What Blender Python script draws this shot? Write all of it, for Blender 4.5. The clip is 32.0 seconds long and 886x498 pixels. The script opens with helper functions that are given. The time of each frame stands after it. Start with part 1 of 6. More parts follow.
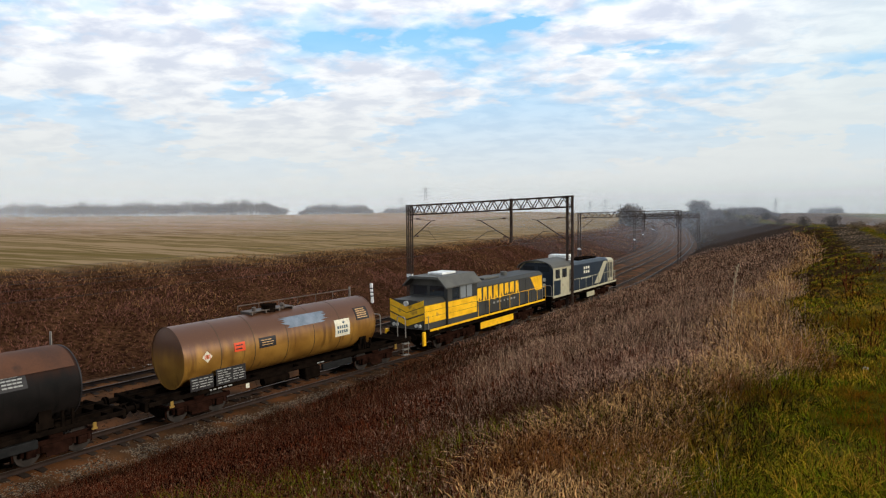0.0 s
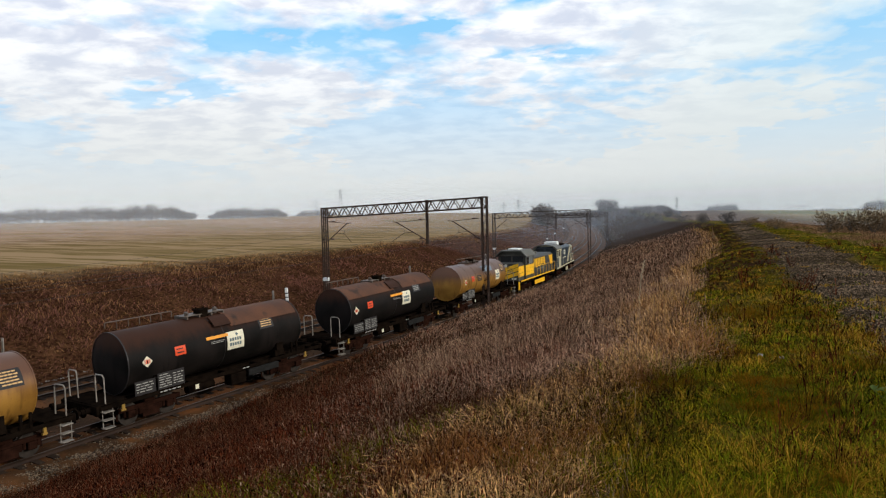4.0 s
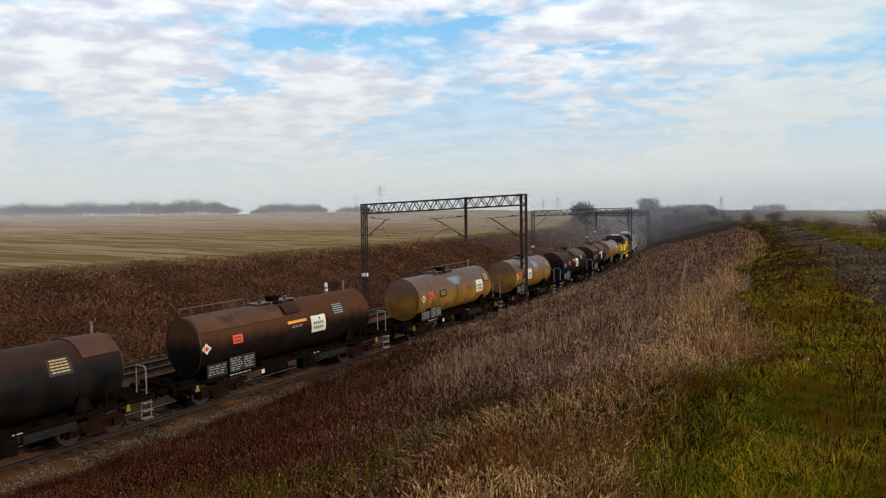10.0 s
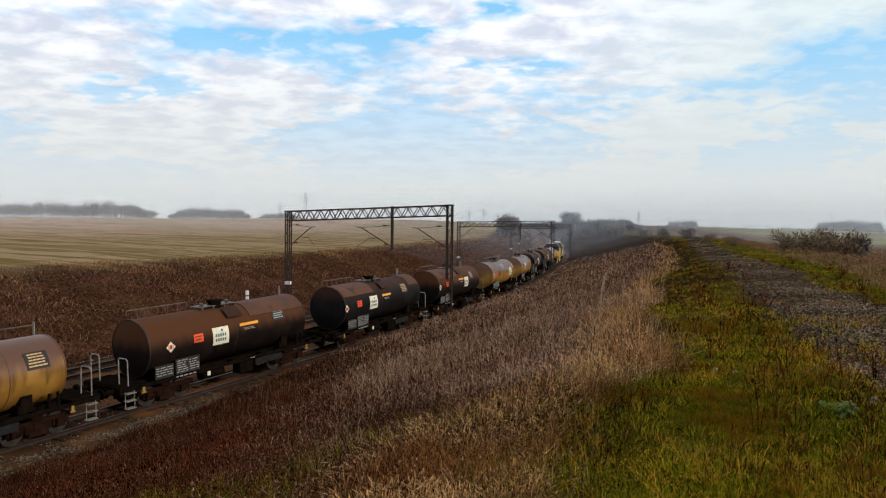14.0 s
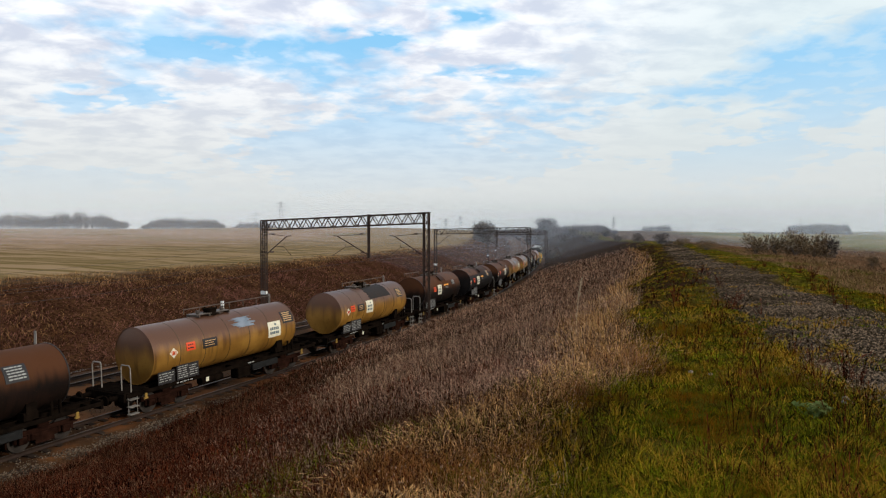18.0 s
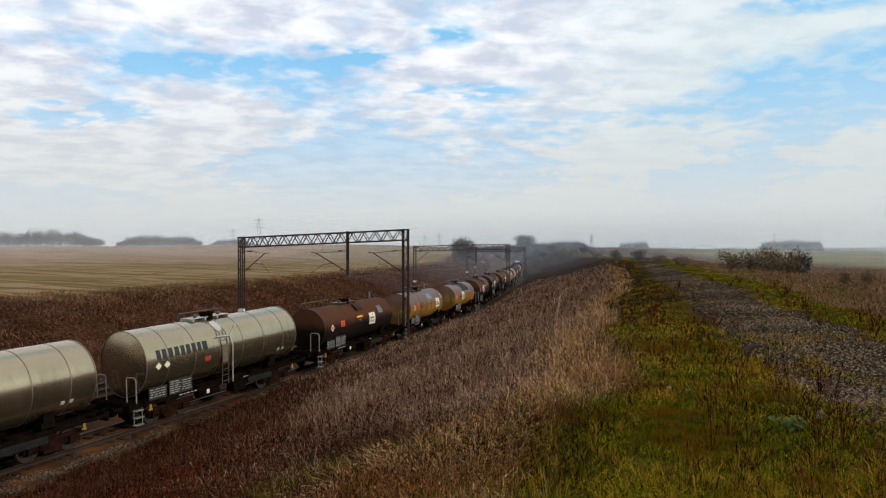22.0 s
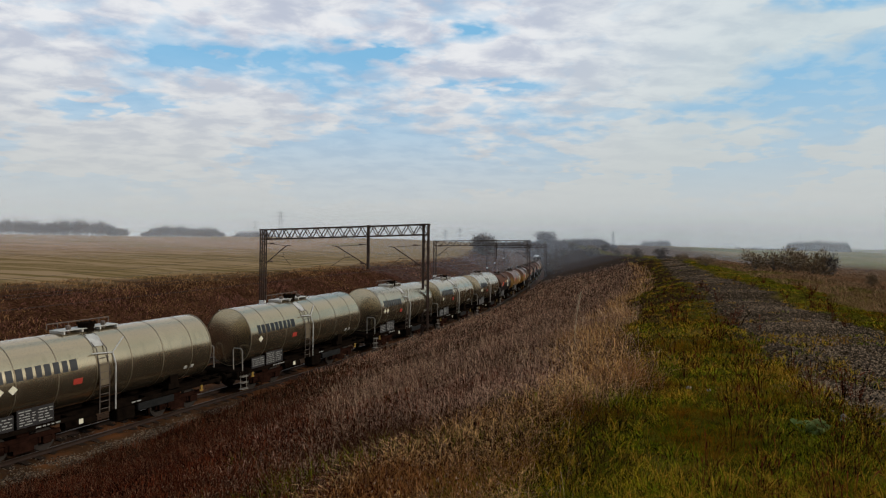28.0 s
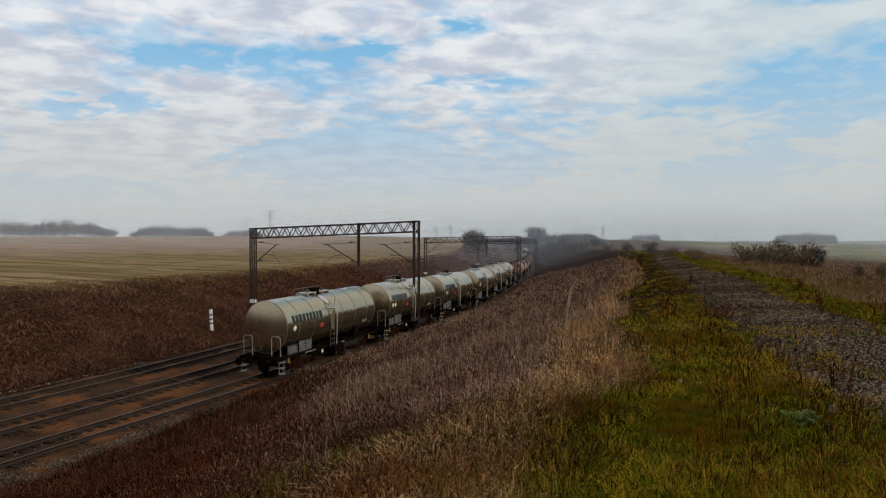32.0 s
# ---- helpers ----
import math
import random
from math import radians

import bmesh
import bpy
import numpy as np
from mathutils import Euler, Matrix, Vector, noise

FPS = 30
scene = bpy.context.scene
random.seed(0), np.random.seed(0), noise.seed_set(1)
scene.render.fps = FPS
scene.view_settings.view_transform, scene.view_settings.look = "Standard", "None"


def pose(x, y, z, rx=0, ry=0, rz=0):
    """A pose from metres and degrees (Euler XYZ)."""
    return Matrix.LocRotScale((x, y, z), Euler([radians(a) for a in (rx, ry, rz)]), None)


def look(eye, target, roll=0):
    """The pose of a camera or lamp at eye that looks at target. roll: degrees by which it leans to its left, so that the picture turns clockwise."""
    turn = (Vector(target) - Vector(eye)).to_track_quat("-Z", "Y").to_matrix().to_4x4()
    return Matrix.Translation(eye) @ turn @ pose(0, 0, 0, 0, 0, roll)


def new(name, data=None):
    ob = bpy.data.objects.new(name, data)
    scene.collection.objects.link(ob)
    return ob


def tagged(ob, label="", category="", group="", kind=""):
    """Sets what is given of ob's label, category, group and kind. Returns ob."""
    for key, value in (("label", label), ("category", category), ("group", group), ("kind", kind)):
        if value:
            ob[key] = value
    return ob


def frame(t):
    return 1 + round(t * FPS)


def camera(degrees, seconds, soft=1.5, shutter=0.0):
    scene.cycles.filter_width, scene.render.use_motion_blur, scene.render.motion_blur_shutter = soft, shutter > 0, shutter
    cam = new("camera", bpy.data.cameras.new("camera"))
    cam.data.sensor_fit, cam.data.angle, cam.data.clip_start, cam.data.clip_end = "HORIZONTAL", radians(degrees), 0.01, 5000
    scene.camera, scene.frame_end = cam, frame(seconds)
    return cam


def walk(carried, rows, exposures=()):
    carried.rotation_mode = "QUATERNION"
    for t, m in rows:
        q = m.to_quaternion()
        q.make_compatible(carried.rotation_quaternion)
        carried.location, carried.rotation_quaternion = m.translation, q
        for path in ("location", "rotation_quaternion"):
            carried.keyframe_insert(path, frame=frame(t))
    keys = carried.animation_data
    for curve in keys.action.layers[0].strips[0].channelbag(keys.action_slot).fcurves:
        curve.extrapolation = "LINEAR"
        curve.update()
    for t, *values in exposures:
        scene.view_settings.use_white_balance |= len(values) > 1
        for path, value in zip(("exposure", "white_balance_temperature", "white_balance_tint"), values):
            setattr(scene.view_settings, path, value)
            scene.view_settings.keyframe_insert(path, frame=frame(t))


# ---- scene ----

EYE = 7.4          # the lens above the railhead
SECONDS = 32.0
cam = camera(66.0, SECONDS, soft=1.2)


def aim(yaw, pitch, roll):
    y, p = radians(yaw), radians(pitch)
    way = Vector((-math.sin(y) * math.cos(p), math.cos(y) * math.cos(p), math.sin(p)))
    return look(Vector((0, 0, EYE)), Vector((0, 0, EYE)) + way * 10, roll)


# seconds, yaw to the left, pitch, roll: a hand-held camera that stands on the bank and turns
walk(cam, [(t, aim(yaw, pitch, roll)) for t, yaw, pitch, roll in [
    (0, 12.77, -2.42, -0.42), (0.5, 11.64, -2.42, -0.53), (1, 11.49, -2.29, -0.73), (1.5, 12.41, -1.99, -1.09), (2, 12.17, -1.74, -1.33), (2.5, 10.74, -1.95, -1.28),
    (3, 8.33, -1.81, -1.06), (3.5, 6.34, -2.38, -1.39), (5.5, 4.82, -1.57, -0.95), (6, 2.36, -0.87, -0.33), (6.5, 1.54, -0.35, -0.64), (7, 3.07, 0.29, -1.79),
    (7.5, 5.34, 0.88, 2.13), (8, 9.07, 0.01, 2.78), (8.5, 8.57, -1.23, 0.93), (9, 9.47, -2.11, -0.44), (9.5, 10.23, -2.13, 0.00), (10, 9.00, -2.58, -0.74),
    (10.5, 8.03, -4.22, 0.15), (11, 9.56, -4.35, 1.79), (11.5, 9.54, -4.92, 1.36), (12, 7.94, -4.15, 1.20), (12.5, 3.23, -2.42, 0.16), (13, 2.79, -1.90, 0.60),
    (13.5, 3.01, -1.83, 0.77), (15.5, 1.13, -1.70, -0.29), (16, 0.96, -1.76, 0.11), (16.5, 0.84, -1.87, -0.12), (17, 0.96, -2.31, -0.63), (17.5, 1.26, -2.29, -0.84),
    (18, 0.84, -1.15, -0.12), (18.5, 0.31, -0.73, -0.07), (19, 0.19, -0.53, -0.38), (19.5, 0.09, -0.19, -0.33), (20, -0.41, -0.12, -0.40), (20.5, -0.39, -0.19, -0.36),
    (21, -0.34, 0.02, -0.73), (21.5, -0.65, 0.26, -0.68), (22, -0.91, 0.26, -0.21), (22.5, -0.47, 0.38, 0.02), (23, 0.37, -0.05, 0.73), (23.5, 0.24, -0.48, 1.07),
    (24, -0.29, -0.71, 1.25), (24.5, -0.09, -0.51, 1.01), (25, 0.65, -0.38, 1.49), (25.5, 0.65, -0.68, 1.55), (27.5, 1.24, -0.44, 1.19), (28, 0.79, -0.16, 0.70),
    (28.5, 0.91, -0.44, 1.03), (29, 0.37, -0.32, 1.08), (29.5, 0.13, -0.59, 0.10), (30, 0.02, -0.53, -0.19), (30.5, -0.26, -0.49, 0.29), (31, -0.30, -0.45, 0.28),
    (31.5, -0.13, -0.33, 0.17), (32, -0.00, -0.43, -0.00),
]], exposures=[(0, 0.3), (2, 0.34), (3.5, 0.32), (6, 0.16), (7, 0.14), (8, -0.1), (9, 0.06), (9.8, 0.14), (11, 0.3), (13, 0.26), (16, 0.28), (18, 0.24), (20, 0.2), (22, 0.17), (23, 0.0), (24, -0.1), (25, -0.13), (28, -0.13), (32, -0.13)])

# ---- light ----
SUN_AZIMUTH, SUN_HEIGHT = 105.0, 20.0     # degrees to the right of +y, and above the horizon
world = bpy.data.worlds.new("sky")
scene.world = world
world.use_nodes = True


def build_sky():
    nt = world.node_tree
    nt.nodes.clear()
    N, K = nt.nodes.new, nt.links.new
    out, bg = N("ShaderNodeOutputWorld"), N("ShaderNodeBackground")
    sky = N("ShaderNodeTexSky")
    sky.sky_type, sky.sun_disc = "NISHITA", False
    sky.sun_elevation, sky.sun_rotation = radians(SUN_HEIGHT), radians(SUN_AZIMUTH)
    sky.air_density, sky.dust_density, sky.ozone_density = 1.0, 3.0, 1.5
    tc = N("ShaderNodeTexCoord")
    sep = N("ShaderNodeSeparateXYZ")
    K(tc.outputs["Generated"], sep.inputs[0])
    # project the sky's dome on a flat layer of cloud
    up = N("ShaderNodeMath"); up.operation = "MAXIMUM"; up.inputs[1].default_value = 0.0
    K(sep.outputs["Z"], up.inputs[0])
    add = N("ShaderNodeMath"); add.operation = "ADD"; add.inputs[1].default_value = 0.16
    K(up.outputs[0], add.inputs[0])
    dx = N("ShaderNodeMath"); dx.operation = "DIVIDE"
    dy = N("ShaderNodeMath"); dy.operation = "DIVIDE"
    K(sep.outputs["X"], dx.inputs[0]); K(add.outputs[0], dx.inputs[1])
    K(sep.outputs["Y"], dy.inputs[0]); K(add.outputs[0], dy.inputs[1])
    flat = N("ShaderNodeCombineXYZ")
    K(dx.outputs[0], flat.inputs[0]); K(dy.outputs[0], flat.inputs[1])
    def cloud(scale, detail, rough, lo, hi, offset, stretch):
        m = N("ShaderNodeMapping")
        m.inputs["Location"].default_value = offset
        m.inputs["Scale"].default_value = stretch
        K(flat.outputs[0], m.inputs[0])
        n = N("ShaderNodeTexNoise")
        n.inputs["Scale"].default_value, n.inputs["Detail"].default_value, n.inputs["Roughness"].default_value = scale, detail, rough
        n.inputs["Distortion"].default_value = 0.25
        K(m.outputs[0], n.inputs["Vector"])
        r = N("ShaderNodeMapRange")
        r.interpolation_type = "SMOOTHSTEP"
        r.inputs["From Min"].default_value, r.inputs["From Max"].default_value = lo, hi
        K(n.outputs["Fac"], r.inputs["Value"])
        return r
    big = cloud(0.9, 5, 0.5, 0.33, 0.60, (3.1, 0.4, 0), (1, 1, 1))
    small = cloud(8.0, 4, 0.5, 0.36, 0.62, (0.7, 2.2, 0), (1.0, 1.0, 1))
    cover = N("ShaderNodeMath"); cover.operation = "MULTIPLY_ADD"
    K(small.outputs[0], cover.inputs[0]); cover.inputs[1].default_value = 0.45; K(big.outputs[0], cover.inputs[2])
    # towards the horizon the layer closes into haze
    hz = N("ShaderNodeMapRange"); hz.interpolation_type = "SMOOTHSTEP"
    hz.inputs["From Min"].default_value, hz.inputs["From Max"].default_value = 0.30, 0.02
    K(sep.outputs["Z"], hz.inputs["Value"])
    # thin places in the layer, where the blue shows
    thin = None
    for place, size in (((-0.26, 2.20), (0.26, 0.16)), ((0.12, 2.50), (0.30, 0.14)), ((-0.80, 2.22), (0.34, 0.14)), ((-0.55, 3.25), (0.5, 0.16)), ((0.02, 2.06), (0.22, 0.10)), ((0.95, 1.75), (0.3, 0.15)), ((-1.3, 2.6), (0.4, 0.2))):
        mp = N("ShaderNodeMapping")
        mp.inputs["Scale"].default_value = (1 / size[0], 1 / size[1], 0)
        mp.inputs["Location"].default_value = (-place[0] / size[0], -place[1] / size[1], 0)
        K(flat.outputs[0], mp.inputs[0])
        g = N("ShaderNodeTexGradient"); g.gradient_type = "SPHERICAL"
        K(mp.outputs[0], g.inputs[0])
        if thin is None:
            thin = g.outputs["Fac"]
        else:
            a = N("ShaderNodeMath"); a.operation = "MAXIMUM"
            K(thin, a.inputs[0]); K(g.outputs["Fac"], a.inputs[1]); thin = a.outputs[0]
    edge = cloud(6.0, 4, 0.5, 0.36, 0.60, (1.9, 4.1, 0), (1, 1.2, 1))
    torn = N("ShaderNodeMath"); torn.operation = "MULTIPLY"
    K(thin, torn.inputs[0]); K(edge.outputs[0], torn.inputs[1])
    less = N("ShaderNodeMath"); less.operation = "MULTIPLY_ADD"; less.inputs[1].default_value = -1.7
    K(torn.outputs[0], less.inputs[0]); K(cover.outputs[0], less.inputs[2])
    total = N("ShaderNodeMath"); total.operation = "MAXIMUM"
    K(less.outputs[0], total.inputs[0]); K(hz.outputs[0], total.inputs[1])
    clamp = N("ShaderNodeClamp"); K(total.outputs[0], clamp.inputs[0])
    # cloud colour: bright tops, grey-lilac folds
    fold = cloud(5.2, 5, 0.55, 0.34, 0.64, (5.2, 1.7, 0), (1, 1.2, 1))
    tone = N("ShaderNodeMix"); tone.data_type = "RGBA"
    K(fold.outputs[0], tone.inputs[0])
    tone.inputs[6].default_value = (7.5, 8.15, 9.7, 1)
    tone.inputs[7].default_value = (11.9, 12.1, 12.5, 1)
    veil = N("ShaderNodeMapRange"); veil.interpolation_type = "SMOOTHSTEP"
    veil.inputs["From Min"].default_value, veil.inputs["From Max"].default_value = 0.05, 1.1
    veil.inputs["To Max"].default_value = 0.75
    K(dx.outputs[0], veil.inputs["Value"])
    calm = N("ShaderNodeMix"); calm.data_type = "RGBA"
    K(veil.outputs[0], calm.inputs[0]); K(tone.outputs[2], calm.inputs[6]); calm.inputs[7].default_value = (8.15, 9.65, 10.0, 1)
    low = N("ShaderNodeMix"); low.data_type = "RGBA"
    K(hz.outputs[0], low.inputs[0]); K(calm.outputs[2], low.inputs[6])
    low.inputs[7].default_value = (8.0, 8.35, 8.3, 1)
    mix = N("ShaderNodeMix"); mix.data_type = "RGBA"
    K(clamp.outputs[0], mix.inputs[0])
    blue = N("ShaderNodeMix"); blue.data_type = "RGBA"; blue.inputs[0].default_value = 0.75
    K(sky.outputs[0], blue.inputs[6]); blue.inputs[7].default_value = (3.6, 8.7, 13.4, 1)
    K(blue.outputs[2], mix.inputs[6]); K(low.outputs[2], mix.inputs[7])
    K(mix.outputs[2], bg.inputs[0])
    bg.inputs[1].default_value = 0.075
    K(bg.outputs[0], out.inputs[0])


build_sky()
sun = new("sun", bpy.data.lights.new("sun", "SUN"))
sun.data.energy, sun.data.angle, sun.data.color = 2.2, radians(8), (1.0, 0.93, 0.82)
_a, _h = radians(SUN_AZIMUTH), radians(SUN_HEIGHT)
sun.matrix_world = look((math.sin(_a) * 100, math.cos(_a) * 100, 100 * math.tan(_h)), (0, 0, 0))


# ---- materials ----
def material(name, dark, light, rough=0.8, metal=0.0, scale=3.0, fine=40.0, bump=0.15, spread=(0.3, 0.7), spec=0.3, stain=None,
             stain_at=(0.55, 0.7), stain_scale=1.2, island=0.0, stretch=(1, 1, 1), objectwise=0.0, bump_scale=None):
    """A weathered surface: two colours mixed by a broad and a fine noise, stains of a third, relief and uneven gloss."""
    m = bpy.data.materials.new(name)
    m.use_nodes = True
    nt = m.node_tree
    nt.nodes.clear()
    N, K = nt.nodes.new, nt.links.new
    out, p = N("ShaderNodeOutputMaterial"), N("ShaderNodeBsdfPrincipled")
    K(p.outputs[0], out.inputs[0])
    tc, mp = N("ShaderNodeTexCoord"), N("ShaderNodeMapping")
    mp.inputs["Scale"].default_value = stretch
    K(tc.outputs["Object"], mp.inputs[0])
    def noise_node(sc, detail=5.0):
        n = N("ShaderNodeTexNoise")
        n.inputs["Scale"].default_value, n.inputs["Detail"].default_value = sc, detail
        K(mp.outputs[0], n.inputs["Vector"])
        return n
    a, b = noise_node(scale), noise_node(fine, 3.0)
    mixf = N("ShaderNodeMath"); mixf.operation = "MULTIPLY_ADD"; mixf.inputs[1].default_value = 0.35
    sub = N("ShaderNodeMath"); sub.operation = "SUBTRACT"; sub.inputs[1].default_value = 0.5
    K(b.outputs["Fac"], sub.inputs[0]); K(sub.outputs[0], mixf.inputs[0]); K(a.outputs["Fac"], mixf.inputs[2])
    last = mixf.outputs[0]
    if island or objectwise:
        g = N("ShaderNodeNewGeometry") if island else N("ShaderNodeObjectInfo")
        w = N("ShaderNodeMath"); w.operation = "MULTIPLY_ADD"; w.inputs[1].default_value = island or objectwise
        s2 = N("ShaderNodeMath"); s2.operation = "SUBTRACT"; s2.inputs[1].default_value = 0.5
        K(g.outputs["Random Per Island" if island else "Random"], s2.inputs[0])
        K(s2.outputs[0], w.inputs[0]); K(last, w.inputs[2])
        last = w.outputs[0]
    ramp = N("ShaderNodeMapRange")
    ramp.inputs["From Min"].default_value, ramp.inputs["From Max"].default_value = spread
    K(last, ramp.inputs["Value"])
    col = N("ShaderNodeMix"); col.data_type = "RGBA"
    K(ramp.outputs[0], col.inputs[0])
    col.inputs[6].default_value, col.inputs[7].default_value = (*dark, 1), (*light, 1)
    colour = col.outputs[2]
    if stain:
        n = noise_node(stain_scale, 6.0)
        r = N("ShaderNodeMapRange"); r.interpolation_type = "SMOOTHSTEP"
        r.inputs["From Min"].default_value, r.inputs["From Max"].default_value = stain_at
        K(n.outputs["Fac"], r.inputs["Value"])
        c2 = N("ShaderNodeMix"); c2.data_type = "RGBA"
        K(r.outputs[0], c2.inputs[0]); K(colour, c2.inputs[6]); c2.inputs[7].default_value = (*stain, 1)
        colour = c2.outputs[2]
    K(colour, p.inputs["Base Color"])
    rr = N("ShaderNodeMapRange")
    rr.inputs["To Min"].default_value, rr.inputs["To Max"].default_value = max(0.05, rough - 0.12), min(1.0, rough + 0.12)
    K(a.outputs["Fac"], rr.inputs["Value"]); K(rr.outputs[0], p.inputs["Roughness"])
    p.inputs["Metallic"].default_value = metal
    p.inputs["Specular IOR Level"].default_value = spec
    if bump:
        bn = N("ShaderNodeBump")
        bn.inputs["Strength"].default_value, bn.inputs["Distance"].default_value = bump, 0.02
        src = noise_node(bump_scale, 4.0) if bump_scale else b
        K(src.outputs["Fac"], bn.inputs["Height"]); K(bn.outputs[0], p.inputs["Normal"])
    return m


def plain(name, colour, rough=0.7, metal=0.0):
    lo = tuple(c * 0.75 for c in colour)
    return material(name, lo, colour, rough, metal, scale=6.0, fine=60.0, bump=0.05)


M = {}
M["rail"] = material("rail_steel", (0.016, 0.009, 0.006), (0.035, 0.02, 0.014), 0.7, 0.2, 2.0, 30.0, spec=0.15)
M["rail_top"] = material("rail_worn_top", (0.05, 0.038, 0.028), (0.11, 0.085, 0.065), 0.5, 0.5, 4.0, 60.0, 0.03)
M["sleeper"] = material("sleeper_concrete", (0.016, 0.010, 0.007), (0.042, 0.028, 0.02), 0.92, 0, 2.0, 30.0, objectwise=0.3, spec=0.05)
M["ballast"] = material("ballast_stone", (0.014, 0.0065, 0.003), (0.085, 0.040, 0.017), 0.95, 0, 0.5, 9.0, 0.9, (0.25, 0.75), 0.05, (0.12, 0.045, 0.015), (0.46, 0.62), 0.35, bump_scale=14.0)
M["steel_dark"] = material("weathered_mast_steel", (0.022, 0.012, 0.008), (0.06, 0.033, 0.022), 0.85, 0.0, 3.0, 30.0)
# near-black with no gloss, tuned to keep the undersides dark
M["underframe"] = material("near_black_underframe", (0.003, 0.0022, 0.0018), (0.010, 0.0065, 0.0045), 0.95, 0.0, 3.0, 25.0, spec=0.0)
M["insulator"] = plain("brown_insulator", (0.10, 0.045, 0.03), 0.3)
M["white_paint"] = material("white_paint", (0.55, 0.54, 0.51), (0.8, 0.79, 0.76), 0.6, 0, 5.0, 40.0)
M["wire"] = plain("copper_wire_dark", (0.03, 0.028, 0.026), 0.5, 0.5)


def part(name, bm, mat, parent, label=""):
    """Links a bmesh as one mesh object under a thing or a part."""
    me = bpy.data.meshes.new(name)
    bm.to_mesh(me)
    bm.free()
    if mat is not None:
        me.materials.append(mat)
    ob = new(name, me)
    ob.parent = parent
    if label:
        tagged(ob, label)
    return ob


def again(name, ob, parent, m):
    """The same mesh once more, at another place under a thing."""
    o = new(name, ob.data)
    o.parent = parent
    o.matrix_basis = m
    return o


def box(bm, x0, x1, y0, y1, z0, z1, bevel=0.0):
    r = bmesh.ops.create_cube(bm, size=1.0, matrix=Matrix.LocRotScale(((x0 + x1) / 2, (y0 + y1) / 2, (z0 + z1) / 2), None, (abs(x1 - x0), abs(y1 - y0), abs(z1 - z0))))
    if bevel:
        es = list({e for v in r["verts"] for e in v.link_edges})
        bmesh.ops.bevel(bm, geom=es, offset=bevel, segments=1, affect="EDGES")
    return r["verts"]


def bar(bm, a, b, r, n=6, r2=None):
    """A round bar from a to b."""
    a, b = Vector(a), Vector(b)
    d = b - a
    if d.length < 1e-6:
        return
    q = d.to_track_quat("Z", "Y")
    bmesh.ops.create_cone(bm, cap_ends=True, segments=n, radius1=r, radius2=r if r2 is None else r2, depth=d.length,
                          matrix=Matrix.LocRotScale((a + b) / 2, q, None))


def flat_bar(bm, a, b, w, t):
    """A bar of rectangular section from a to b."""
    a, b = Vector(a), Vector(b)
    d = b - a
    q = d.to_track_quat("Z", "Y")
    bmesh.ops.create_cube(bm, size=1.0, matrix=Matrix.LocRotScale((a + b) / 2, q, (w, t, d.length)))


def tube(bm, pts, r, n=6):
    for a, b in zip(pts, pts[1:]):
        bar(bm, a, b, r, n)


def smooth(ob, angle=35):
    me = ob.data
    me.polygons.foreach_set("use_smooth", [True] * len(me.polygons))
    bm = bmesh.new()
    bm.from_mesh(me)
    lim = radians(angle)
    for e in bm.edges:
        e.smooth = len(e.link_faces) == 2 and e.calc_face_angle(0) < lim
    bm.to_mesh(me)
    bm.free()
    return ob


def mesh_from(name, verts, faces, mats, parent=None, uniform=True):
    """A mesh from numpy arrays: verts (n, 3), faces (m, k) of one size."""
    me = bpy.data.meshes.new(name)
    nv, nf, k = len(verts), len(faces), faces.shape[1]
    me.vertices.add(nv)
    me.vertices.foreach_set("co", np.ascontiguousarray(verts, dtype=np.float32).ravel())
    me.loops.add(nf * k)
    me.loops.foreach_set("vertex_index", np.ascontiguousarray(faces, dtype=np.int32).ravel())
    me.polygons.add(nf)
    me.polygons.foreach_set("loop_start", np.arange(0, nf * k, k, dtype=np.int32))
    me.polygons.foreach_set("loop_total", np.full(nf, k, dtype=np.int32))
    me.update(calc_edges=True)
    for m in mats:
        me.materials.append(m)
    ob = new(name, me)
    ob.parent = parent
    return ob


# ---- the line of the track ----
# the near track's centre line, a long left-hand bend
LINE = [(-150, -205), (-72, -75), (-48.18, -32.89), (-27.19, -5.6), (-18.66, 25.86), (-9.46, 38.42), (-2.99, 60.03), (3.22, 77.73), (6.82, 97.22), (11.39, 118.5),
        (20.7, 172.4), (27.3, 218), (38, 320), (42.6, 400), (42.5, 460), (37, 530), (22, 610), (-30, 760)]
# the bank's own line, from which the crown of the cutting is counted: a gentler bend on the near stretch
BANK = LINE[:2] + [(-48, -33), (-30, -4), (-15.4, 24.3), (-9.7, 38.5), (-2.9, 60), (2.2, 78), (6.9, 97.2), (11.4, 118.5)] + LINE[10:]


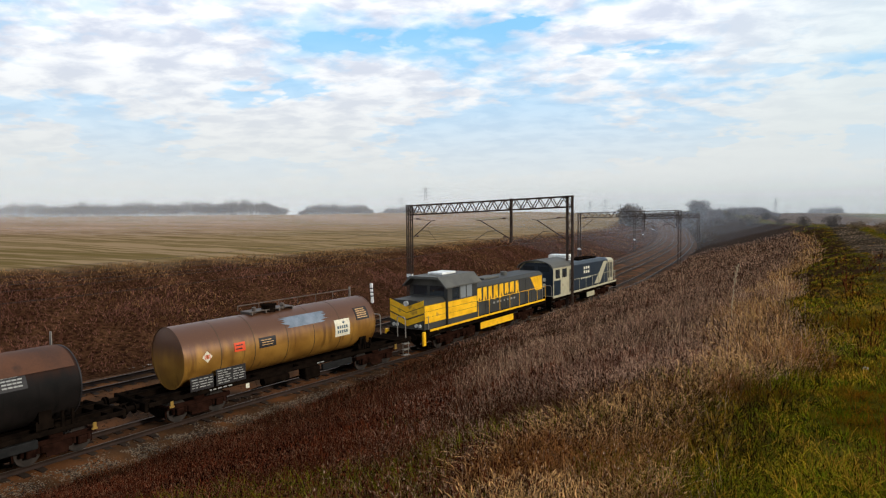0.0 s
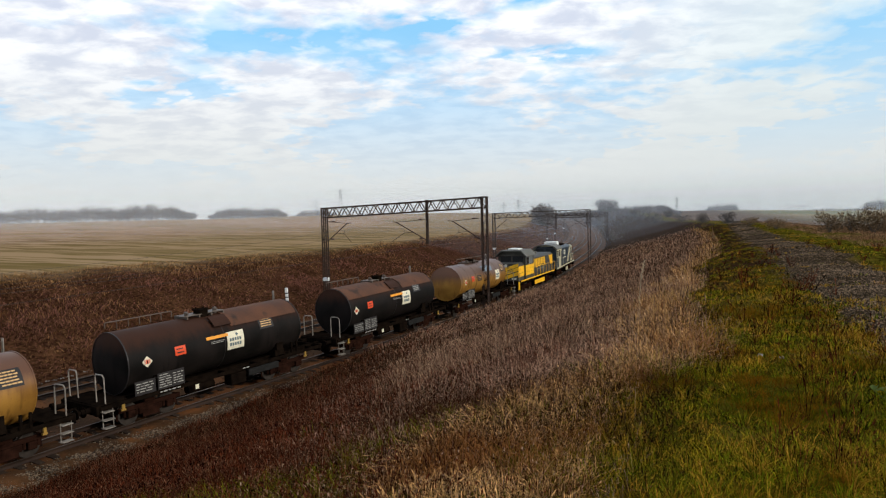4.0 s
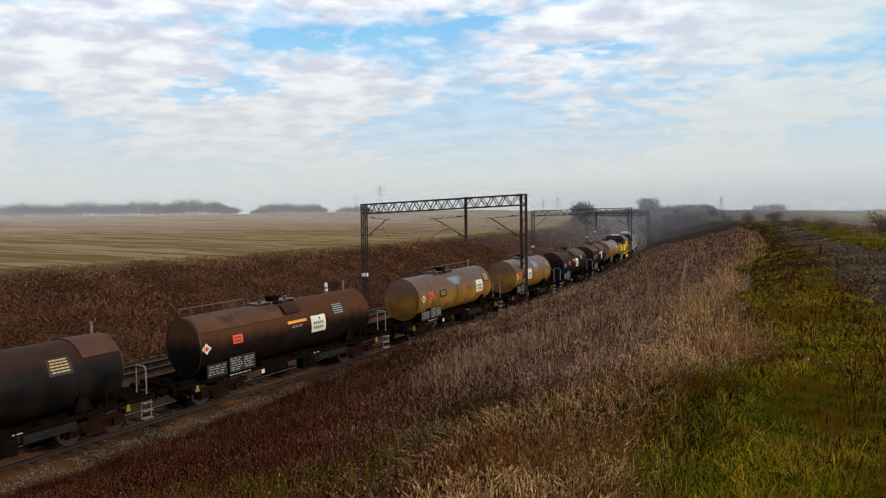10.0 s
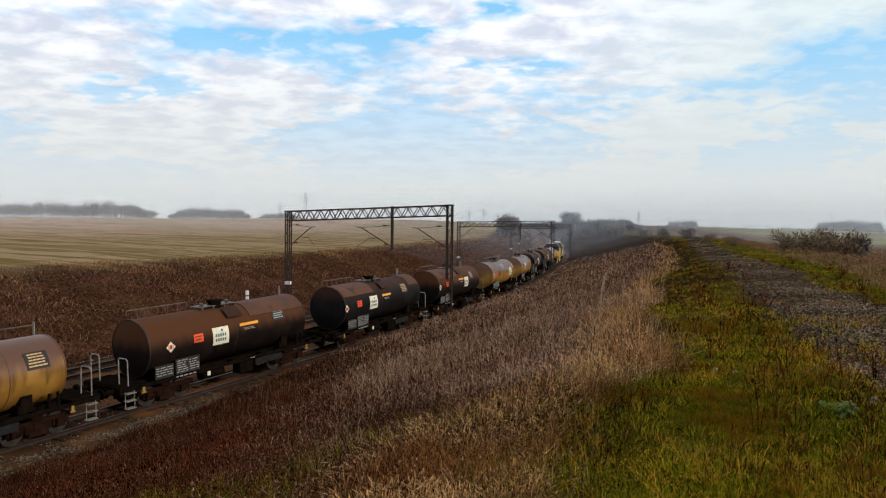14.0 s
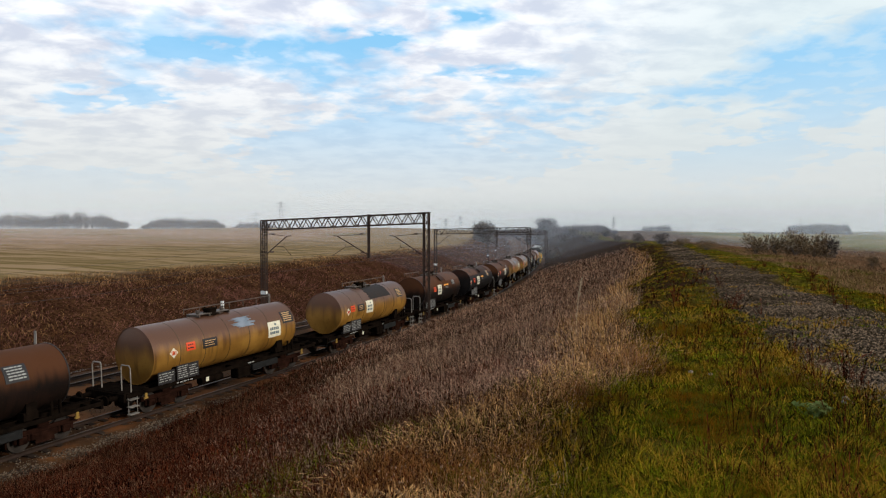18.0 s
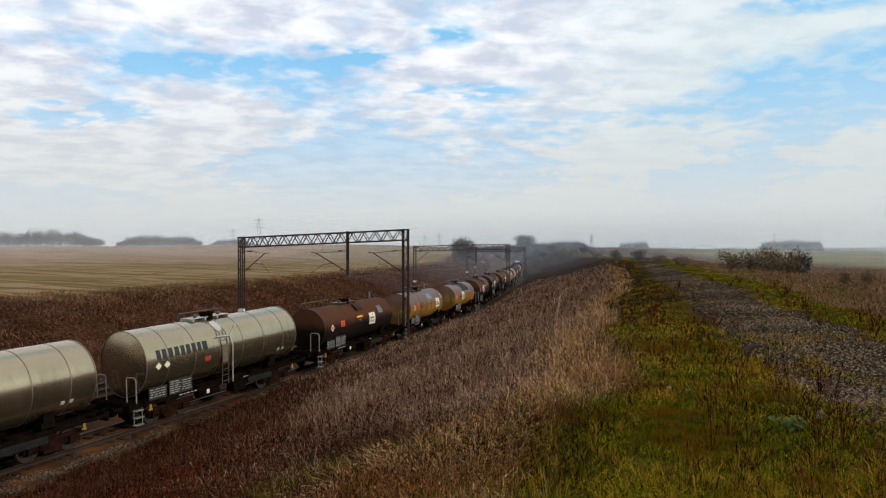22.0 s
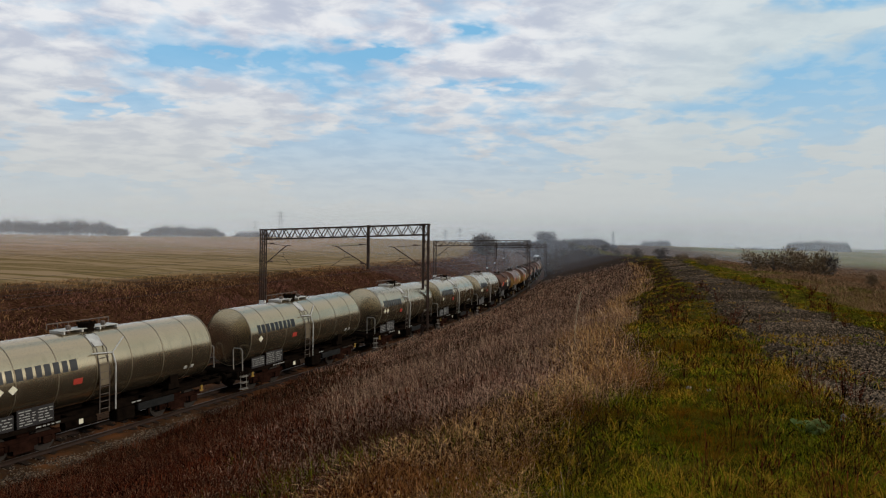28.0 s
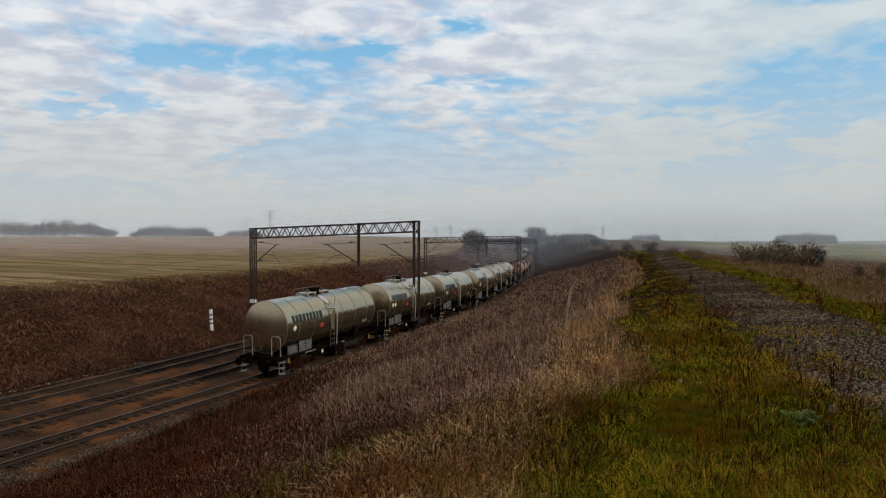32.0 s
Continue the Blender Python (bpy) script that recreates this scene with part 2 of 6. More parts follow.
def spline(points, n=40):
    P = np.array(points, float)
    P = np.vstack([2 * P[0] - P[1], P, 2 * P[-1] - P[-2]])
    out = []
    for i in range(1, len(P) - 2):
        p0, p1, p2, p3 = P[i - 1:i + 3]
        k = [np.linalg.norm(b - a) ** 0.5 for a, b in ((p0, p1), (p1, p2), (p2, p3))]
        t1, t2, t3 = k[0], k[0] + k[1], k[0] + k[1] + k[2]
        for t in np.linspace(t1, t2, n, endpoint=False):
            a1 = (t1 - t) / t1 * p0 + t / t1 * p1
            a2 = (t2 - t) / (t2 - t1) * p1 + (t - t1) / (t2 - t1) * p2
            a3 = (t3 - t) / (t3 - t2) * p2 + (t - t2) / (t3 - t2) * p3
            b1 = (t2 - t) / t2 * a1 + t / t2 * a2
            b2 = (t3 - t) / (t3 - t1) * a2 + (t - t1) / (t3 - t1) * a3
            out.append((t2 - t) / (t2 - t1) * b1 + (t - t1) / (t2 - t1) * b2)
    out.append(P[-2])
    return np.array(out)


def build_line(points=LINE):
    L = spline(points)
    S = np.concatenate([[0], np.cumsum(np.linalg.norm(np.diff(L, axis=0), axis=1))])
    s = np.arange(0, S[-1], 1.0)
    X, Y = np.interp(s, S, L[:, 0]), np.interp(s, S, L[:, 1])
    k = np.ones(21) / 21
    for _ in range(3):
        X = np.concatenate([X[:10], np.convolve(X, k, "valid"), X[-10:]])
        Y = np.concatenate([Y[:10], np.convolve(Y, k, "valid"), Y[-10:]])
    return s, X, Y


LS, LX, LY = build_line()
S0 = float(np.interp(24.3, LY, LS)) - 114.2      # where the run of the train is counted from


def headings(x, y):
    hx, hy = np.gradient(x), np.gradient(y)
    l = np.hypot(hx, hy)
    return hx / l, hy / l


LHX, LHY = headings(LX, LY)


def dip(y):
    """The near stretch of the track lies a little lower."""
    u = np.clip((52 - np.asarray(y, float)) / 34, 0, 1)
    return -0.91 * u * u * (3 - 2 * u)


def climb(y):
    u = np.clip((np.asarray(y, float) - 240) / 230, 0, 1)
    return 6.8 * u * u * (3 - 2 * u)


def rise(y):
    return climb(y) + dip(y)


def line_at(s, off=0.0):
    """Place and heading at the run s, off metres to the right of the near track."""
    s = s + S0
    x, y = np.interp(s, LS, LX), np.interp(s, LS, LY)
    hx, hy = np.interp(s, LS, LHX), np.interp(s, LS, LHY)
    l = np.hypot(hx, hy)
    hx, hy = hx / l, hy / l
    return x + off * hy, y - off * hx, rise(y), hx, hy


def from_line(x, y, line):
    """Metres to the right of a line, and the run along it, for arrays of places."""
    x, y = np.asarray(x, float), np.asarray(y, float)
    ls, px, py, hx, hy = (v[::4] for v in line)
    n, run = np.empty(x.shape), np.empty(x.shape)
    flat_x, flat_y, nf, rf = x.ravel(), y.ravel(), n.ravel(), run.ravel()
    for i in range(0, len(flat_x), 20000):
        dx = flat_x[i:i + 20000, None] - px
        dy = flat_y[i:i + 20000, None] - py
        j = np.argmin(dx * dx + dy * dy, axis=1)
        r = np.arange(len(j))
        d = dx[r, j] * hy[j] - dy[r, j] * hx[j]
        far = np.hypot(dx[r, j], dy[r, j])
        nf[i:i + 20000] = np.sign(d) * np.maximum(np.abs(d), far * 0.999)
        rf[i:i + 20000] = ls[j] + dx[r, j] * hx[j] + dy[r, j] * hy[j] - S0
    return nf.reshape(x.shape), rf.reshape(x.shape)


_bs, _bx, _by = build_line(BANK)
TRACK_LINE, BANK_LINE = (LS, LX, LY, LHX, LHY), (_bs, _bx, _by, *headings(_bx, _by))


def exact_offset(x, y):
    """By the track at the foot of the cutting, by the bank's own line up on its crown."""
    n, run = from_line(x, y, TRACK_LINE)
    m, _ = from_line(x, y, BANK_LINE)
    u = np.clip((n - 3.0) / 12.0, 0, 1)
    return n + (m - n) * u * u * (3 - 2 * u), run


# the same on a grid of one metre, to look up the many places of the plants
GX0, GY0, GNX, GNY = -260.0, -60.0, 480, 520
_gx, _gy = np.meshgrid(GX0 + np.arange(GNX), GY0 + np.arange(GNY))
GRID_N, GRID_RUN = exact_offset(_gx, _gy)


def offset_of(x, y):
    """Metres to the right of the near track, and the run, for arrays of places."""
    x, y = np.asarray(x, float), np.asarray(y, float)
    fx, fy = x.ravel() - GX0, y.ravel() - GY0
    inside = (fx > 0) & (fx < GNX - 1.01) & (fy > 0) & (fy < GNY - 1.01)
    n, run = np.empty(fx.shape), np.empty(fx.shape)
    i, j = fx[inside].astype(int), fy[inside].astype(int)
    u, v = fx[inside] - i, fy[inside] - j
    for out, grid in ((n, GRID_N), (run, GRID_RUN)):
        out[inside] = (grid[j, i] * (1 - u) + grid[j, i + 1] * u) * (1 - v) + (grid[j + 1, i] * (1 - u) + grid[j + 1, i + 1] * u) * v
    if not inside.all():
        n[~inside], run[~inside] = from_line(x.ravel()[~inside], y.ravel()[~inside], TRACK_LINE)
    return n.reshape(x.shape), run.reshape(x.shape)


# across the line: metres to the right of the near track, and height over the railhead
ACROSS = [(-3000, 34), (-900, 20), (-420, 10.6), (-250, 8.4), (-120, 6.4), (-60, 5.1), (-38, 4.4), (-29, 3.9), (-25, 3.1), (-20, 1.6), (-15, 0.0), (-12.6, -0.75), (-11.2, -0.55),
          (1.6, -0.55), (2.4, -0.72), (4.0, -0.45), (6.0, -0.05), (9, 1.0), (14, 2.9), (18.5, 4.65), (21.5, 5.5), (24, 5.7), (27, 5.75), (31, 5.65), (35, 5.2), (42, 4.4), (60, 3.6), (150, 2.8), (400, 3.5), (900, 7.0), (3000, 20)]


def wave(x, y, scale, seed=0.0):
    """Cheap smooth unevenness from crossed sines."""
    a = np.sin(x / scale * 1.0 + seed) * np.sin(y / scale * 1.3 + seed * 1.7)
    b = np.sin((x * 0.8 + y * 0.6) / scale * 2.1 + seed * 2.3) * np.sin((y * 0.8 - x * 0.6) / scale * 1.9 + seed)
    return 0.6 * a + 0.4 * b


def ground_z(x, y):
    x, y = np.asarray(x, float), np.asarray(y, float)
    n, run = offset_of(x, y)
    tab = np.array(ACROSS)
    z = np.interp(n, tab[:, 0], tab[:, 1])
    # beyond the near stretch the foot of the slope swells towards the track
    z = z + np.interp(y, [18, 27, 36, 60], [0.35, 0.5, 1.35, 1.45]) * np.interp(n, [2.1, 4.0, 7.0, 12.0, 18.0], [0, 1, 1, 0.6, 0])
    bed = np.clip((np.abs(n + 4.2) - 8.0) / 4.0, 0, 1)
    rough = np.clip(np.abs(n + 4.2) / 60, 0, 1)
    z = z + bed * (0.10 * wave(x, y, 1.9, 1.0) + 0.16 * wave(x, y, 6.0, 2.0)) + rough * 0.5 * wave(x, y, 45.0, 4.0)
    return z + climb(y) * np.clip(1.2 - np.abs(n) / 400, 0, 1) + dip(y) * np.interp(n, [-34, -14, 3, 13], [0, 1, 1, 0])


# ---- the ground ----
ROAD = [(3.6, -10.0), (4.6, 0.0), (5.5, 5.8), (6.1, 8.5), (7.1, 13.1), (8.7, 18.5), (11.6, 28.0), (15.7, 42.5), (29.6, 92.0), (47.0, 152.0), (75.0, 260.0)]


def road_distance(x, y):
    P = np.array(ROAD)
    best = np.full(np.shape(x), 1e9)
    for (ax, ay), (bx, by) in zip(P, P[1:]):
        dx, dy = bx - ax, by - ay
        t = np.clip(((x - ax) * dx + (y - ay) * dy) / (dx * dx + dy * dy), 0, 1)
        best = np.minimum(best, np.hypot(x - ax - t * dx, y - ay - t * dy))
    return best


def before_road(x, y):
    """On the cutting's side of the rough track."""
    P = np.array(ROAD)
    return x < np.interp(y, P[:, 1], P[:, 0])


def ground_material():
    m = bpy.data.materials.new("ground_cover")
    m.use_nodes = True
    nt = m.node_tree
    nt.nodes.clear()
    N, K = nt.nodes.new, nt.links.new
    out, p = N("ShaderNodeOutputMaterial"), N("ShaderNodeBsdfPrincipled")
    K(p.outputs[0], out.inputs[0])
    p.inputs["Specular IOR Level"].default_value = 0.0
    tc = N("ShaderNodeTexCoord")
    def noise_node(sc, detail=5.0, stretch=None, turn=0.0):
        n = N("ShaderNodeTexNoise")
        n.inputs["Scale"].default_value, n.inputs["Detail"].default_value = sc, detail
        if stretch:
            mp = N("ShaderNodeMapping"); mp.inputs["Scale"].default_value = stretch; mp.inputs["Rotation"].default_value = (0, 0, turn)
            K(tc.outputs["Object"], mp.inputs[0]); K(mp.outputs[0], n.inputs["Vector"])
        else:
            K(tc.outputs["Object"], n.inputs["Vector"])
        return n.outputs["Fac"]
    def between(fac, a, b):
        r = N("ShaderNodeMapRange"); r.interpolation_type = "SMOOTHSTEP"
        r.inputs["From Min"].default_value, r.inputs["From Max"].default_value = a, b
        K(fac, r.inputs["Value"])
        return r.outputs[0]
    def blend(fac, a, b):
        c = N("ShaderNodeMix"); c.data_type = "RGBA"
        if isinstance(fac, float): c.inputs[0].default_value = fac
        else: K(fac, c.inputs[0])
        for i, v in ((6, a), (7, b)):
            if isinstance(v, tuple): c.inputs[i].default_value = (*v, 1)
            else: K(v, c.inputs[i])
        return c.outputs[2]
    def shift(fac, noise_out, amount):
        a = N("ShaderNodeMath"); a.operation = "MULTIPLY_ADD"; a.inputs[1].default_value = amount
        s = N("ShaderNodeMath"); s.operation = "SUBTRACT"; s.inputs[1].default_value = 0.5
        K(noise_out, s.inputs[0]); K(s.outputs[0], a.inputs[0]); K(fac, a.inputs[2])
        return a.outputs[0]
    at = N("ShaderNodeAttribute"); at.attribute_name = "across"
    rd = N("ShaderNodeAttribute"); rd.attribute_name = "from_road"
    n_mid, n_fine, n_big = noise_node(0.35), noise_node(4.0, 6.0), noise_node(0.03, 4.0)
    across = shift(at.outputs["Fac"], n_mid, 5.0)
    from_road = shift(rd.outputs["Fac"], n_mid, 2.2)
    heath = blend(between(n_fine, 0.3, 0.7), (0.012, 0.005, 0.003), (0.055, 0.024, 0.012))
    heath = blend(between(n_mid, 0.45, 0.65), heath, blend(between(n_fine, 0.3, 0.7), (0.02, 0.009, 0.005), (0.085, 0.038, 0.018)))
    straw = blend(between(n_fine, 0.3, 0.7), (0.012, 0.006, 0.003), (0.045, 0.023, 0.011))
    green = blend(between(n_fine, 0.35, 0.65), (0.020, 0.018, 0.002), (0.085, 0.070, 0.008))
    green = blend(between(n_mid, 0.5, 0.7), green, (0.11, 0.068, 0.015))
    stones = blend(between(noise_node(9.0, 3.0), 0.4, 0.62), (0.014, 0.009, 0.005), (0.05, 0.034, 0.02))
    stripes = noise_node(1.0, 4.0, (0.02, 0.55, 1.0), radians(-28))
    field = blend(between(stripes, 0.35, 0.65), (0.19, 0.113, 0.068), (0.35, 0.228, 0.150))
    field = blend(between(shift(n_big, stripes, 0.3), 0.52, 0.66), field, (0.19, 0.14, 0.06))
    olive = blend(between(stripes, 0.4, 0.6), (0.125, 0.085, 0.032), (0.25, 0.165, 0.09))
    field = blend(between(across, -120.0, -45.0), field, olive)
    c = blend(between(across, -26.5, -31.5), heath, field)
    c = blend(between(across, 0.0, 4.0), c, straw)
    c = blend(between(across, 21.6, 23.6), c, green)
    c = blend(between(across, 28.5, 31.0), c, blend(between(n_fine, 0.3, 0.7), (0.04, 0.022, 0.012), (0.13, 0.078, 0.045)))
    c = blend(between(across, 70.0, 110.0), c, blend(between(n_big, 0.4, 0.6), (0.13, 0.13, 0.055), (0.21, 0.16, 0.085)))
    c = blend(between(from_road, 1.9, 1.1), c, stones)
    K(c, p.inputs["Base Color"])
    p.inputs["Roughness"].default_value = 0.95
    b = N("ShaderNodeBump"); b.inputs["Strength"].default_value = 0.6; b.inputs["Distance"].default_value = 0.05
    K(noise_node(7.0, 6.0), b.inputs["Height"]); K(b.outputs[0], p.inputs["Normal"])
    return m


def build_ground():
    n = 430
    u = np.linspace(-1, 1, n)
    ax = 9.0 * np.sinh(6.5 * u)
    ay = 18 + 9.0 * np.sinh(6.5 * u)
    gx, gy = np.meshgrid(ax, ay)
    z = ground_z(gx, gy)
    off, _ = offset_of(gx, gy)
    i = np.arange(n * n).reshape(n, n)
    faces = np.stack([i[:-1, :-1], i[:-1, 1:], i[1:, 1:], i[1:, :-1]], -1).reshape(-1, 4)
    ob = mesh_from("ground", np.stack([gx, gy, z], -1).reshape(-1, 3), faces, [ground_material()])
    for name, v in (("across", off), ("from_road", road_distance(gx, gy))):
        ob.data.attributes.new(name, "FLOAT", "POINT").data.foreach_set("value", v.astype(np.float32).ravel())
    ob.data.polygons.foreach_set("use_smooth", np.ones(len(faces), dtype=bool))
    tagged(ob, "rolling autumn ground with heath banks, fields and a rough track", "ground", kind="structure")


build_ground()


# ---- the three railway tracks ----
TRACKS = (0.0, -4.25, -8.5)      # offsets of the tracks' middles
GAUGE = 1.505


def sweep(profile, s0, s1, step, off, base=0.0):
    """Vertices and quads of a profile of (across, up) carried along the line."""
    ss = np.arange(s0, s1 + step, step)
    x, y, z, hx, hy = line_at(ss)
    P = np.array(profile)
    vx = x[:, None] + (off + P[None, :, 0]) * hy[:, None]
    vy = y[:, None] - (off + P[None, :, 0]) * hx[:, None]
    vz = z[:, None] + P[None, :, 1] + base
    k, m = len(ss), len(P)
    i = np.arange(k * m).reshape(k, m)
    f = np.stack([i[:-1, :-1], i[:-1, 1:], i[1:, 1:], i[1:, :-1]], -1).reshape(-1, 4)
    return np.stack([vx, vy, vz], -1).reshape(-1, 3), f


def build_tracks():
    prof = [(-13.4, -0.95), (-11.9, -0.85), (-10.9, -0.30), (-10.0, -0.22), (-7.0, -0.22), (-6.3, -0.33), (-5.7, -0.22), (-2.75, -0.22), (-2.1, -0.33), (-1.5, -0.22),
            (1.4, -0.22), (1.75, -0.30), (2.7, -0.78), (3.6, -1.2)]
    v, f = sweep(prof, -60, 640, 0.9, 0.0)
    rng = np.random.default_rng(3)
    v[:, 2] += rng.normal(0, 0.025, len(v))
    ob = mesh_from("ballast", v, f, [M["ballast"]])
    tagged(ob, "rust-stained stone ballast bed under three railway tracks", "ballast", kind="structure")
    rail_prof = [(-0.07, -0.17), (-0.07, -0.155), (-0.012, -0.135), (-0.012, -0.045), (-0.036, -0.035), (-0.036, -0.004)]
    rail_prof = rail_prof + [(-a, b) for a, b in reversed(rail_prof)]
    top_prof = [(-0.036, -0.004), (-0.03, 0.0), (0.03, 0.0), (0.036, -0.004)]
    for number, off in enumerate(TRACKS):
        track = tagged(new("railway_track"), "standard-gauge track with rusty rails on concrete sleepers", "railway track", "tracks side by side", "structure")
        for side in (-1, 1):
            v, f = sweep(rail_prof, -60, 640, 1.5, off + side * GAUGE / 2)
            r = mesh_from("rail", v, f, [M["rail"]], track)
            v, f = sweep(top_prof, -60, 640, 1.5, off + side * GAUGE / 2)
            mesh_from("railhead", v, f, [M["rail_top"]], r)
        bm = bmesh.new()
        pr = [(-1.25, 0.0), (-1.25, 0.13), (-0.95, 0.17), (-0.45, 0.17), (-0.3, 0.12), (0.3, 0.12), (0.45, 0.17), (0.95, 0.17), (1.25, 0.13), (1.25, 0.0)]
        lo = [bm.verts.new((a, -0.13, b)) for a, b in pr]
        hi = [bm.verts.new((a, 0.13, b)) for a, b in pr]
        for i in range(len(pr) - 1):
            bm.faces.new((lo[i], lo[i + 1], hi[i + 1], hi[i]))
        bm.faces.new(lo[::-1]); bm.faces.new(hi)
        first = None
        me_verts = np.array([v.co for v in lo + hi])
        quads = np.array([[i, i + 1, i + 11, i + 10] for i in range(9)])
        rest = []
        for i in range(420):
            s = 84 + i * 0.62
            x, y, z, hx, hy = line_at(s, off)
            m = pose(x, y, z - 0.372, 0, 0, -math.degrees(math.atan2(hx, hy)))
            if i < 120:
                if first is None:
                    first = part("sleeper", bm, M["sleeper"], track)
                    first.matrix_basis = m
                else:
                    again("sleeper", first, track, m)
            else:
                R = np.array(m)
                rest.append(me_verts @ R[:3, :3].T + R[:3, 3])
        v = np.concatenate(rest)
        f = np.concatenate([quads + 20 * i for i in range(len(rest))])
        tagged(mesh_from("far_sleepers", v, f, [M["sleeper"]], track), kind="stuff")


build_tracks()


# ---- catenary portals ----
def lattice(bm, a, b, side, w, legs=0.05, step=0.55, brace=0.028):
    """Two chords w apart along side, from a to b, with a zigzag between."""
    a, b, side = Vector(a), Vector(b), Vector(side).normalized()
    o = side * (w / 2)
    flat_bar(bm, a - o, b - o, legs * 2, legs * 1.4)
    flat_bar(bm, a + o, b + o, legs * 2, legs * 1.4)
    d = b - a
    n = max(2, round(d.length / step))
    for i in range(n):
        p, q = a + d * (i / n), a + d * ((i + 1) / n)
        sgn = 1 if i % 2 else -1
        flat_bar(bm, p + o * sgn, q - o * sgn, brace * 2, brace)


def portal(near, far, z_near, z_far, drop=0.665, mid_z=5.5, mast_only=False, detail=True):
    """A lattice portal over the tracks: near and far feet on the ground plan."""
    name = "catenary_portal"
    root = tagged(new(name), "dark rusty lattice steel catenary portal spanning the tracks", "catenary portal", "catenary portals along the line")
    N0, F0 = Vector((*near, 0)), Vector((*far, 0))
    base = float(rise(near[1]))
    root.location = (near[0], near[1], base - 0.9)
    along = (F0 - N0)
    span = along.length
    ang = math.atan2(along.y, along.x)
    root.rotation_euler = (0, 0, ang)
    zn, zf = z_near + 0.9, z_far + 0.9
    # local: x from the near foot to the far foot
    for x, z in ((0, zn), (span, zf)):
        bm = bmesh.new()
        for y in (-0.16, 0.16):
            lattice(bm, (x, y, 0), (x, y, z), (1, 0, 0), 0.44, 0.048, 0.6, 0.03)
        for y0, y1 in ((-0.16, 0.16),):
            for k in range(int(z / 0.8)):
                for dx in (-0.21, 0.21):
                    flat_bar(bm, (x + dx, y0, k * 0.8 + 0.2), (x + dx, y1, k * 0.8 + 0.6), 0.04, 0.03)
        box(bm, x - 0.3, x + 0.3, -0.24, 0.24, z - 0.04, z + 0.05)
        part("column", bm, M["steel_dark"], root)
        bm = bmesh.new()
        box(bm, x - 0.45, x + 0.45, -0.4, 0.4, -0.4, 0.45, 0.04)
        part("footing", bm, M["sleeper"], root, "grey concrete footing")
        if x:
            bm = bmesh.new()
            box(bm, x - 0.25, x + 0.25, -0.2, 0.2, 0.9 + 2.05, 0.9 + 2.35)
            part("number_plate", bm, M["white_paint"], root, "small white plate on the column")
    # the beam: four chords, laced on all sides
    bm = bmesh.new()
    for y in (-0.28, 0.28):
        lattice(bm, (0, y, zn - 0.45), (span, y, zf - 0.45), (0, 0, 1), 0.86, 0.08, 0.55, 0.05)
    n = int(span / 0.9)
    for i in range(n):
        x0, x1 = span * i / n, span * (i + 1) / n
        for dz in (-0.05, -0.85):
            z0, z1 = zn + (zf - zn) * i / n + dz, zn + (zf - zn) * (i + 1) / n + dz
            flat_bar(bm, (x0, -0.28 if i % 2 else 0.28, z0), (x1, 0.28 if i % 2 else -0.28, z1), 0.05, 0.03)
    part("beam", bm, M["steel_dark"], root)
    # the drop post and the arms
    xm = span * (1 - drop)
    zb = zn + (zf - zn) * (1 - drop)
    bm = bmesh.new()
    for y in (-0.09, 0.09):
        flat_bar(bm, (xm, y, zb + 0.1), (xm, y, mid_z + 0.9), 0.16, 0.09)
    box(bm, xm - 0.14, xm + 0.14, -0.12, 0.12, mid_z + 0.85, mid_z + 0.93)
    part("drop_post", bm, M["steel_dark"], root)
    for foot, wire_x, sgn in ((0.25, 3.15, 1), (xm, xm + 4.2 * 0.78, 1), (span - 0.25, span - 2.6, -1)):
        zw = 0.9 + 5.6
        bm = bmesh.new()
        tip = (foot + (wire_x - foot) * 0.92, 0, zw + 1.75)
        bar(bm, (foot, 0, zw + 0.1), tip, 0.045)
        bar(bm, (foot + 0.1 * sgn, 0, zw + 1.95), tip, 0.02)
        bar(bm, tip, (tip[0] + 0.45 * sgn, 0, tip[2] + 0.04), 0.03)
        mid = Vector((foot, 0, zw + 0.1)).lerp(Vector(tip), 0.45)
        bar(bm, mid, (mid.x + 0.9 * sgn, 0, mid.z - 0.05), 0.025)
        bar(bm, (mid.x + 0.9 * sgn, 0, mid.z - 0.05), (wire_x + 0.25 * sgn, 0, zw + 0.03), 0.02)
        bar(bm, (mid.x + 0.9 * sgn, 0, mid.z + 0.25), (mid.x + 0.9 * sgn, 0, mid.z - 0.05), 0.015)
        arm = part("cantilever_arm", bm, M["steel_dark"], root)
        for c in ((foot + 0.42 * sgn, zw + 0.33), (foot + 0.55 * sgn, zw + 1.94)):
            bm = bmesh.new()
            bar(bm, (c[0], 0, c[1]), (c[0] + 0.33 * sgn, 0, c[1]), 0.04, 6)
            for k in range(5):
                bar(bm, (c[0] + 0.07 * k * sgn, 0, c[1]), (c[0] + (0.07 * k + 0.035) * sgn, 0, c[1]), 0.075, 8)
            part("insulator", bm, M["insulator"], arm)
    return root, ang


PORTALS = [((-2.22, 57.0), (-17.25, 62.0), 9.29, 8.79), ((13.1, 117.5), (-3.1, 121.5), 8.75, 8.5), ((23.6, 172.5), (9.0, 176.0), 8.5, 8.4),
           ((31.5, 231.0), (14.6, 233.5), 8.4, 8.3), ((39.0, 290.0), (22.0, 291.5), 8.4, 8.3)]
for p in PORTALS:
    portal(*p)


# ---- the train ----
SPEED = 7.55
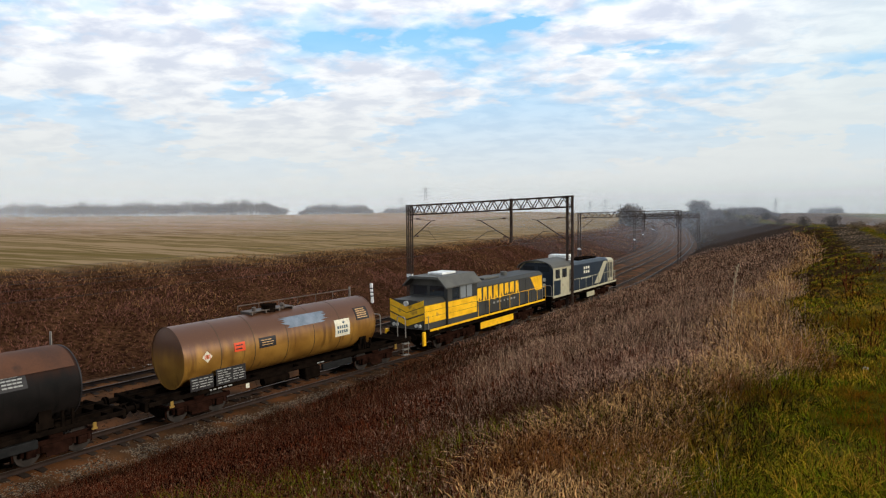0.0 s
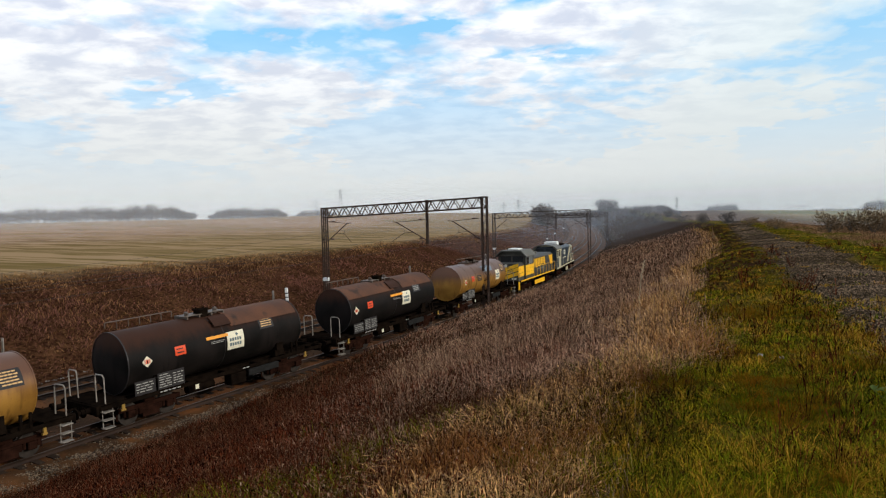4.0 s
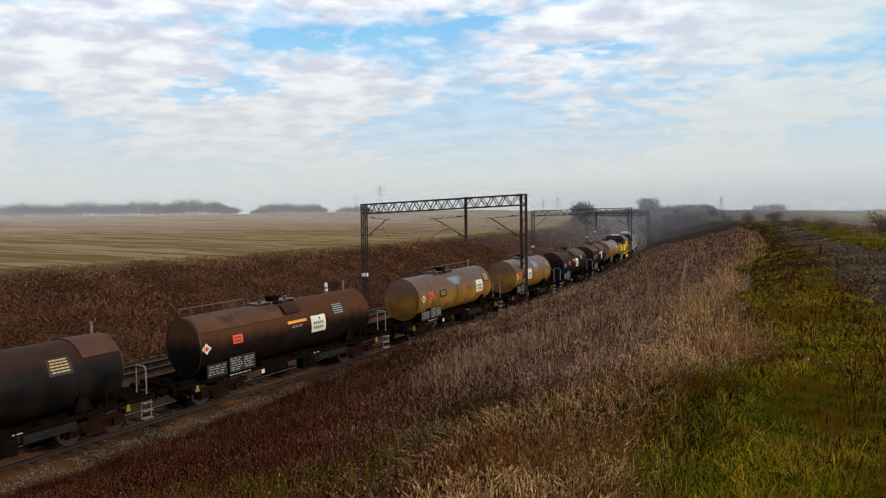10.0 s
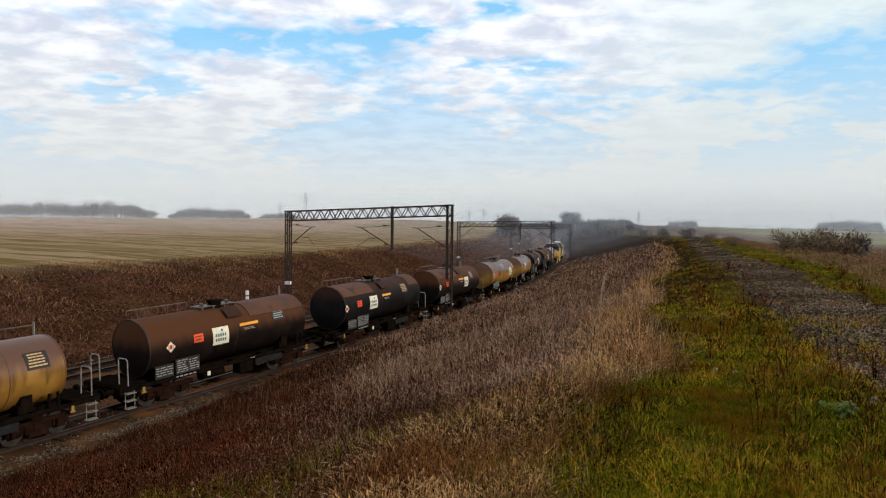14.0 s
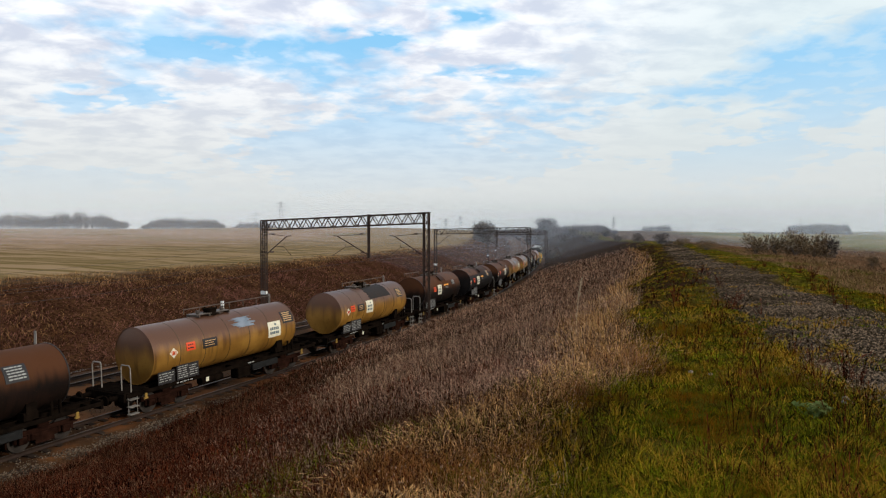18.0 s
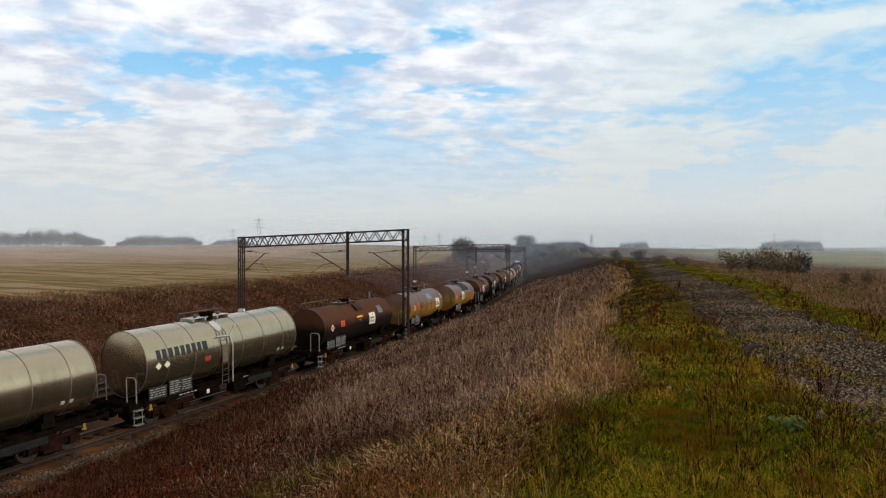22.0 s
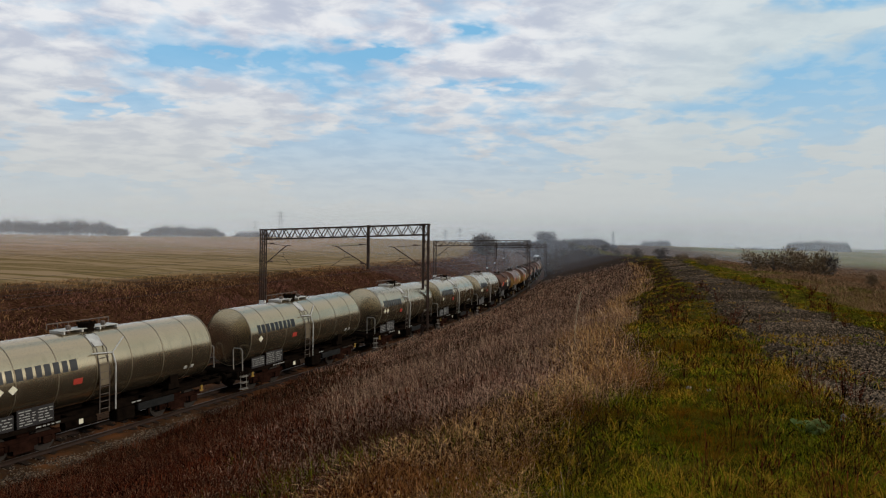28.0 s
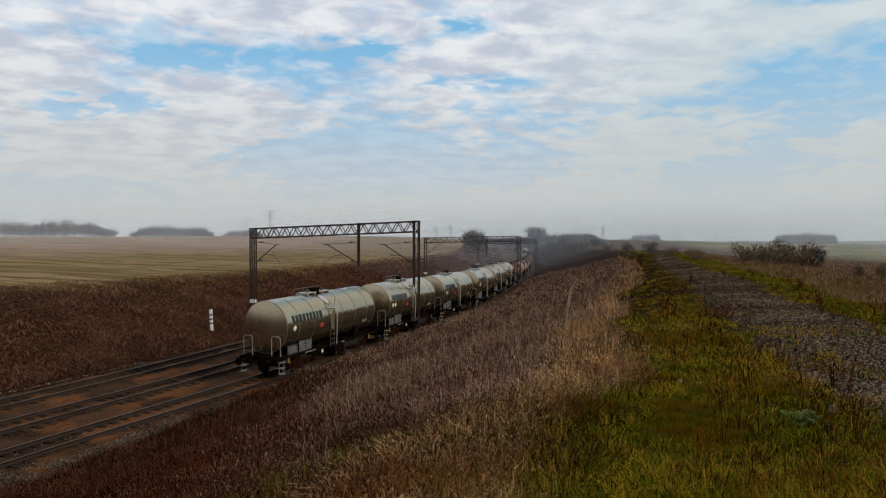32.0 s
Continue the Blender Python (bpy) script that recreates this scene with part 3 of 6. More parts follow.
# the two ends of each tank at 0 s, as runs along the line, tail end first, from the head of the train to its tail
TANKS = [(115.06, 126.33), (100.68, 110.77), (86.7, 96.8), (73.46, 82.9), (58.33, 68.71), (42.81, 53.9), (28.38, 39.12), (14.48, 24.84), (0.22, 10.63), (-14.17, -4.13), (-29.39, -18.2),
         (-43.5, -32.47), (-57.09, -46.0), (-69.91, -59.11), (-83.61, -72.7), (-97.13, -86.12), (-110.2, -99.43)]
# where the vehicles meet: the two locomotives, then half-way between the tanks
GAPS = [164.8, 146.0, 129.5] + [(a[0] + b[1]) / 2 for a, b in zip(TANKS, TANKS[1:])] + [-111.4]


def shell_material(name, dark, light, rust, rust_z, rough, metal, calm=False):
    """Painted tank plate: broad mottling, streaks that run down, and rust that settles on the crown."""
    m = bpy.data.materials.new(name)
    m.use_nodes = True
    nt = m.node_tree
    nt.nodes.clear()
    N, K = nt.nodes.new, nt.links.new
    out, p = N("ShaderNodeOutputMaterial"), N("ShaderNodeBsdfPrincipled")
    K(p.outputs[0], out.inputs[0])
    tc, info = N("ShaderNodeTexCoord"), N("ShaderNodeObjectInfo")
    shift = N("ShaderNodeVectorMath"); shift.operation = "MULTIPLY_ADD"
    K(info.outputs["Random"], shift.inputs[0]); shift.inputs[1].default_value = (17, 31, 9); K(tc.outputs["Object"], shift.inputs[2])
    def noise_node(sc, detail, stretch):
        mp = N("ShaderNodeMapping"); mp.inputs["Scale"].default_value = stretch
        K(shift.outputs[0], mp.inputs[0])
        n = N("ShaderNodeTexNoise"); n.inputs["Scale"].default_value, n.inputs["Detail"].default_value = sc, detail
        K(mp.outputs[0], n.inputs["Vector"])
        return n.outputs["Fac"]
    def ranged(v, a, b):
        r = N("ShaderNodeMapRange"); r.interpolation_type = "SMOOTHSTEP"
        r.inputs["From Min"].default_value, r.inputs["From Max"].default_value = a, b
        K(v, r.inputs["Value"])
        return r.outputs[0]
    def blend(f, a, b):
        c = N("ShaderNodeMix"); c.data_type = "RGBA"
        K(f, c.inputs[0])
        for i, v in ((6, a), (7, b)):
            if isinstance(v, tuple): c.inputs[i].default_value = (*v, 1)
            else: K(v, c.inputs[i])
        return c.outputs[2]
    broad, streak, fine = noise_node(0.9, 5, (1, 1, 1)), noise_node(2.2, 4, (1, 1.6, 0.12)), noise_node(22, 4, (1, 1, 1))
    c = blend(ranged(broad, 0.3, 0.7), dark, light)
    c = blend(ranged(streak, 0.52, 0.72), c, tuple((0.9 if calm else 0.72) * v for v in dark))
    sep = N("ShaderNodeSeparateXYZ"); K(tc.outputs["Object"], sep.inputs[0])
    zz = N("ShaderNodeMath"); zz.operation = "MULTIPLY_ADD"; zz.inputs[1].default_value = 0.7
    K(streak, zz.inputs[0]); K(sep.outputs["Z"], zz.inputs[2])
    c = blend(ranged(zz.outputs[0], rust_z[0] + 0.35, rust_z[1] + 0.35), c, rust)
    if not calm:
        c = blend(ranged(fine, 0.62, 0.75), c, tuple(0.5 * (a + b) for a, b in zip(dark, rust)))
    K(c, p.inputs["Base Color"])
    r = N("ShaderNodeMapRange"); r.inputs["To Min"].default_value, r.inputs["To Max"].default_value = rough - (0.02 if calm else 0.08), rough + (0.05 if calm else 0.18)
    K(broad, r.inputs["Value"]); K(r.outputs[0], p.inputs["Roughness"])
    p.inputs["Metallic"].default_value = metal
    p.inputs["Specular IOR Level"].default_value = 0.5 if metal else 0.08
    b = N("ShaderNodeBump"); b.inputs["Strength"].default_value = 0.02 if calm else 0.1; b.inputs["Distance"].default_value = 0.02
    K(broad, b.inputs["Height"]); K(b.outputs[0], p.inputs["Normal"])
    return m


M["tank_gold"] = shell_material("faded_gold_tank", (0.24, 0.108, 0.018), (0.40, 0.20, 0.036), (0.10, 0.040, 0.018), (2.2, 3.15), 0.36, 0.35)
M["tank_black"] = shell_material("sooty_black_tank", (0.004, 0.0035, 0.003), (0.012, 0.009, 0.008), (0.034, 0.014, 0.008), (2.8, 3.6), 0.58, 0.0)
M["tank_brown"] = shell_material("rusty_brown_tank", (0.004, 0.0028, 0.002), (0.013, 0.006, 0.004), (0.066, 0.024, 0.009), (2.35, 3.1), 0.65, 0.0)
M["tank_steel"] = shell_material("dull_stainless_tank", (0.43, 0.345, 0.225), (0.48, 0.385, 0.255), (0.44, 0.355, 0.23), (3.3, 4.3), 0.21, 0.95, calm=True)
M["shield"] = material("rusty_crown_plate", (0.05, 0.019, 0.009), (0.10, 0.038, 0.016), 0.8, 0.0, 0.7, 18.0, 0.05, (0.3, 0.7), 0.3, (0.022, 0.011, 0.007), (0.58, 0.72), 0.9)
M["bright_tube"] = material("worn_grey_handrail", (0.16, 0.14, 0.12), (0.32, 0.28, 0.24), 0.5, 0.2, 3.0, 30.0)
M["dim_tube"] = material("dirty_handrail", (0.06, 0.045, 0.035), (0.13, 0.10, 0.08), 0.6, 0.2, 3.0, 30.0)
M["plank"] = material("grey_walkway_grating", (0.30, 0.28, 0.25), (0.48, 0.46, 0.42), 0.7, 0.1, 4.0, 40.0)
M["red_plate"] = plain("orange_red_placard", (0.72, 0.07, 0.015), 0.5)
M["faded_red_plate"] = plain("faded_red_placard", (0.36, 0.035, 0.02), 0.6)
M["orange_plate"] = plain("amber_strip", (0.78, 0.30, 0.02), 0.5)
M["dark_plate"] = plain("black_lettering_panel", (0.016, 0.013, 0.013), 0.5)
M["logo_white"] = plain("cream_white_panel", (0.72, 0.66, 0.50), 0.5)
M["logo_ink"] = plain("slate_ink", (0.09, 0.13, 0.15), 0.5)
M["pale_ink"] = plain("white_stencil", (0.32, 0.31, 0.285), 0.6)
M["amber_ink"] = plain("amber_stencil", (0.60, 0.36, 0.15), 0.6)
M["black_ink"] = plain("black_stencil", (0.012, 0.012, 0.013), 0.45)
M["blue_patch"] = material("blue_grey_touch_up_paint", (0.10, 0.125, 0.155), (0.19, 0.22, 0.26), 0.5, 0.1, 2.0, 20.0)
M["soot"] = material("tar_spill", (0.008, 0.006, 0.005), (0.022, 0.014, 0.011), 0.8, 0.0, 2.0, 20.0)
M["band_dark"] = plain("dark_tank_band", (0.09, 0.055, 0.03), 0.5, 0.3)
M["band_steel"] = plain("steel_tank_band", (0.20, 0.155, 0.10), 0.5, 0.7)
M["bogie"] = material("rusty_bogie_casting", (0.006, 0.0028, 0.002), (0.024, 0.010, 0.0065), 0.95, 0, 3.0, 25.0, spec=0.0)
# box colour taken down from grey to near-black, like the underframe
M["tool_grey"] = material("darkened_grey_box", (0.006, 0.006, 0.006), (0.017, 0.016, 0.015), 0.8, 0, 3.0, 25.0, spec=0.1)
M["wheel"] = material("wheel_steel", (0.012, 0.009, 0.007), (0.03, 0.022, 0.017), 0.6, 0.2, 3.0, 25.0)
M["rim"] = plain("worn_wheel_rim", (0.11, 0.095, 0.08), 0.45, 0.4)
M["yellow_mark"] = plain("yellow_axle_mark", (0.28, 0.16, 0.03), 0.5)


def barrel(bm, r, zc, y0, y1, dome, seg=44, rings=5):
    """A tank shell with dished ends."""
    prof = [(y0 - dome * (1 - (i / rings) ** 2), r * i / rings) for i in range(rings + 1)]
    prof += [(y0 + (y1 - y0) * i / 8, r) for i in range(1, 8)]
    prof += [(y1 + dome * (1 - (1 - i / rings) ** 2), r * (1 - i / rings)) for i in range(rings + 1)]
    loops = []
    for y, rr in prof:
        if rr < 1e-4:
            loops.append([bm.verts.new((0, y, zc))])
        else:
            loops.append([bm.verts.new((rr * math.cos(2 * math.pi * j / seg), y, zc + rr * math.sin(2 * math.pi * j / seg))) for j in range(seg)])
    for a, b in zip(loops, loops[1:]):
        for j in range(seg):
            j2 = (j + 1) % seg
            if len(a) == 1:
                bm.faces.new((a[0], b[j2], b[j]))
            elif len(b) == 1:
                bm.faces.new((a[j], a[j2], b[0]))
            else:
                bm.faces.new((a[j], a[j2], b[j2], b[j]))
    bmesh.ops.recalc_face_normals(bm, faces=bm.faces)


def ring(bm, r, zc, y, w, t, seg=44):
    """A band round the shell."""
    vs = []
    for rr, yy in ((r, y - w / 2), (r + t, y - w / 2), (r + t, y + w / 2), (r, y + w / 2)):
        vs.append([bm.verts.new((rr * math.cos(2 * math.pi * j / seg), yy, zc + rr * math.sin(2 * math.pi * j / seg))) for j in range(seg)])
    for a, b in zip(vs, vs[1:]):
        for j in range(seg):
            bm.faces.new((a[j], b[j], b[(j + 1) % seg], a[(j + 1) % seg]))


SHELL = {"r": 1.52, "z": 2.86}      # the shell in hand: radius and height of its axis


def plate(bm, y0, y1, a0, a1, lift=0.004, t=0.008, n=5, ragged=0.0, rng=None):
    """A thin sheet that hugs the shell's right side, between two angles from the horizontal."""
    lo, hi = [], []
    r0, r1 = SHELL["r"] + lift - 0.012, SHELL["r"] + lift + t
    for i in range(n + 1):
        a = radians(a0 + (a1 - a0) * i / n)
        e = (rng.uniform(-ragged, ragged), rng.uniform(-ragged, ragged)) if rng else (0, 0)
        for rr, dst in ((r0, lo), (r1, hi)):
            dst.append([bm.verts.new((rr * math.cos(a), y, SHELL["z"] + rr * math.sin(a))) for y in (y0 + e[0], y1 + e[1])])
    for i in range(n):
        bm.faces.new((hi[i][0], hi[i][1], hi[i + 1][1], hi[i + 1][0]))
        bm.faces.new((lo[i][0], hi[i][0], hi[i + 1][0], lo[i + 1][0]))
        bm.faces.new((lo[i][1], lo[i + 1][1], hi[i + 1][1], hi[i][1]))
    bm.faces.new((lo[0][0], lo[0][1], hi[0][1], hi[0][0]))
    bm.faces.new((lo[n][0], hi[n][0], hi[n][1], lo[n][1]))


def diamond(bm, y, a, size, lift=0.006):
    """A square stood on its corner on the shell's right side."""
    da = math.degrees(size / SHELL["r"])
    pts = [(y, a - da), (y + size, a), (y, a + da), (y - size, a)]
    vs = []
    for rr in (SHELL["r"] + lift + 0.01, SHELL["r"] + lift - 0.012):
        vs.append([bm.verts.new((rr * math.cos(radians(q)), p, SHELL["z"] + rr * math.sin(radians(q)))) for p, q in pts])
    bm.faces.new(vs[0])
    for i in range(4):
        bm.faces.new((vs[0][i], vs[1][i], vs[1][(i + 1) % 4], vs[0][(i + 1) % 4]))


def lines(bm, y0, y1, a0, a1, rows, rng, fill=0.5, lift=0.02, words=4):
    """Rows of small bars, where writing cannot be made out."""
    for i in range(rows):
        a = a0 + (a1 - a0) * (i + 0.5) / rows
        h = abs(a1 - a0) / rows * fill * 0.5
        y = y0 + rng.uniform(0, 0.06)
        for _ in range(words):
            w = (y1 - y0) / words * rng.uniform(0.55, 0.9)
            if y + w < y1:
                plate(bm, y, y + w, a - h, a + h, lift, 0.004, 1)
            y += w + (y1 - y0) / words * 0.15


SHARED = {}


def wheelset_mesh():
    if "wheelset" not in SHARED:
        bm = bmesh.new()
        bar(bm, (-0.75, 0, 0), (0.75, 0, 0), 0.08, 8)
        for s in (-1, 1):
            bar(bm, (s * 0.69, 0, 0), (s * 0.82, 0, 0), 0.46, 20)
            bar(bm, (s * 0.67, 0, 0), (s * 0.70, 0, 0), 0.485, 20)
            bar(bm, (s * 0.82, 0, 0), (s * 0.86, 0, 0), 0.14, 10)
            for k in range(3):
                a = 2 * math.pi * k / 3
                bar(bm, (s * 0.82, 0.3 * math.cos(a), 0.3 * math.sin(a)), (s * 0.835, 0.3 * math.cos(a), 0.3 * math.sin(a)), 0.05, 6)
        me = bpy.data.meshes.new("wheelset")
        bm.to_mesh(me); bm.free()
        me.materials.append(M["wheel"])
        SHARED["wheelset"] = me
        bm = bmesh.new()
        for s in (-1, 1):
            for i in range(20):
                a, b = 2 * math.pi * i / 20, 2 * math.pi * (i + 1) / 20
                q = [bm.verts.new((s * 0.824, rr * math.cos(w), rr * math.sin(w))) for rr, w in ((0.40, a), (0.455, a), (0.455, b), (0.40, b))]
                bm.faces.new(q)
        me = bpy.data.meshes.new("wheel_rim")
        bm.to_mesh(me); bm.free()
        me.materials.append(M["rim"])
        SHARED["rim"] = me
    return SHARED["wheelset"]


def bogie(root, y, base=1.8, radius=0.46):
    """A two-axle bogie: cast side frames, springs, axle boxes and two wheelsets that roll."""
    if "bogie" not in SHARED:
        bm = bmesh.new()
        for s in (-1, 1):
            x = s * 0.98
            box(bm, x - 0.07, x + 0.07, -1.45, 1.45, 0.62, 0.80, 0.02)
            box(bm, x - 0.08, x + 0.08, -0.55, 0.55, 0.36, 0.62, 0.03)
            for a in (-0.9, 0.9):
                box(bm, x - 0.13 , x + 0.13, a - 0.17, a + 0.17, 0.33, 0.62, 0.03)
                for d in (-0.27, 0.27):
                    bar(bm, (x, a + d, 0.40), (x, a + d, 0.64), 0.07, 8)
            box(bm, x - 0.02 + s * 0.06, x + 0.02 + s * 0.06, -0.4, 0.4, 0.2, 0.4, 0.01)
        box(bm, -1.0, 1.0, -0.25, 0.25, 0.55, 0.92, 0.03)
        for a in (-1.4, 1.4):
            box(bm, -0.95, 0.95, a - 0.06, a + 0.06, 0.6, 0.74)
        for a in (-1.38, -0.42, 0.42, 1.38):
            for s in (-1, 1):
                box(bm, s * 0.75 - 0.05, s * 0.75 + 0.05, a - 0.04, a + 0.04, 0.25, 0.62)
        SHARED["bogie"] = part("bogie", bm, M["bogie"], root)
        b = SHARED["bogie"]
        b.location = (0, y, 0)
    else:
        b = again("bogie", SHARED["bogie"], root, pose(0, y, 0))
    wheels = []
    for a in (-base / 2, base / 2):
        w = new("wheelset", wheelset_mesh())
        w.parent = b
        w.location = (0, a, 0.46)
        wheels.append((w, a))
    return wheels


def buffers(root, half):
    if "buffer" not in SHARED:
        bm = bmesh.new()
        bar(bm, (0, 0, 0), (0, 0.42, 0), 0.11, 10)
        bar(bm, (0, 0.42, 0), (0, 0.60, 0), 0.075, 10)
        bar(bm, (0, 0.58, 0), (0, 0.62, 0), 0.22, 16, 0.21)
        SHARED["buffer"] = part("buffer", bm, M["underframe"], root)
        bm = bmesh.new()
        bar(bm, (0, 0, 0), (0, 0.3, 0), 0.05, 8)
        for k in range(3):
            box(bm, -0.05, 0.05, 0.28 + 0.12 * k, 0.40 + 0.12 * k, -0.06 - 0.03 * k, 0.04 - 0.03 * k, 0.01)
        tube(bm, [(0, 0.02, -0.03), (-0.2, 0.1, -0.15), (-0.38, 0.25, -0.3), (-0.34, 0.5, -0.28)], 0.025, 6)
        SHARED["coupling"] = part("coupling", bm, M["underframe"], root)
        first = True
    else:
        first = False
    for e in (-1, 1):
        for s in (-1, 1):
            m = pose(s * 0.875, e * (half - 0.62), 1.06, 0, 0, 0 if e > 0 else 180)
            if first and e == -1 and s == -1:
                SHARED["buffer"].matrix_basis = m
            else:
                again("buffer", SHARED["buffer"], root, m)
        m = pose(0, e * (half - 0.62), 1.04, 0, 0, 0 if e > 0 else 180)
        if first and e == -1:
            SHARED["coupling"].matrix_basis = m
        else:
            again("coupling", SHARED["coupling"], root, m)


def handrail_pair(root, y, w, h, mat, lean=0.0):
    """Two bent tubes at the end of a wagon."""
    for s in (-1, 1):
        bm = bmesh.new()
        x = s * 1.28
        tube(bm, [(x, y, 1.25), (x, y + lean, 1.25 + h - 0.12), (x - s * 0.1, y + lean, 1.25 + h), (x - s * w, y + lean, 1.25 + h), (x - s * (w + 0.06), y + lean, 1.25 + h - 0.1), (x - s * (w + 0.06), y, 1.25)], 0.028, 6)
        part("handrail", bm, mat, root, "pale bent-tube handrail")


def steps(root, y, mat):
    for s in (-1, 1):
        bm = bmesh.new()
        for z in (0.30, 0.62, 0.94):
            box(bm, s * 1.30 - 0.14, s * 1.30 + 0.14, y - 0.22, y + 0.22, z - 0.015, z + 0.015)
        for d in (-0.22, 0.22):
            bar(bm, (s * 1.30, y + d, 0.28), (s * 1.30, y + d, 1.2), 0.018, 6)
        part("footstep", bm, mat, root, "pale steel step")


def chassis(root, half, rng):
    bm = bmesh.new()
    for x in (-0.62, 0.62):
        box(bm, x - 0.08, x + 0.08, -half + 0.72, half - 0.72, 0.93, 1.22)
        box(bm, x - 0.16, x + 0.16, -half + 0.72, half - 0.72, 0.93, 0.96)
        box(bm, x - 0.16, x + 0.16, -half + 0.72, half - 0.72, 1.19, 1.22)
    for k in range(7):
        y = -half + 1.2 + (2 * half - 2.4) * k / 6
        box(bm, -1.2, 1.2, y - 0.05, y + 0.05, 0.98, 1.17)
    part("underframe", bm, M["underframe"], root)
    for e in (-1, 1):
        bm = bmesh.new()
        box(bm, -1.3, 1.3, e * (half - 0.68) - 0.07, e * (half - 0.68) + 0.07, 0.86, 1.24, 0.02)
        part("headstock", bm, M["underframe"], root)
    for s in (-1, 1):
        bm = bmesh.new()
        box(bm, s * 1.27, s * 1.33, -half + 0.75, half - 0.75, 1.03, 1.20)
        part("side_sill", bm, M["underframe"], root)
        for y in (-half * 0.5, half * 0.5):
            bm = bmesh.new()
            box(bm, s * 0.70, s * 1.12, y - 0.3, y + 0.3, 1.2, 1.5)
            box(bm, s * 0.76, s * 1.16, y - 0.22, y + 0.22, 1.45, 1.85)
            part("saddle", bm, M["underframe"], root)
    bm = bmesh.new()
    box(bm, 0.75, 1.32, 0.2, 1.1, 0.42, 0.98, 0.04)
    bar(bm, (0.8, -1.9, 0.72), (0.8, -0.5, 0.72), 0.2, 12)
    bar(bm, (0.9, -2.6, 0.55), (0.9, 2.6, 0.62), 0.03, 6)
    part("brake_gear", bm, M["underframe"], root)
    bm = bmesh.new()
    box(bm, 1.18, 1.33, 1.25, 3.2, 0.66, 0.98, 0.03)
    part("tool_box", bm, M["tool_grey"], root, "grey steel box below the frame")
    for y in (-half + 1.7, half - 1.9):
        bm = bmesh.new()
        box(bm, 1.30, 1.36, y - 0.06, y + 0.06, 0.86, 1.06)
        box(bm, 1.30, 1.36, y - 0.10, y + 0.10, 0.80, 0.87)
        part("jacking_mark", bm, M["yellow_mark"], root, "yellow jacking mark")
    bm = bmesh.new()
    for y0, n in ((-half + 3.4, 5), (0.9, 2)):
        y = y0
        for _ in range(n):
            w = rng.uniform(0.08, 0.22)
            box(bm, 1.32, 1.336, y, y + w, 1.09, 1.14)
            y += w + 0.07
    tagged(part("sill_writing", bm, M["pale_ink"], root), kind="stuff")
    bm = bmesh.new()
    box(bm, 1.33, 1.345, -half + 5.15, -half + 5.33, 0.80, 1.0)
    part("route_card", bm, M["logo_white"], root, "small white card in its clip")


def top_gear(root, y0, y1, rail_to, mat, rng):
    """The walkway on the crown, its rail, and the domes and valves."""
    bm = bmesh.new()
    z = SHELL["z"] + SHELL["r"]
    box(bm, -0.42, 0.34, y0, y1, z + 0.08, z + 0.11)
    for y in np.linspace(y0 + 0.1, y1 - 0.1, 4):
        box(bm, -0.5, 0.42, y - 0.03, y + 0.03, z - 0.03, z + 0.09)
    part("walkway", bm, mat, root, "narrow grating on the tank crown")
    bm = bmesh.new()
    zt = z + 0.33
    ends = sorted((y0, rail_to))
    tube(bm, [(-0.6, ends[0], z + 0.1), (-0.6, ends[0], zt), (-0.6, ends[1], zt), (-0.6, ends[1], z + 0.05)], 0.022, 6)
    for k in range(1, 6):
        y = ends[0] + (ends[1] - ends[0]) * k / 6
        bar(bm, (-0.6, y, z), (-0.6, y, zt), 0.018, 6)
    part("crown_rail", bm, M["dim_tube"], root)
    ym = (y0 + y1) / 2
    bm = bmesh.new()
    bar(bm, (0.05, ym, z - 0.1), (0.05, ym, z + 0.26), 0.33, 16)
    bar(bm, (0.05, ym, z + 0.26), (0.05, ym, z + 0.31), 0.38, 16)
    for k in range(6):
        a = 2 * math.pi * k / 6
        bar(bm, (0.05 + 0.34 * math.cos(a), ym + 0.34 * math.sin(a), z + 0.24), (0.05 + 0.34 * math.cos(a), ym + 0.34 * math.sin(a), z + 0.36), 0.03, 6)
    part("manhole", bm, M["underframe"], root)
    for d in (-0.85, 0.75):
        bm = bmesh.new()
        bar(bm, (0.1, ym + d, z - 0.05), (0.1, ym + d, z + 0.28), 0.09, 10)
        bar(bm, (0.0, ym + d, z + 0.2), (0.25, ym + d, z + 0.2), 0.05, 8)
        part("valve", bm, M["dim_tube"], root)


def logo_panel(root, yc, a, size=1.0):
    bm = bmesh.new()
    da = math.degrees(size / SHELL["r"]) / 2
    da *= 0.86
    plate(bm, yc - size / 2, yc + size / 2, a - da, a + da, 0.01)
    pl = part("emblem_panel", bm, M["logo_white"], root, "cream-white square panel with a slate emblem")
    bm = bmesh.new()
    for row, cells in ((0.05, 5), (-0.22, 5)):
        for k in range(cells):
            y = yc - size * 0.36 + size * 0.72 * k / cells
            w = size * 0.10
            b = a + da * 2 * row
            plate(bm, y, y + w, b - da * 0.17, b + da * 0.17, 0.022, 0.003, 1)
    diamond(bm, yc + 0.08 * size, a + da * 0.62, 0.08 * size, 0.018)
    tagged(part("emblem", bm, M["logo_ink"], pl), kind="stuff")


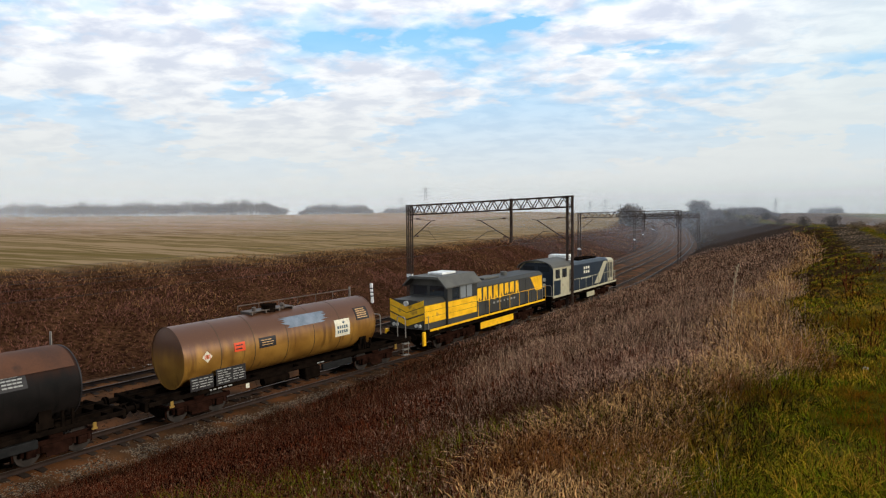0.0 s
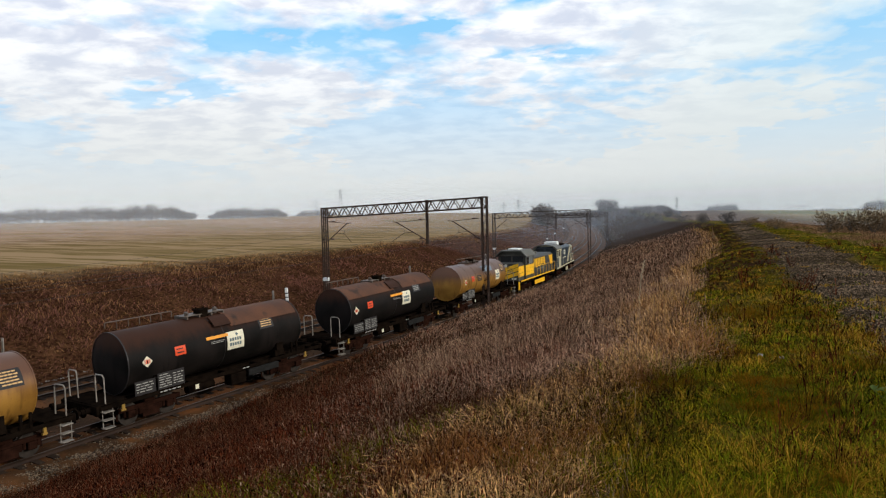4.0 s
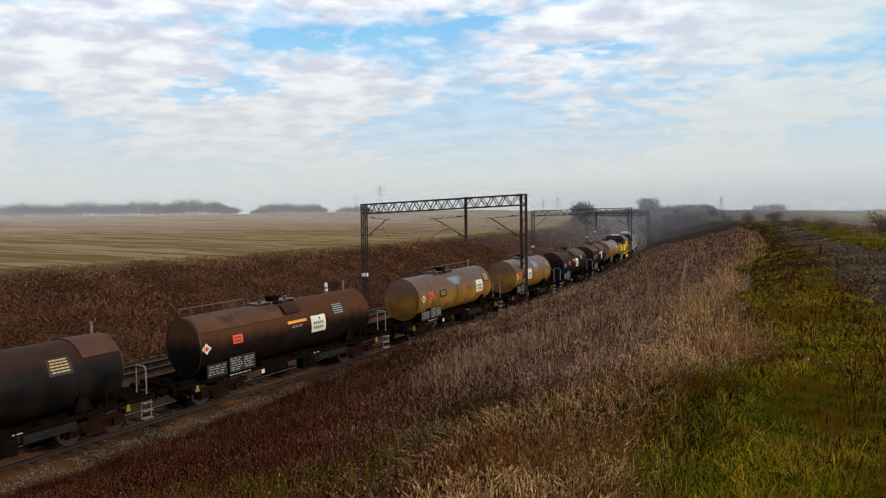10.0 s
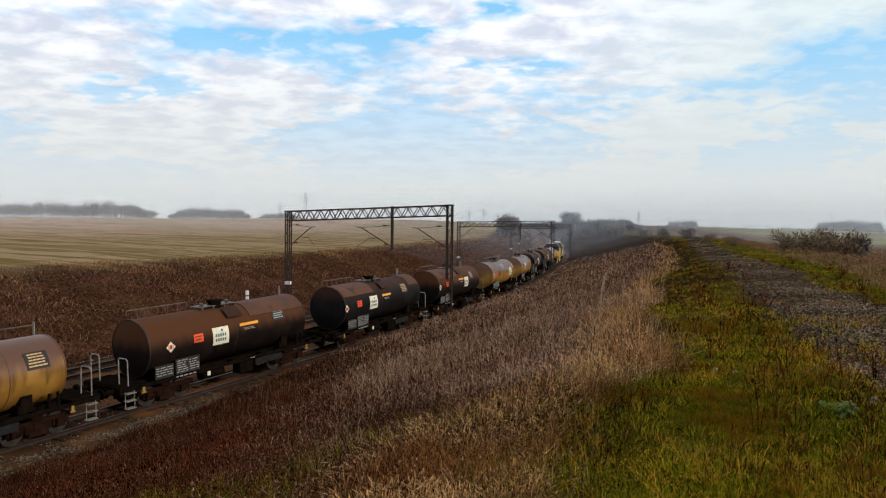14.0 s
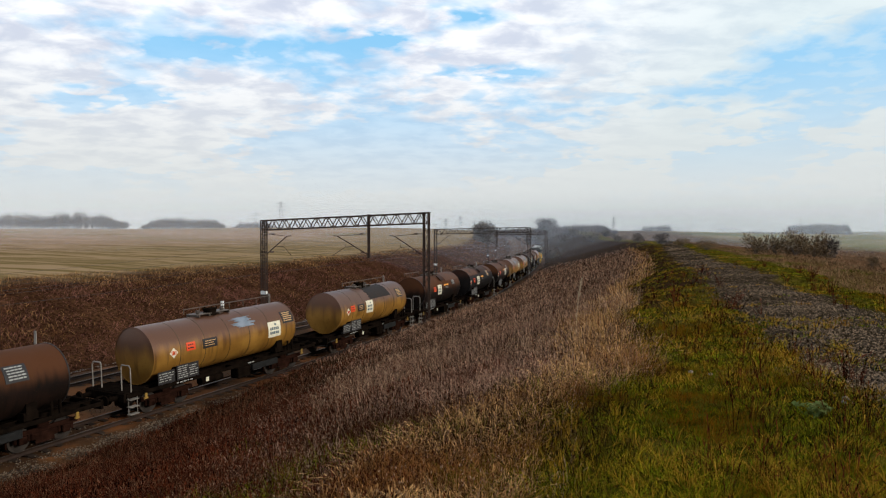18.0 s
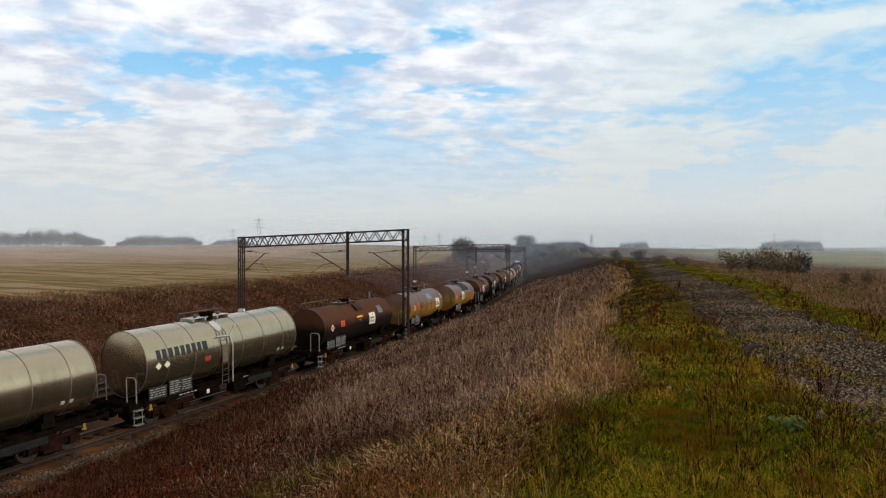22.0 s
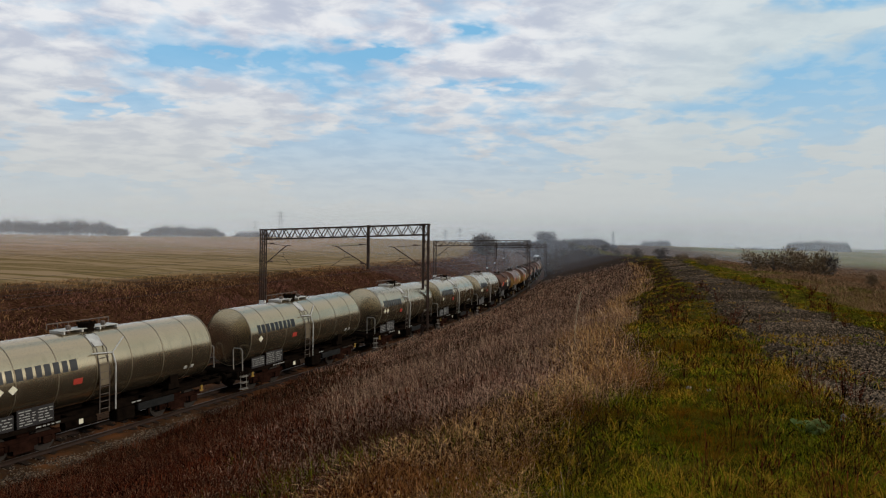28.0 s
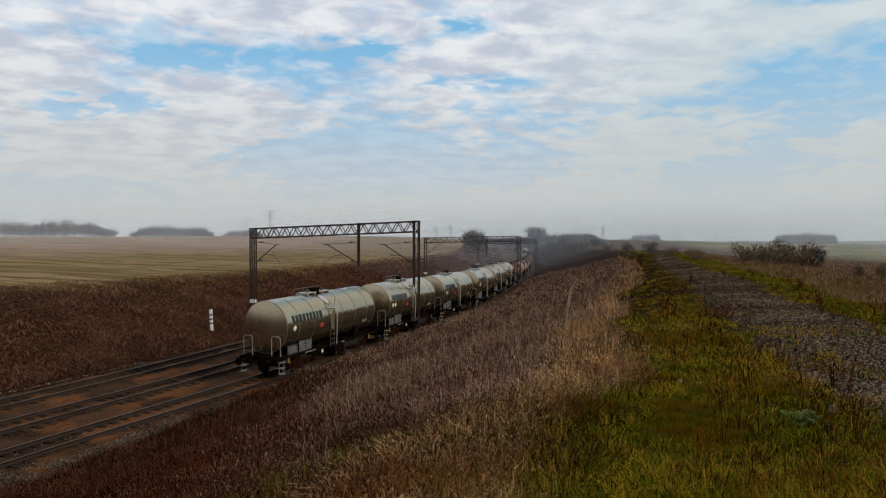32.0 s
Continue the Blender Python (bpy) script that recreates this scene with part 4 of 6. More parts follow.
# for each wagon, from the head of the train: how its side is marked; places along the tank run from 0 (tail end) to 1
GOLD, BLACK, BROWN, STEEL = "gold", "black", "brown", "steel"
WAGONS = [
    dict(kind=GOLD, logo=0.78, hazard=0.11, red=0.25, panel=0.38, patch=(0.48, 0.70), info=0.91, rails=1),
    dict(kind=BLACK, logo=0.62, red=0.21, hazard=0.07, amber=(0.44, 0.58), info=0.76, shields=((0.02, 0.50), (0.60, 0.97)), rails=-1),
    dict(kind=BLACK, logo=0.56, red=0.26, hazard=0.10, amber=(0.40, 0.52), info=0.76, shields=((0.55, 0.97),), rails=-1, amber_ink=True),
    dict(kind=GOLD, logo=0.37, red=0.13, panel=0.26, patch=(0.50, 0.62), info=0.89, hazard=0.05, rails=1),
    dict(kind=GOLD, logo=0.80, red=0.16, panel=0.31, patch=(0.44, 0.56), info=0.92, hazard=0.07, rails=1),
    dict(kind=BROWN, logo=0.64, red=0.19, hazard=0.04, amber=(0.46, 0.57), info=0.78, shields=((0.02, 0.45),), rails=1),
    dict(kind=BLACK, logo=0.34, red=0.17, hazard=0.03, amber=(0.45, 0.56), info=0.76, shields=((0.02, 0.36), (0.84, 0.98)), rails=1, amber_ink=True),
    dict(kind=BROWN, logo=0.40, red=0.27, hazard=0.12, amber=(0.52, 0.64), info=0.79, shields=((0.6, 0.98),), rails=-1),
    dict(kind=GOLD, logo=0.40, red=0.17, panel=0.28, soot=(0.42, 0.72), info=0.88, hazard=0.11, rails=1),
    dict(kind=GOLD, logo=0.81, red=0.23, panel=0.35, patch=(0.54, 0.66), info=0.93, hazard=0.13, rails=-1),
    dict(kind=BROWN, logo=0.66, red=0.24, hazard=0.11, amber=(0.44, 0.52), info=0.80, rails=-1),
] + [dict(kind=STEEL, rails=-1)] * 6

LABELS = {GOLD: "gold-painted tank wagon with rusty crown and cream emblem panel", BLACK: "sooty black tank wagon with rust-brown crown plates",
          BROWN: "dark brown rust-streaked tank wagon with white panel", STEEL: "dull stainless tank wagon with black lettering"}


def tank_wagon(w, length, index, middle):
    rng = random.Random(100 + index)
    kind = w["kind"]
    root = tagged(new("tank_wagon"), LABELS[kind], "tank wagon", "wagons of the freight train")
    half = length / 2
    SHELL["r"], SHELL["z"] = (1.52, 2.86) if kind == STEEL else (1.31, 2.51)
    r, zc = SHELL["r"], SHELL["z"]
    ya, yb = (run - middle for run in TANKS[index])
    at = lambda f: ya + (yb - ya) * f
    bm = bmesh.new()
    dish = 0.17 if kind != GOLD else 0.21
    barrel(bm, r, zc, ya + dish, yb - dish, dish)
    smooth(part("tank", bm, M["tank_" + kind], root))
    for f in ((0.17, 0.32, 0.48, 0.62, 0.77) if kind == GOLD else (0.13, 0.28, 0.43, 0.58, 0.73, 0.88) if kind == STEEL else (0.5,)):
        bm = bmesh.new()
        ring(bm, r - 0.004, zc, at(f), 0.035, 0.012)
        smooth(part("tank_band", bm, M["band_steel"] if kind == STEEL else M["band_dark"] if kind == GOLD else M["dark_plate"], root))
    for y in (ya + dish, yb - dish):
        bm = bmesh.new()
        ring(bm, r - 0.004, zc, y, 0.05, 0.022)
        smooth(part("end_seam", bm, M["band_steel"] if kind == STEEL else M["dark_plate"] if kind != GOLD else M["tank_gold"], root))
    chassis(root, half, rng)
    buffers(root, half)
    wheels = bogie(root, -half + 3.1) + bogie(root, half - 3.1)
    # the data panel low on the shell's tail end
    bm = bmesh.new()
    px = 1.335
    box(bm, px - 0.012, px, at(0.035), at(0.13), 1.22, 1.80, 0.004)
    box(bm, px - 0.012, px, at(0.14), at(0.27), 1.22, 1.92, 0.004)
    for y in (at(0.06), at(0.11), at(0.17), at(0.24)):
        box(bm, px - 0.3, px - 0.012, y - 0.03, y + 0.03, 1.2, 1.3)
    panel = part("data_panel", bm, M["dark_plate"], root, "dark panel of stencilled lines")
    bm = bmesh.new()
    for y0, y1, rows, z0, z1 in ((at(0.04), at(0.125), 4, 1.30, 1.74), (at(0.145), at(0.205), 6, 1.27, 1.88), (at(0.212), at(0.265), 5, 1.30, 1.84)):
        for row in range(rows):
            z = z0 + (z1 - z0) * (row + 0.5) / rows
            y = y0 + rng.uniform(0, 0.05)
            while y < y1 - 0.1:
                wd = min(rng.uniform(0.08, 0.3), y1 - y)
                box(bm, px, px + 0.004, y, y + wd, z - 0.02, z + 0.02)
                y += wd + rng.uniform(0.03, 0.09)
    tagged(part("stencil_writing", bm, M["pale_ink"], panel), kind="stuff")
    if kind == STEEL:
        bm = bmesh.new()
        y = at(0.07)
        for k, wd in enumerate((0.30, 0.32, 0.34, 0.34, 0.30, 0.32, 0.32, 0.29, 0.40)):
            plate(bm, y, y + wd * 0.72, 7, 24, 0.006)
            y += wd * 1.02 + 0.03
        part("company_lettering", bm, M["black_ink"], root, "row of black block shapes in place of a name")
        for f in ((0.075, 0.12) if index % 2 else (0.085,)):
            bm = bmesh.new()
            diamond(bm, at(f), -4, 0.17)
            part("hazard_diamond", bm, M["logo_white"], root, "white diamond placard")
        bm = bmesh.new()
        plate(bm, at(0.335), at(0.37), -15, -6)
        part("red_placard", bm, M["faded_red_plate"], root, "red square placard")
        for f in (0.855, 0.89):
            bm = bmesh.new()
            plate(bm, at(f) - 0.08, at(f) + 0.08, -32, -26, 0.01)
            part("small_plate", bm, M["plank"], root)
        # ladder with its hoop rails over the shoulder
        bm = bmesh.new()
        for d in (-0.22, 0.22):
            y = at(0.455) + d
            tube(bm, [(1.52, y, 1.05), (1.60, y, SHELL["z"] - 0.1), (1.40, y, SHELL["z"] + 0.85), (0.62, y, SHELL["z"] + 1.42)], 0.02, 6)
        for z in np.linspace(1.25, SHELL["z"] + 0.5, 8):
            bar(bm, (1.57, at(0.455) - 0.22, z), (1.57, at(0.455) + 0.22, z), 0.014, 6)
        part("ladder", bm, M["dim_tube"], root)
        bm = bmesh.new()
        yl = at(0.50)
        tube(bm, [(1.56, yl, 1.1), (1.62, yl, SHELL["z"] + 0.15), (1.42, yl, SHELL["z"] + 0.62), (1.50, yl - 1.0, SHELL["z"] + 0.72)], 0.03, 6)
        bar(bm, (1.42, yl, SHELL["z"] + 0.62), (1.12, yl + 0.75, SHELL["z"] + 1.15), 0.026, 6)
        part("guard_rail", bm, M["plank"], root, "forked grey guard rail")
        bm = bmesh.new()
        box(bm, 1.50, 1.57, at(0.455) - 0.2, at(0.455) + 0.2, SHELL["z"] - 0.65, SHELL["z"] + 0.25)
        part("ladder_plate", bm, M["band_steel"], root)
        top_gear(root, at(0.36), at(0.60), at(0.62), M["plank"], rng)
        bm = bmesh.new()
        plate(bm, at(0.455) - 0.25, at(0.455) + 0.25, 38, 66, 0.01)
        part("step_plate", bm, M["plank"], root)
    else:
        logo_panel(root, at(w["logo"]), 3, 0.98)
        bm = bmesh.new()
        plate(bm, at(w["red"]) - 0.27, at(w["red"]) + 0.27, -1, 16, 0.012)
        pl = part("red_placard", bm, M["red_plate"], root, "orange-red square placard")
        bm = bmesh.new()
        lines(bm, at(w["red"]) - 0.2, at(w["red"]) + 0.2, 1, 14, 2, rng, 0.35, 0.026, 3)
        tagged(part("placard_writing", bm, M["dark_plate"], pl), kind="stuff")
        if "hazard" in w:
            bm = bmesh.new()
            diamond(bm, at(w["hazard"]), 1, 0.24)
            part("hazard_diamond", bm, M["logo_white"], root, "white diamond placard with red bars")
            bm = bmesh.new()
            for k in range(4):
                plate(bm, at(w["hazard"]) - 0.13 + 0.075 * k, at(w["hazard"]) - 0.10 + 0.075 * k, -3, 5, 0.02, 0.004, 1)
            tagged(part("hazard_print", bm, M["red_plate"], root), "red bars of the diamond placard")
        bm = bmesh.new()
        plate(bm, at(w["info"]) - 0.48, at(w["info"]) + 0.42, 12, 42, 0.01)
        pl = part("notice_panel", bm, M["dark_plate"], root, "dark panel of small writing")
        bm = bmesh.new()
        lines(bm, at(w["info"]) - 0.4, at(w["info"]) + 0.36, 40, 15, 5, rng, 0.45, 0.026, 4)
        tagged(part("notice_writing", bm, M["amber_ink"] if kind == GOLD or "amber_ink" in w else M["pale_ink"], pl), kind="stuff")
        if "panel" in w:
            bm = bmesh.new()
            plate(bm, at(w["panel"]) - 0.46, at(w["panel"]) + 0.44, -4, 16, 0.01)
            pl = part("dark_panel", bm, M["dark_plate"], root)
            bm = bmesh.new()
            lines(bm, at(w["panel"]) - 0.36, at(w["panel"]) + 0.34, 13, -1, 3, rng, 0.3, 0.026, 3)
            tagged(part("panel_writing", bm, M["amber_ink"], pl), kind="stuff")
        if "amber" in w:
            bm = bmesh.new()
            plate(bm, at(w["amber"][0]), at(w["amber"][1]), 14, 20, 0.012)
            part("amber_strip", bm, M["orange_plate"], root, "amber warning strip")
            bm = bmesh.new()
            lines(bm, at(w["amber"][0]) + 0.2, at(w["amber"][1]) - 0.2, 10, 4, 2, rng, 0.35, 0.016, 3)
            tagged(part("strip_writing", bm, M["pale_ink"], root), kind="stuff")
        for key, mat, name in (("patch", "blue_patch", "touch_up_patch"), ("soot", "soot", "tar_stain")):
            if key in w:
                a0, a1 = (24, 50) if key == "patch" else (24, 84)
                bm = bmesh.new()
                plate(bm, at(w[key][0]), at(w[key][1]), a0, a1, 0.006, 0.005, 14, 0.34 if key == "patch" else 0.12, rng)
                part(name, bm, M[mat], root, "uneven blue-grey repainted patch" if key == "patch" else "black tar stain running from the hatch")
        for f0, f1 in w.get("shields", ()):
            bm = bmesh.new()
            plate(bm, at(f0), at(f1), 32, 148, 0.03, 0.012, 12)
            smooth(part("crown_plate", bm, M["shield"], root, "rust-brown plate over the crown"), 20)
        if kind != GOLD:
            bm = bmesh.new()
            plate(bm, at(0.50) - 0.45, at(0.50) + 0.5, 36, 62, 0.10, 0.04)
            part("spill_tray", bm, M["tank_black"], root)
        for d in (-0.18, 0.18):
            bm = bmesh.new()
            bar(bm, (1.30, at(0.93) + d, 1.2), (1.30, at(0.93) + d, 1.75), 0.06, 8)
            part("valve_post", bm, M["underframe"], root)
        side = w["rails"]
        top_gear(root, at(0.36), at(0.58), at(0.98) if kind == GOLD else at(0.04), M["dim_tube"], rng)
        # the crown rail's end post, painted white
        bm = bmesh.new()
        flat_bar(bm, (-0.62, at(0.985), zc + r - 0.25), (-0.62, at(0.985), zc + r + 0.45), 0.12, 0.03)
        part("end_board", bm, M["bright_tube"], root, "pale board at the end of the crown rail")
    side = w["rails"] or -1
    rail_y = side * (half - 1.0)
    handrail_pair(root, rail_y, 0.55, 1.15, M["bright_tube"])
    steps(root, rail_y - side * 0.05, M["bright_tube"])
    bm = bmesh.new()
    box(bm, -1.3, 1.3, min(rail_y - side * 0.9, rail_y + side * 0.3), max(rail_y - side * 0.9, rail_y + side * 0.3), 1.225, 1.265)
    part("end_platform", bm, M["underframe"], root)
    return root, wheels


# ---- the two locomotives at the head ----
M["loco_grey"] = material("sooty_grey_paint", (0.022, 0.021, 0.019), (0.045, 0.042, 0.036), 0.6, 0.0, 1.2, 20.0, 0.05)
M["loco_roof"] = material("grey_roof_paint", (0.06, 0.056, 0.048), (0.105, 0.098, 0.082), 0.7, 0.0, 1.2, 20.0, 0.05)
M["loco_yellow"] = material("warm_yellow_paint", (0.62, 0.30, 0.004), (0.90, 0.48, 0.008), 0.42, 0.0, 1.5, 25.0, 0.03, (0.25, 0.6), 0.5, (0.30, 0.16, 0.03), (0.62, 0.75), 1.5)
M["loco_navy"] = material("navy_paint", (0.007, 0.012, 0.02), (0.016, 0.025, 0.036), 0.5, 0.0, 1.2, 20.0, 0.04)
M["loco_cream"] = material("cream_paint", (0.30, 0.265, 0.17), (0.44, 0.39, 0.26), 0.55, 0.0, 1.5, 25.0, 0.04, (0.3, 0.7), 0.4, (0.25, 0.20, 0.13), (0.6, 0.75), 1.5)


def glass(name, tint, rough):
    m = bpy.data.materials.new(name)
    m.use_nodes = True
    p = m.node_tree.nodes["Principled BSDF"]
    p.inputs["Base Color"].default_value = (*tint, 1)
    p.inputs["Roughness"].default_value = rough
    p.inputs["Specular IOR Level"].default_value = 0.8
    return m


M["pane"] = glass("cab_window_glass", (0.02, 0.024, 0.028), 0.06)
# sky reflection put into the base colour of the cab's side glass
M["sky_pane"] = glass("sky_tinted_cab_glass", (0.20, 0.215, 0.22), 0.1)
M["lamp"] = glass("headlamp_glass", (0.55, 0.53, 0.48), 0.15)


def solid(bm, outline, y0, y1):
    """A closed outline of (x, z), drawn out from y0 to y1."""
    a = [bm.verts.new((x, y0, z)) for x, z in outline]
    b = [bm.verts.new((x, y1, z)) for x, z in outline]
    n = len(outline)
    bm.faces.new(a); bm.faces.new(b[::-1])
    for i in range(n):
        bm.faces.new((a[i], b[i], b[(i + 1) % n], a[(i + 1) % n]))
    bmesh.ops.recalc_face_normals(bm, faces=bm.faces)


def sheet(bm, x, pts, t=0.012):
    """A flat plate on a side wall: pts are (y, z), x is the wall; it stands out by t."""
    s = 1 if x > 0 else -1
    a = [bm.verts.new((x - s * 0.01, y, z)) for y, z in pts]
    b = [bm.verts.new((x + s * t, y, z)) for y, z in pts]
    n = len(pts)
    bm.faces.new(b)
    for i in range(n):
        bm.faces.new((a[i], b[i], b[(i + 1) % n], a[(i + 1) % n]))


def end_sheet(bm, y, pts, t=0.012):
    """The same on an end wall that faces the tail: pts are (x, z)."""
    a = [bm.verts.new((x, y + 0.01, z)) for x, z in pts]
    b = [bm.verts.new((x, y - t, z)) for x, z in pts]
    n = len(pts)
    bm.faces.new(b)
    for i in range(n):
        bm.faces.new((a[i], b[i], b[(i + 1) % n], a[(i + 1) % n]))


def rect(y0, y1, z0, z1):
    return [(y0, z0), (y1, z0), (y1, z1), (y0, z1)]


def loco_base(root, half, sill, tank_mat, ty0, ty1):
    bm = bmesh.new()
    box(bm, -1.42, 1.42, -half + 0.75, half - 0.75, 1.05, 1.40, 0.02)
    part("underframe", bm, M["underframe"], root)
    for s in (-1, 1):
        bm = bmesh.new()
        box(bm, s * 1.42, s * 1.45, -half + 0.9, half - 0.9, 1.30 if sill == "loco_yellow" else 1.26, 1.42)
        part("sill_line", bm, M[sill], root, "painted line along the sill")
        bm = bmesh.new()
        box(bm, s * 0.75, s * 1.38, ty0, ty1, 0.42, 1.04, 0.05)
        t = part("fuel_tank", bm, M["underframe"], root)
        bm = bmesh.new()
        box(bm, s * 1.38, s * 1.41, ty0 + 0.1, ty1 - 0.1, 0.56, 0.98)
        part("tank_panel", bm, M[tank_mat], t, "painted side panel")
    bm = bmesh.new()
    box(bm, -1.4, 1.4, -half + 0.66, -half + 0.76, 0.75, 1.4, 0.02)
    part("tail_headstock", bm, M["underframe"], root)
    bm = bmesh.new()
    box(bm, -1.4, 1.4, half - 0.76, half - 0.66, 0.75, 1.4, 0.02)
    part("front_headstock", bm, M["underframe"], root)
    buffers(root, half)
    wheels = bogie(root, -half + 3.4) + bogie(root, half - 3.4) + bogie(root, -half + 5.9) + bogie(root, half - 5.9)
    for e in (-1, 1):
        handrail_pair(root, e * (half - 0.95), 0.5, 1.0, M["bright_tube"])
        steps(root, e * (half - 1.0), M["underframe"])
    return wheels


def rails_along(root, y0, y1, mat):
    for s in (-1, 1):
        bm = bmesh.new()
        tube(bm, [(s * 1.38, y0, 2.35), (s * 1.38, y1, 2.35)], 0.02, 6)
        for y in np.linspace(y0, y1, 8):
            bar(bm, (s * 1.38, y, 1.4), (s * 1.38, y, 2.35), 0.018, 6)
        part("side_rail", bm, mat, root)


def shorten(root, k):
    """Fits a body to its frame's length."""
    for ob in root.children_recursive:
        ob.data.transform(Matrix.Diagonal((1, k, 1, 1)))


def yellow_loco(length):
    half = length / 2
    rng = random.Random(7)
    root = tagged(new("diesel_locomotive"), "grey and yellow diesel shunting locomotive with raised cab", "locomotive", "locomotives of the freight train")
    bm = bmesh.new()
    solid(bm, [(-1.25, 1.4), (1.25, 1.4), (1.25, 2.85), (1.0, 3.08), (-1.0, 3.08), (-1.25, 2.85)], -9.1, -6.5)
    nose = part("nose", bm, M["loco_grey"], root)
    bm = bmesh.new()
    solid(bm, [(-1.4, 1.4), (1.4, 1.4), (1.4, 3.72), (-1.4, 3.72)], -6.5, -2.6)
    cab = part("cab", bm, M["loco_grey"], root)
    bm = bmesh.new()
    solid(bm, [(-1.62, 3.62), (-1.62, 3.70), (-1.05, 4.28), (1.05, 4.28), (1.62, 3.70), (1.62, 3.62), (1.0, 4.14), (-1.0, 4.14)], -7.1, -2.3)
    solid(bm, [(-1.4, 3.7), (1.4, 3.7), (1.0, 4.14), (-1.0, 4.14)], -6.45, -2.6)
    part("cab_roof", bm, M["loco_roof"], root, "grey overhanging roof")
    bm = bmesh.new()
    box(bm, -0.6, 0.5, -5.6, -3.8, 4.28, 4.42, 0.03)
    part("roof_hatch", bm, M["white_paint"], root, "pale roof hatch")
    bm = bmesh.new()
    solid(bm, [(-1.2, 1.4), (1.2, 1.4), (1.2, 3.25), (0.95, 3.48), (-0.95, 3.48), (-1.2, 3.25)], -2.6, 8.9)
    hood = part("long_hood", bm, M["loco_grey"], root)
    bm = bmesh.new()
    box(bm, -0.5, 0.5, 0.2, 2.6, 3.48, 3.62, 0.03)
    part("roof_box", bm, M["loco_roof"], root)
    bm = bmesh.new()
    bar(bm, (0, 4.4, 3.45), (0, 4.4, 3.75), 0.25, 14)
    part("exhaust", bm, M["loco_roof"], root)
    # cab windows
    for s in (-1, 1):
        for y0, y1 in ((-5.9, -5.0), (-4.85, -4.15), (-4.0, -3.3)):
            bm = bmesh.new()
            sheet(bm, s * 1.4, rect(y0, y1, 2.84, 3.58), 0.01)
            part("cab_window", bm, M["pane"] if y0 < -5.5 else M["sky_pane"], cab, "side window, pale panes coloured as reflected sky")
    for x0, x1 in ((-1.15, -0.1), (0.1, 1.15)):
        bm = bmesh.new()
        end_sheet(bm, -6.5, rect(x0, x1, 3.12, 3.68), 0.01)
        part("end_window", bm, M["pane"], cab)
    # yellow bands, cut by dark lines, on nose and cab
    for s in (-1, 1):
        for x, y0, y1, par in ((1.25, -9.05, -6.55, nose), (1.4, -6.45, -2.65, cab)):
            for z0, z1 in ((1.76, 2.09), (2.11, 2.43), (2.45, 2.78)):
                bm = bmesh.new()
                sheet(bm, s * x, rect(y0, y1, z0, z1))
                part("yellow_band", bm, M["loco_yellow"], par, "warm yellow band")
    for z0 in (1.55, 1.98, 2.36):
        bm = bmesh.new()
        h = 0.34
        end_sheet(bm, -9.1, [(-1.24, z0 + 0.42), (0, z0), (1.24, z0 + 0.42), (1.24, z0 + 0.42 + h), (0, z0 + h), (-1.24, z0 + 0.42 + h)])
        part("chevron", bm, M["loco_yellow"], nose, "yellow chevron across the nose")
    for x in (-0.95, -0.7, 0.7, 0.95):
        bm = bmesh.new()
        bar(bm, (x, -9.1, 1.62), (x, -9.2, 1.62), 0.1, 12)
        part("headlamp", bm, M["lamp"], nose)
    bm = bmesh.new()
    bar(bm, (0, -9.1, 2.88), (0, -9.22, 2.88), 0.16, 14)
    part("top_lamp", bm, M["lamp"], nose)
    # big unreadable lettering on the hood: plain yellow shapes
    y = -2.2
    for k in range(8):
        wd = rng.uniform(0.55, 0.85)
        for s in (-1, 1):
            bm = bmesh.new()
            dz = rng.uniform(-0.12, 0.12)
            sheet(bm, s * 1.2, [(y, 2.35 + dz), (y + wd * 0.35, 2.30 + dz), (y + wd * 0.5, 2.6), (y + wd * 0.7, 2.34), (y + wd, 2.4 + dz), (y + wd * 0.95, 3.18), (y + 0.05, 3.15)])
            part("lettering_block", bm, M["loco_yellow"], hood, "plain yellow shape in place of a letter")
        y += wd + 0.22
    for s in (-1, 1):
        bm = bmesh.new()
        sheet(bm, s * 1.2, [(6.5, 3.2), (8.7, 3.2), (8.7, 2.15), (7.5, 2.15)])
        part("end_flash", bm, M["loco_yellow"], hood, "yellow flash at the hood's end")
        bm = bmesh.new()
        for k in range(7):
            w = rng.uniform(0.15, 0.4)
            sheet(bm, s * 1.2, rect(0.2 + 0.55 * k, 0.2 + 0.55 * k + w, 1.95, 2.07))
        tagged(part("small_writing", bm, M["pale_ink"], hood), kind="stuff")
        for k in range(10):
            bm = bmesh.new()
            sheet(bm, s * 1.2, rect(-2.1 + 1.1 * k, -2.07 + 1.1 * k, 1.5, 3.2), 0.008)
            part("door_seam", bm, M["dark_plate"], hood)
        bm = bmesh.new()
        box(bm, s * 1.3, s * 1.43, -9.5, -9.2, 0.55, 1.35, 0.02)
        part("corner_post", bm, M["loco_yellow"], root)
    rails_along(root, -2.4, 9.0, M["loco_yellow"])
    shorten(root, half / 9.8)
    return root, loco_base(root, half, "loco_yellow", "loco_yellow", -1.9, 2.6)


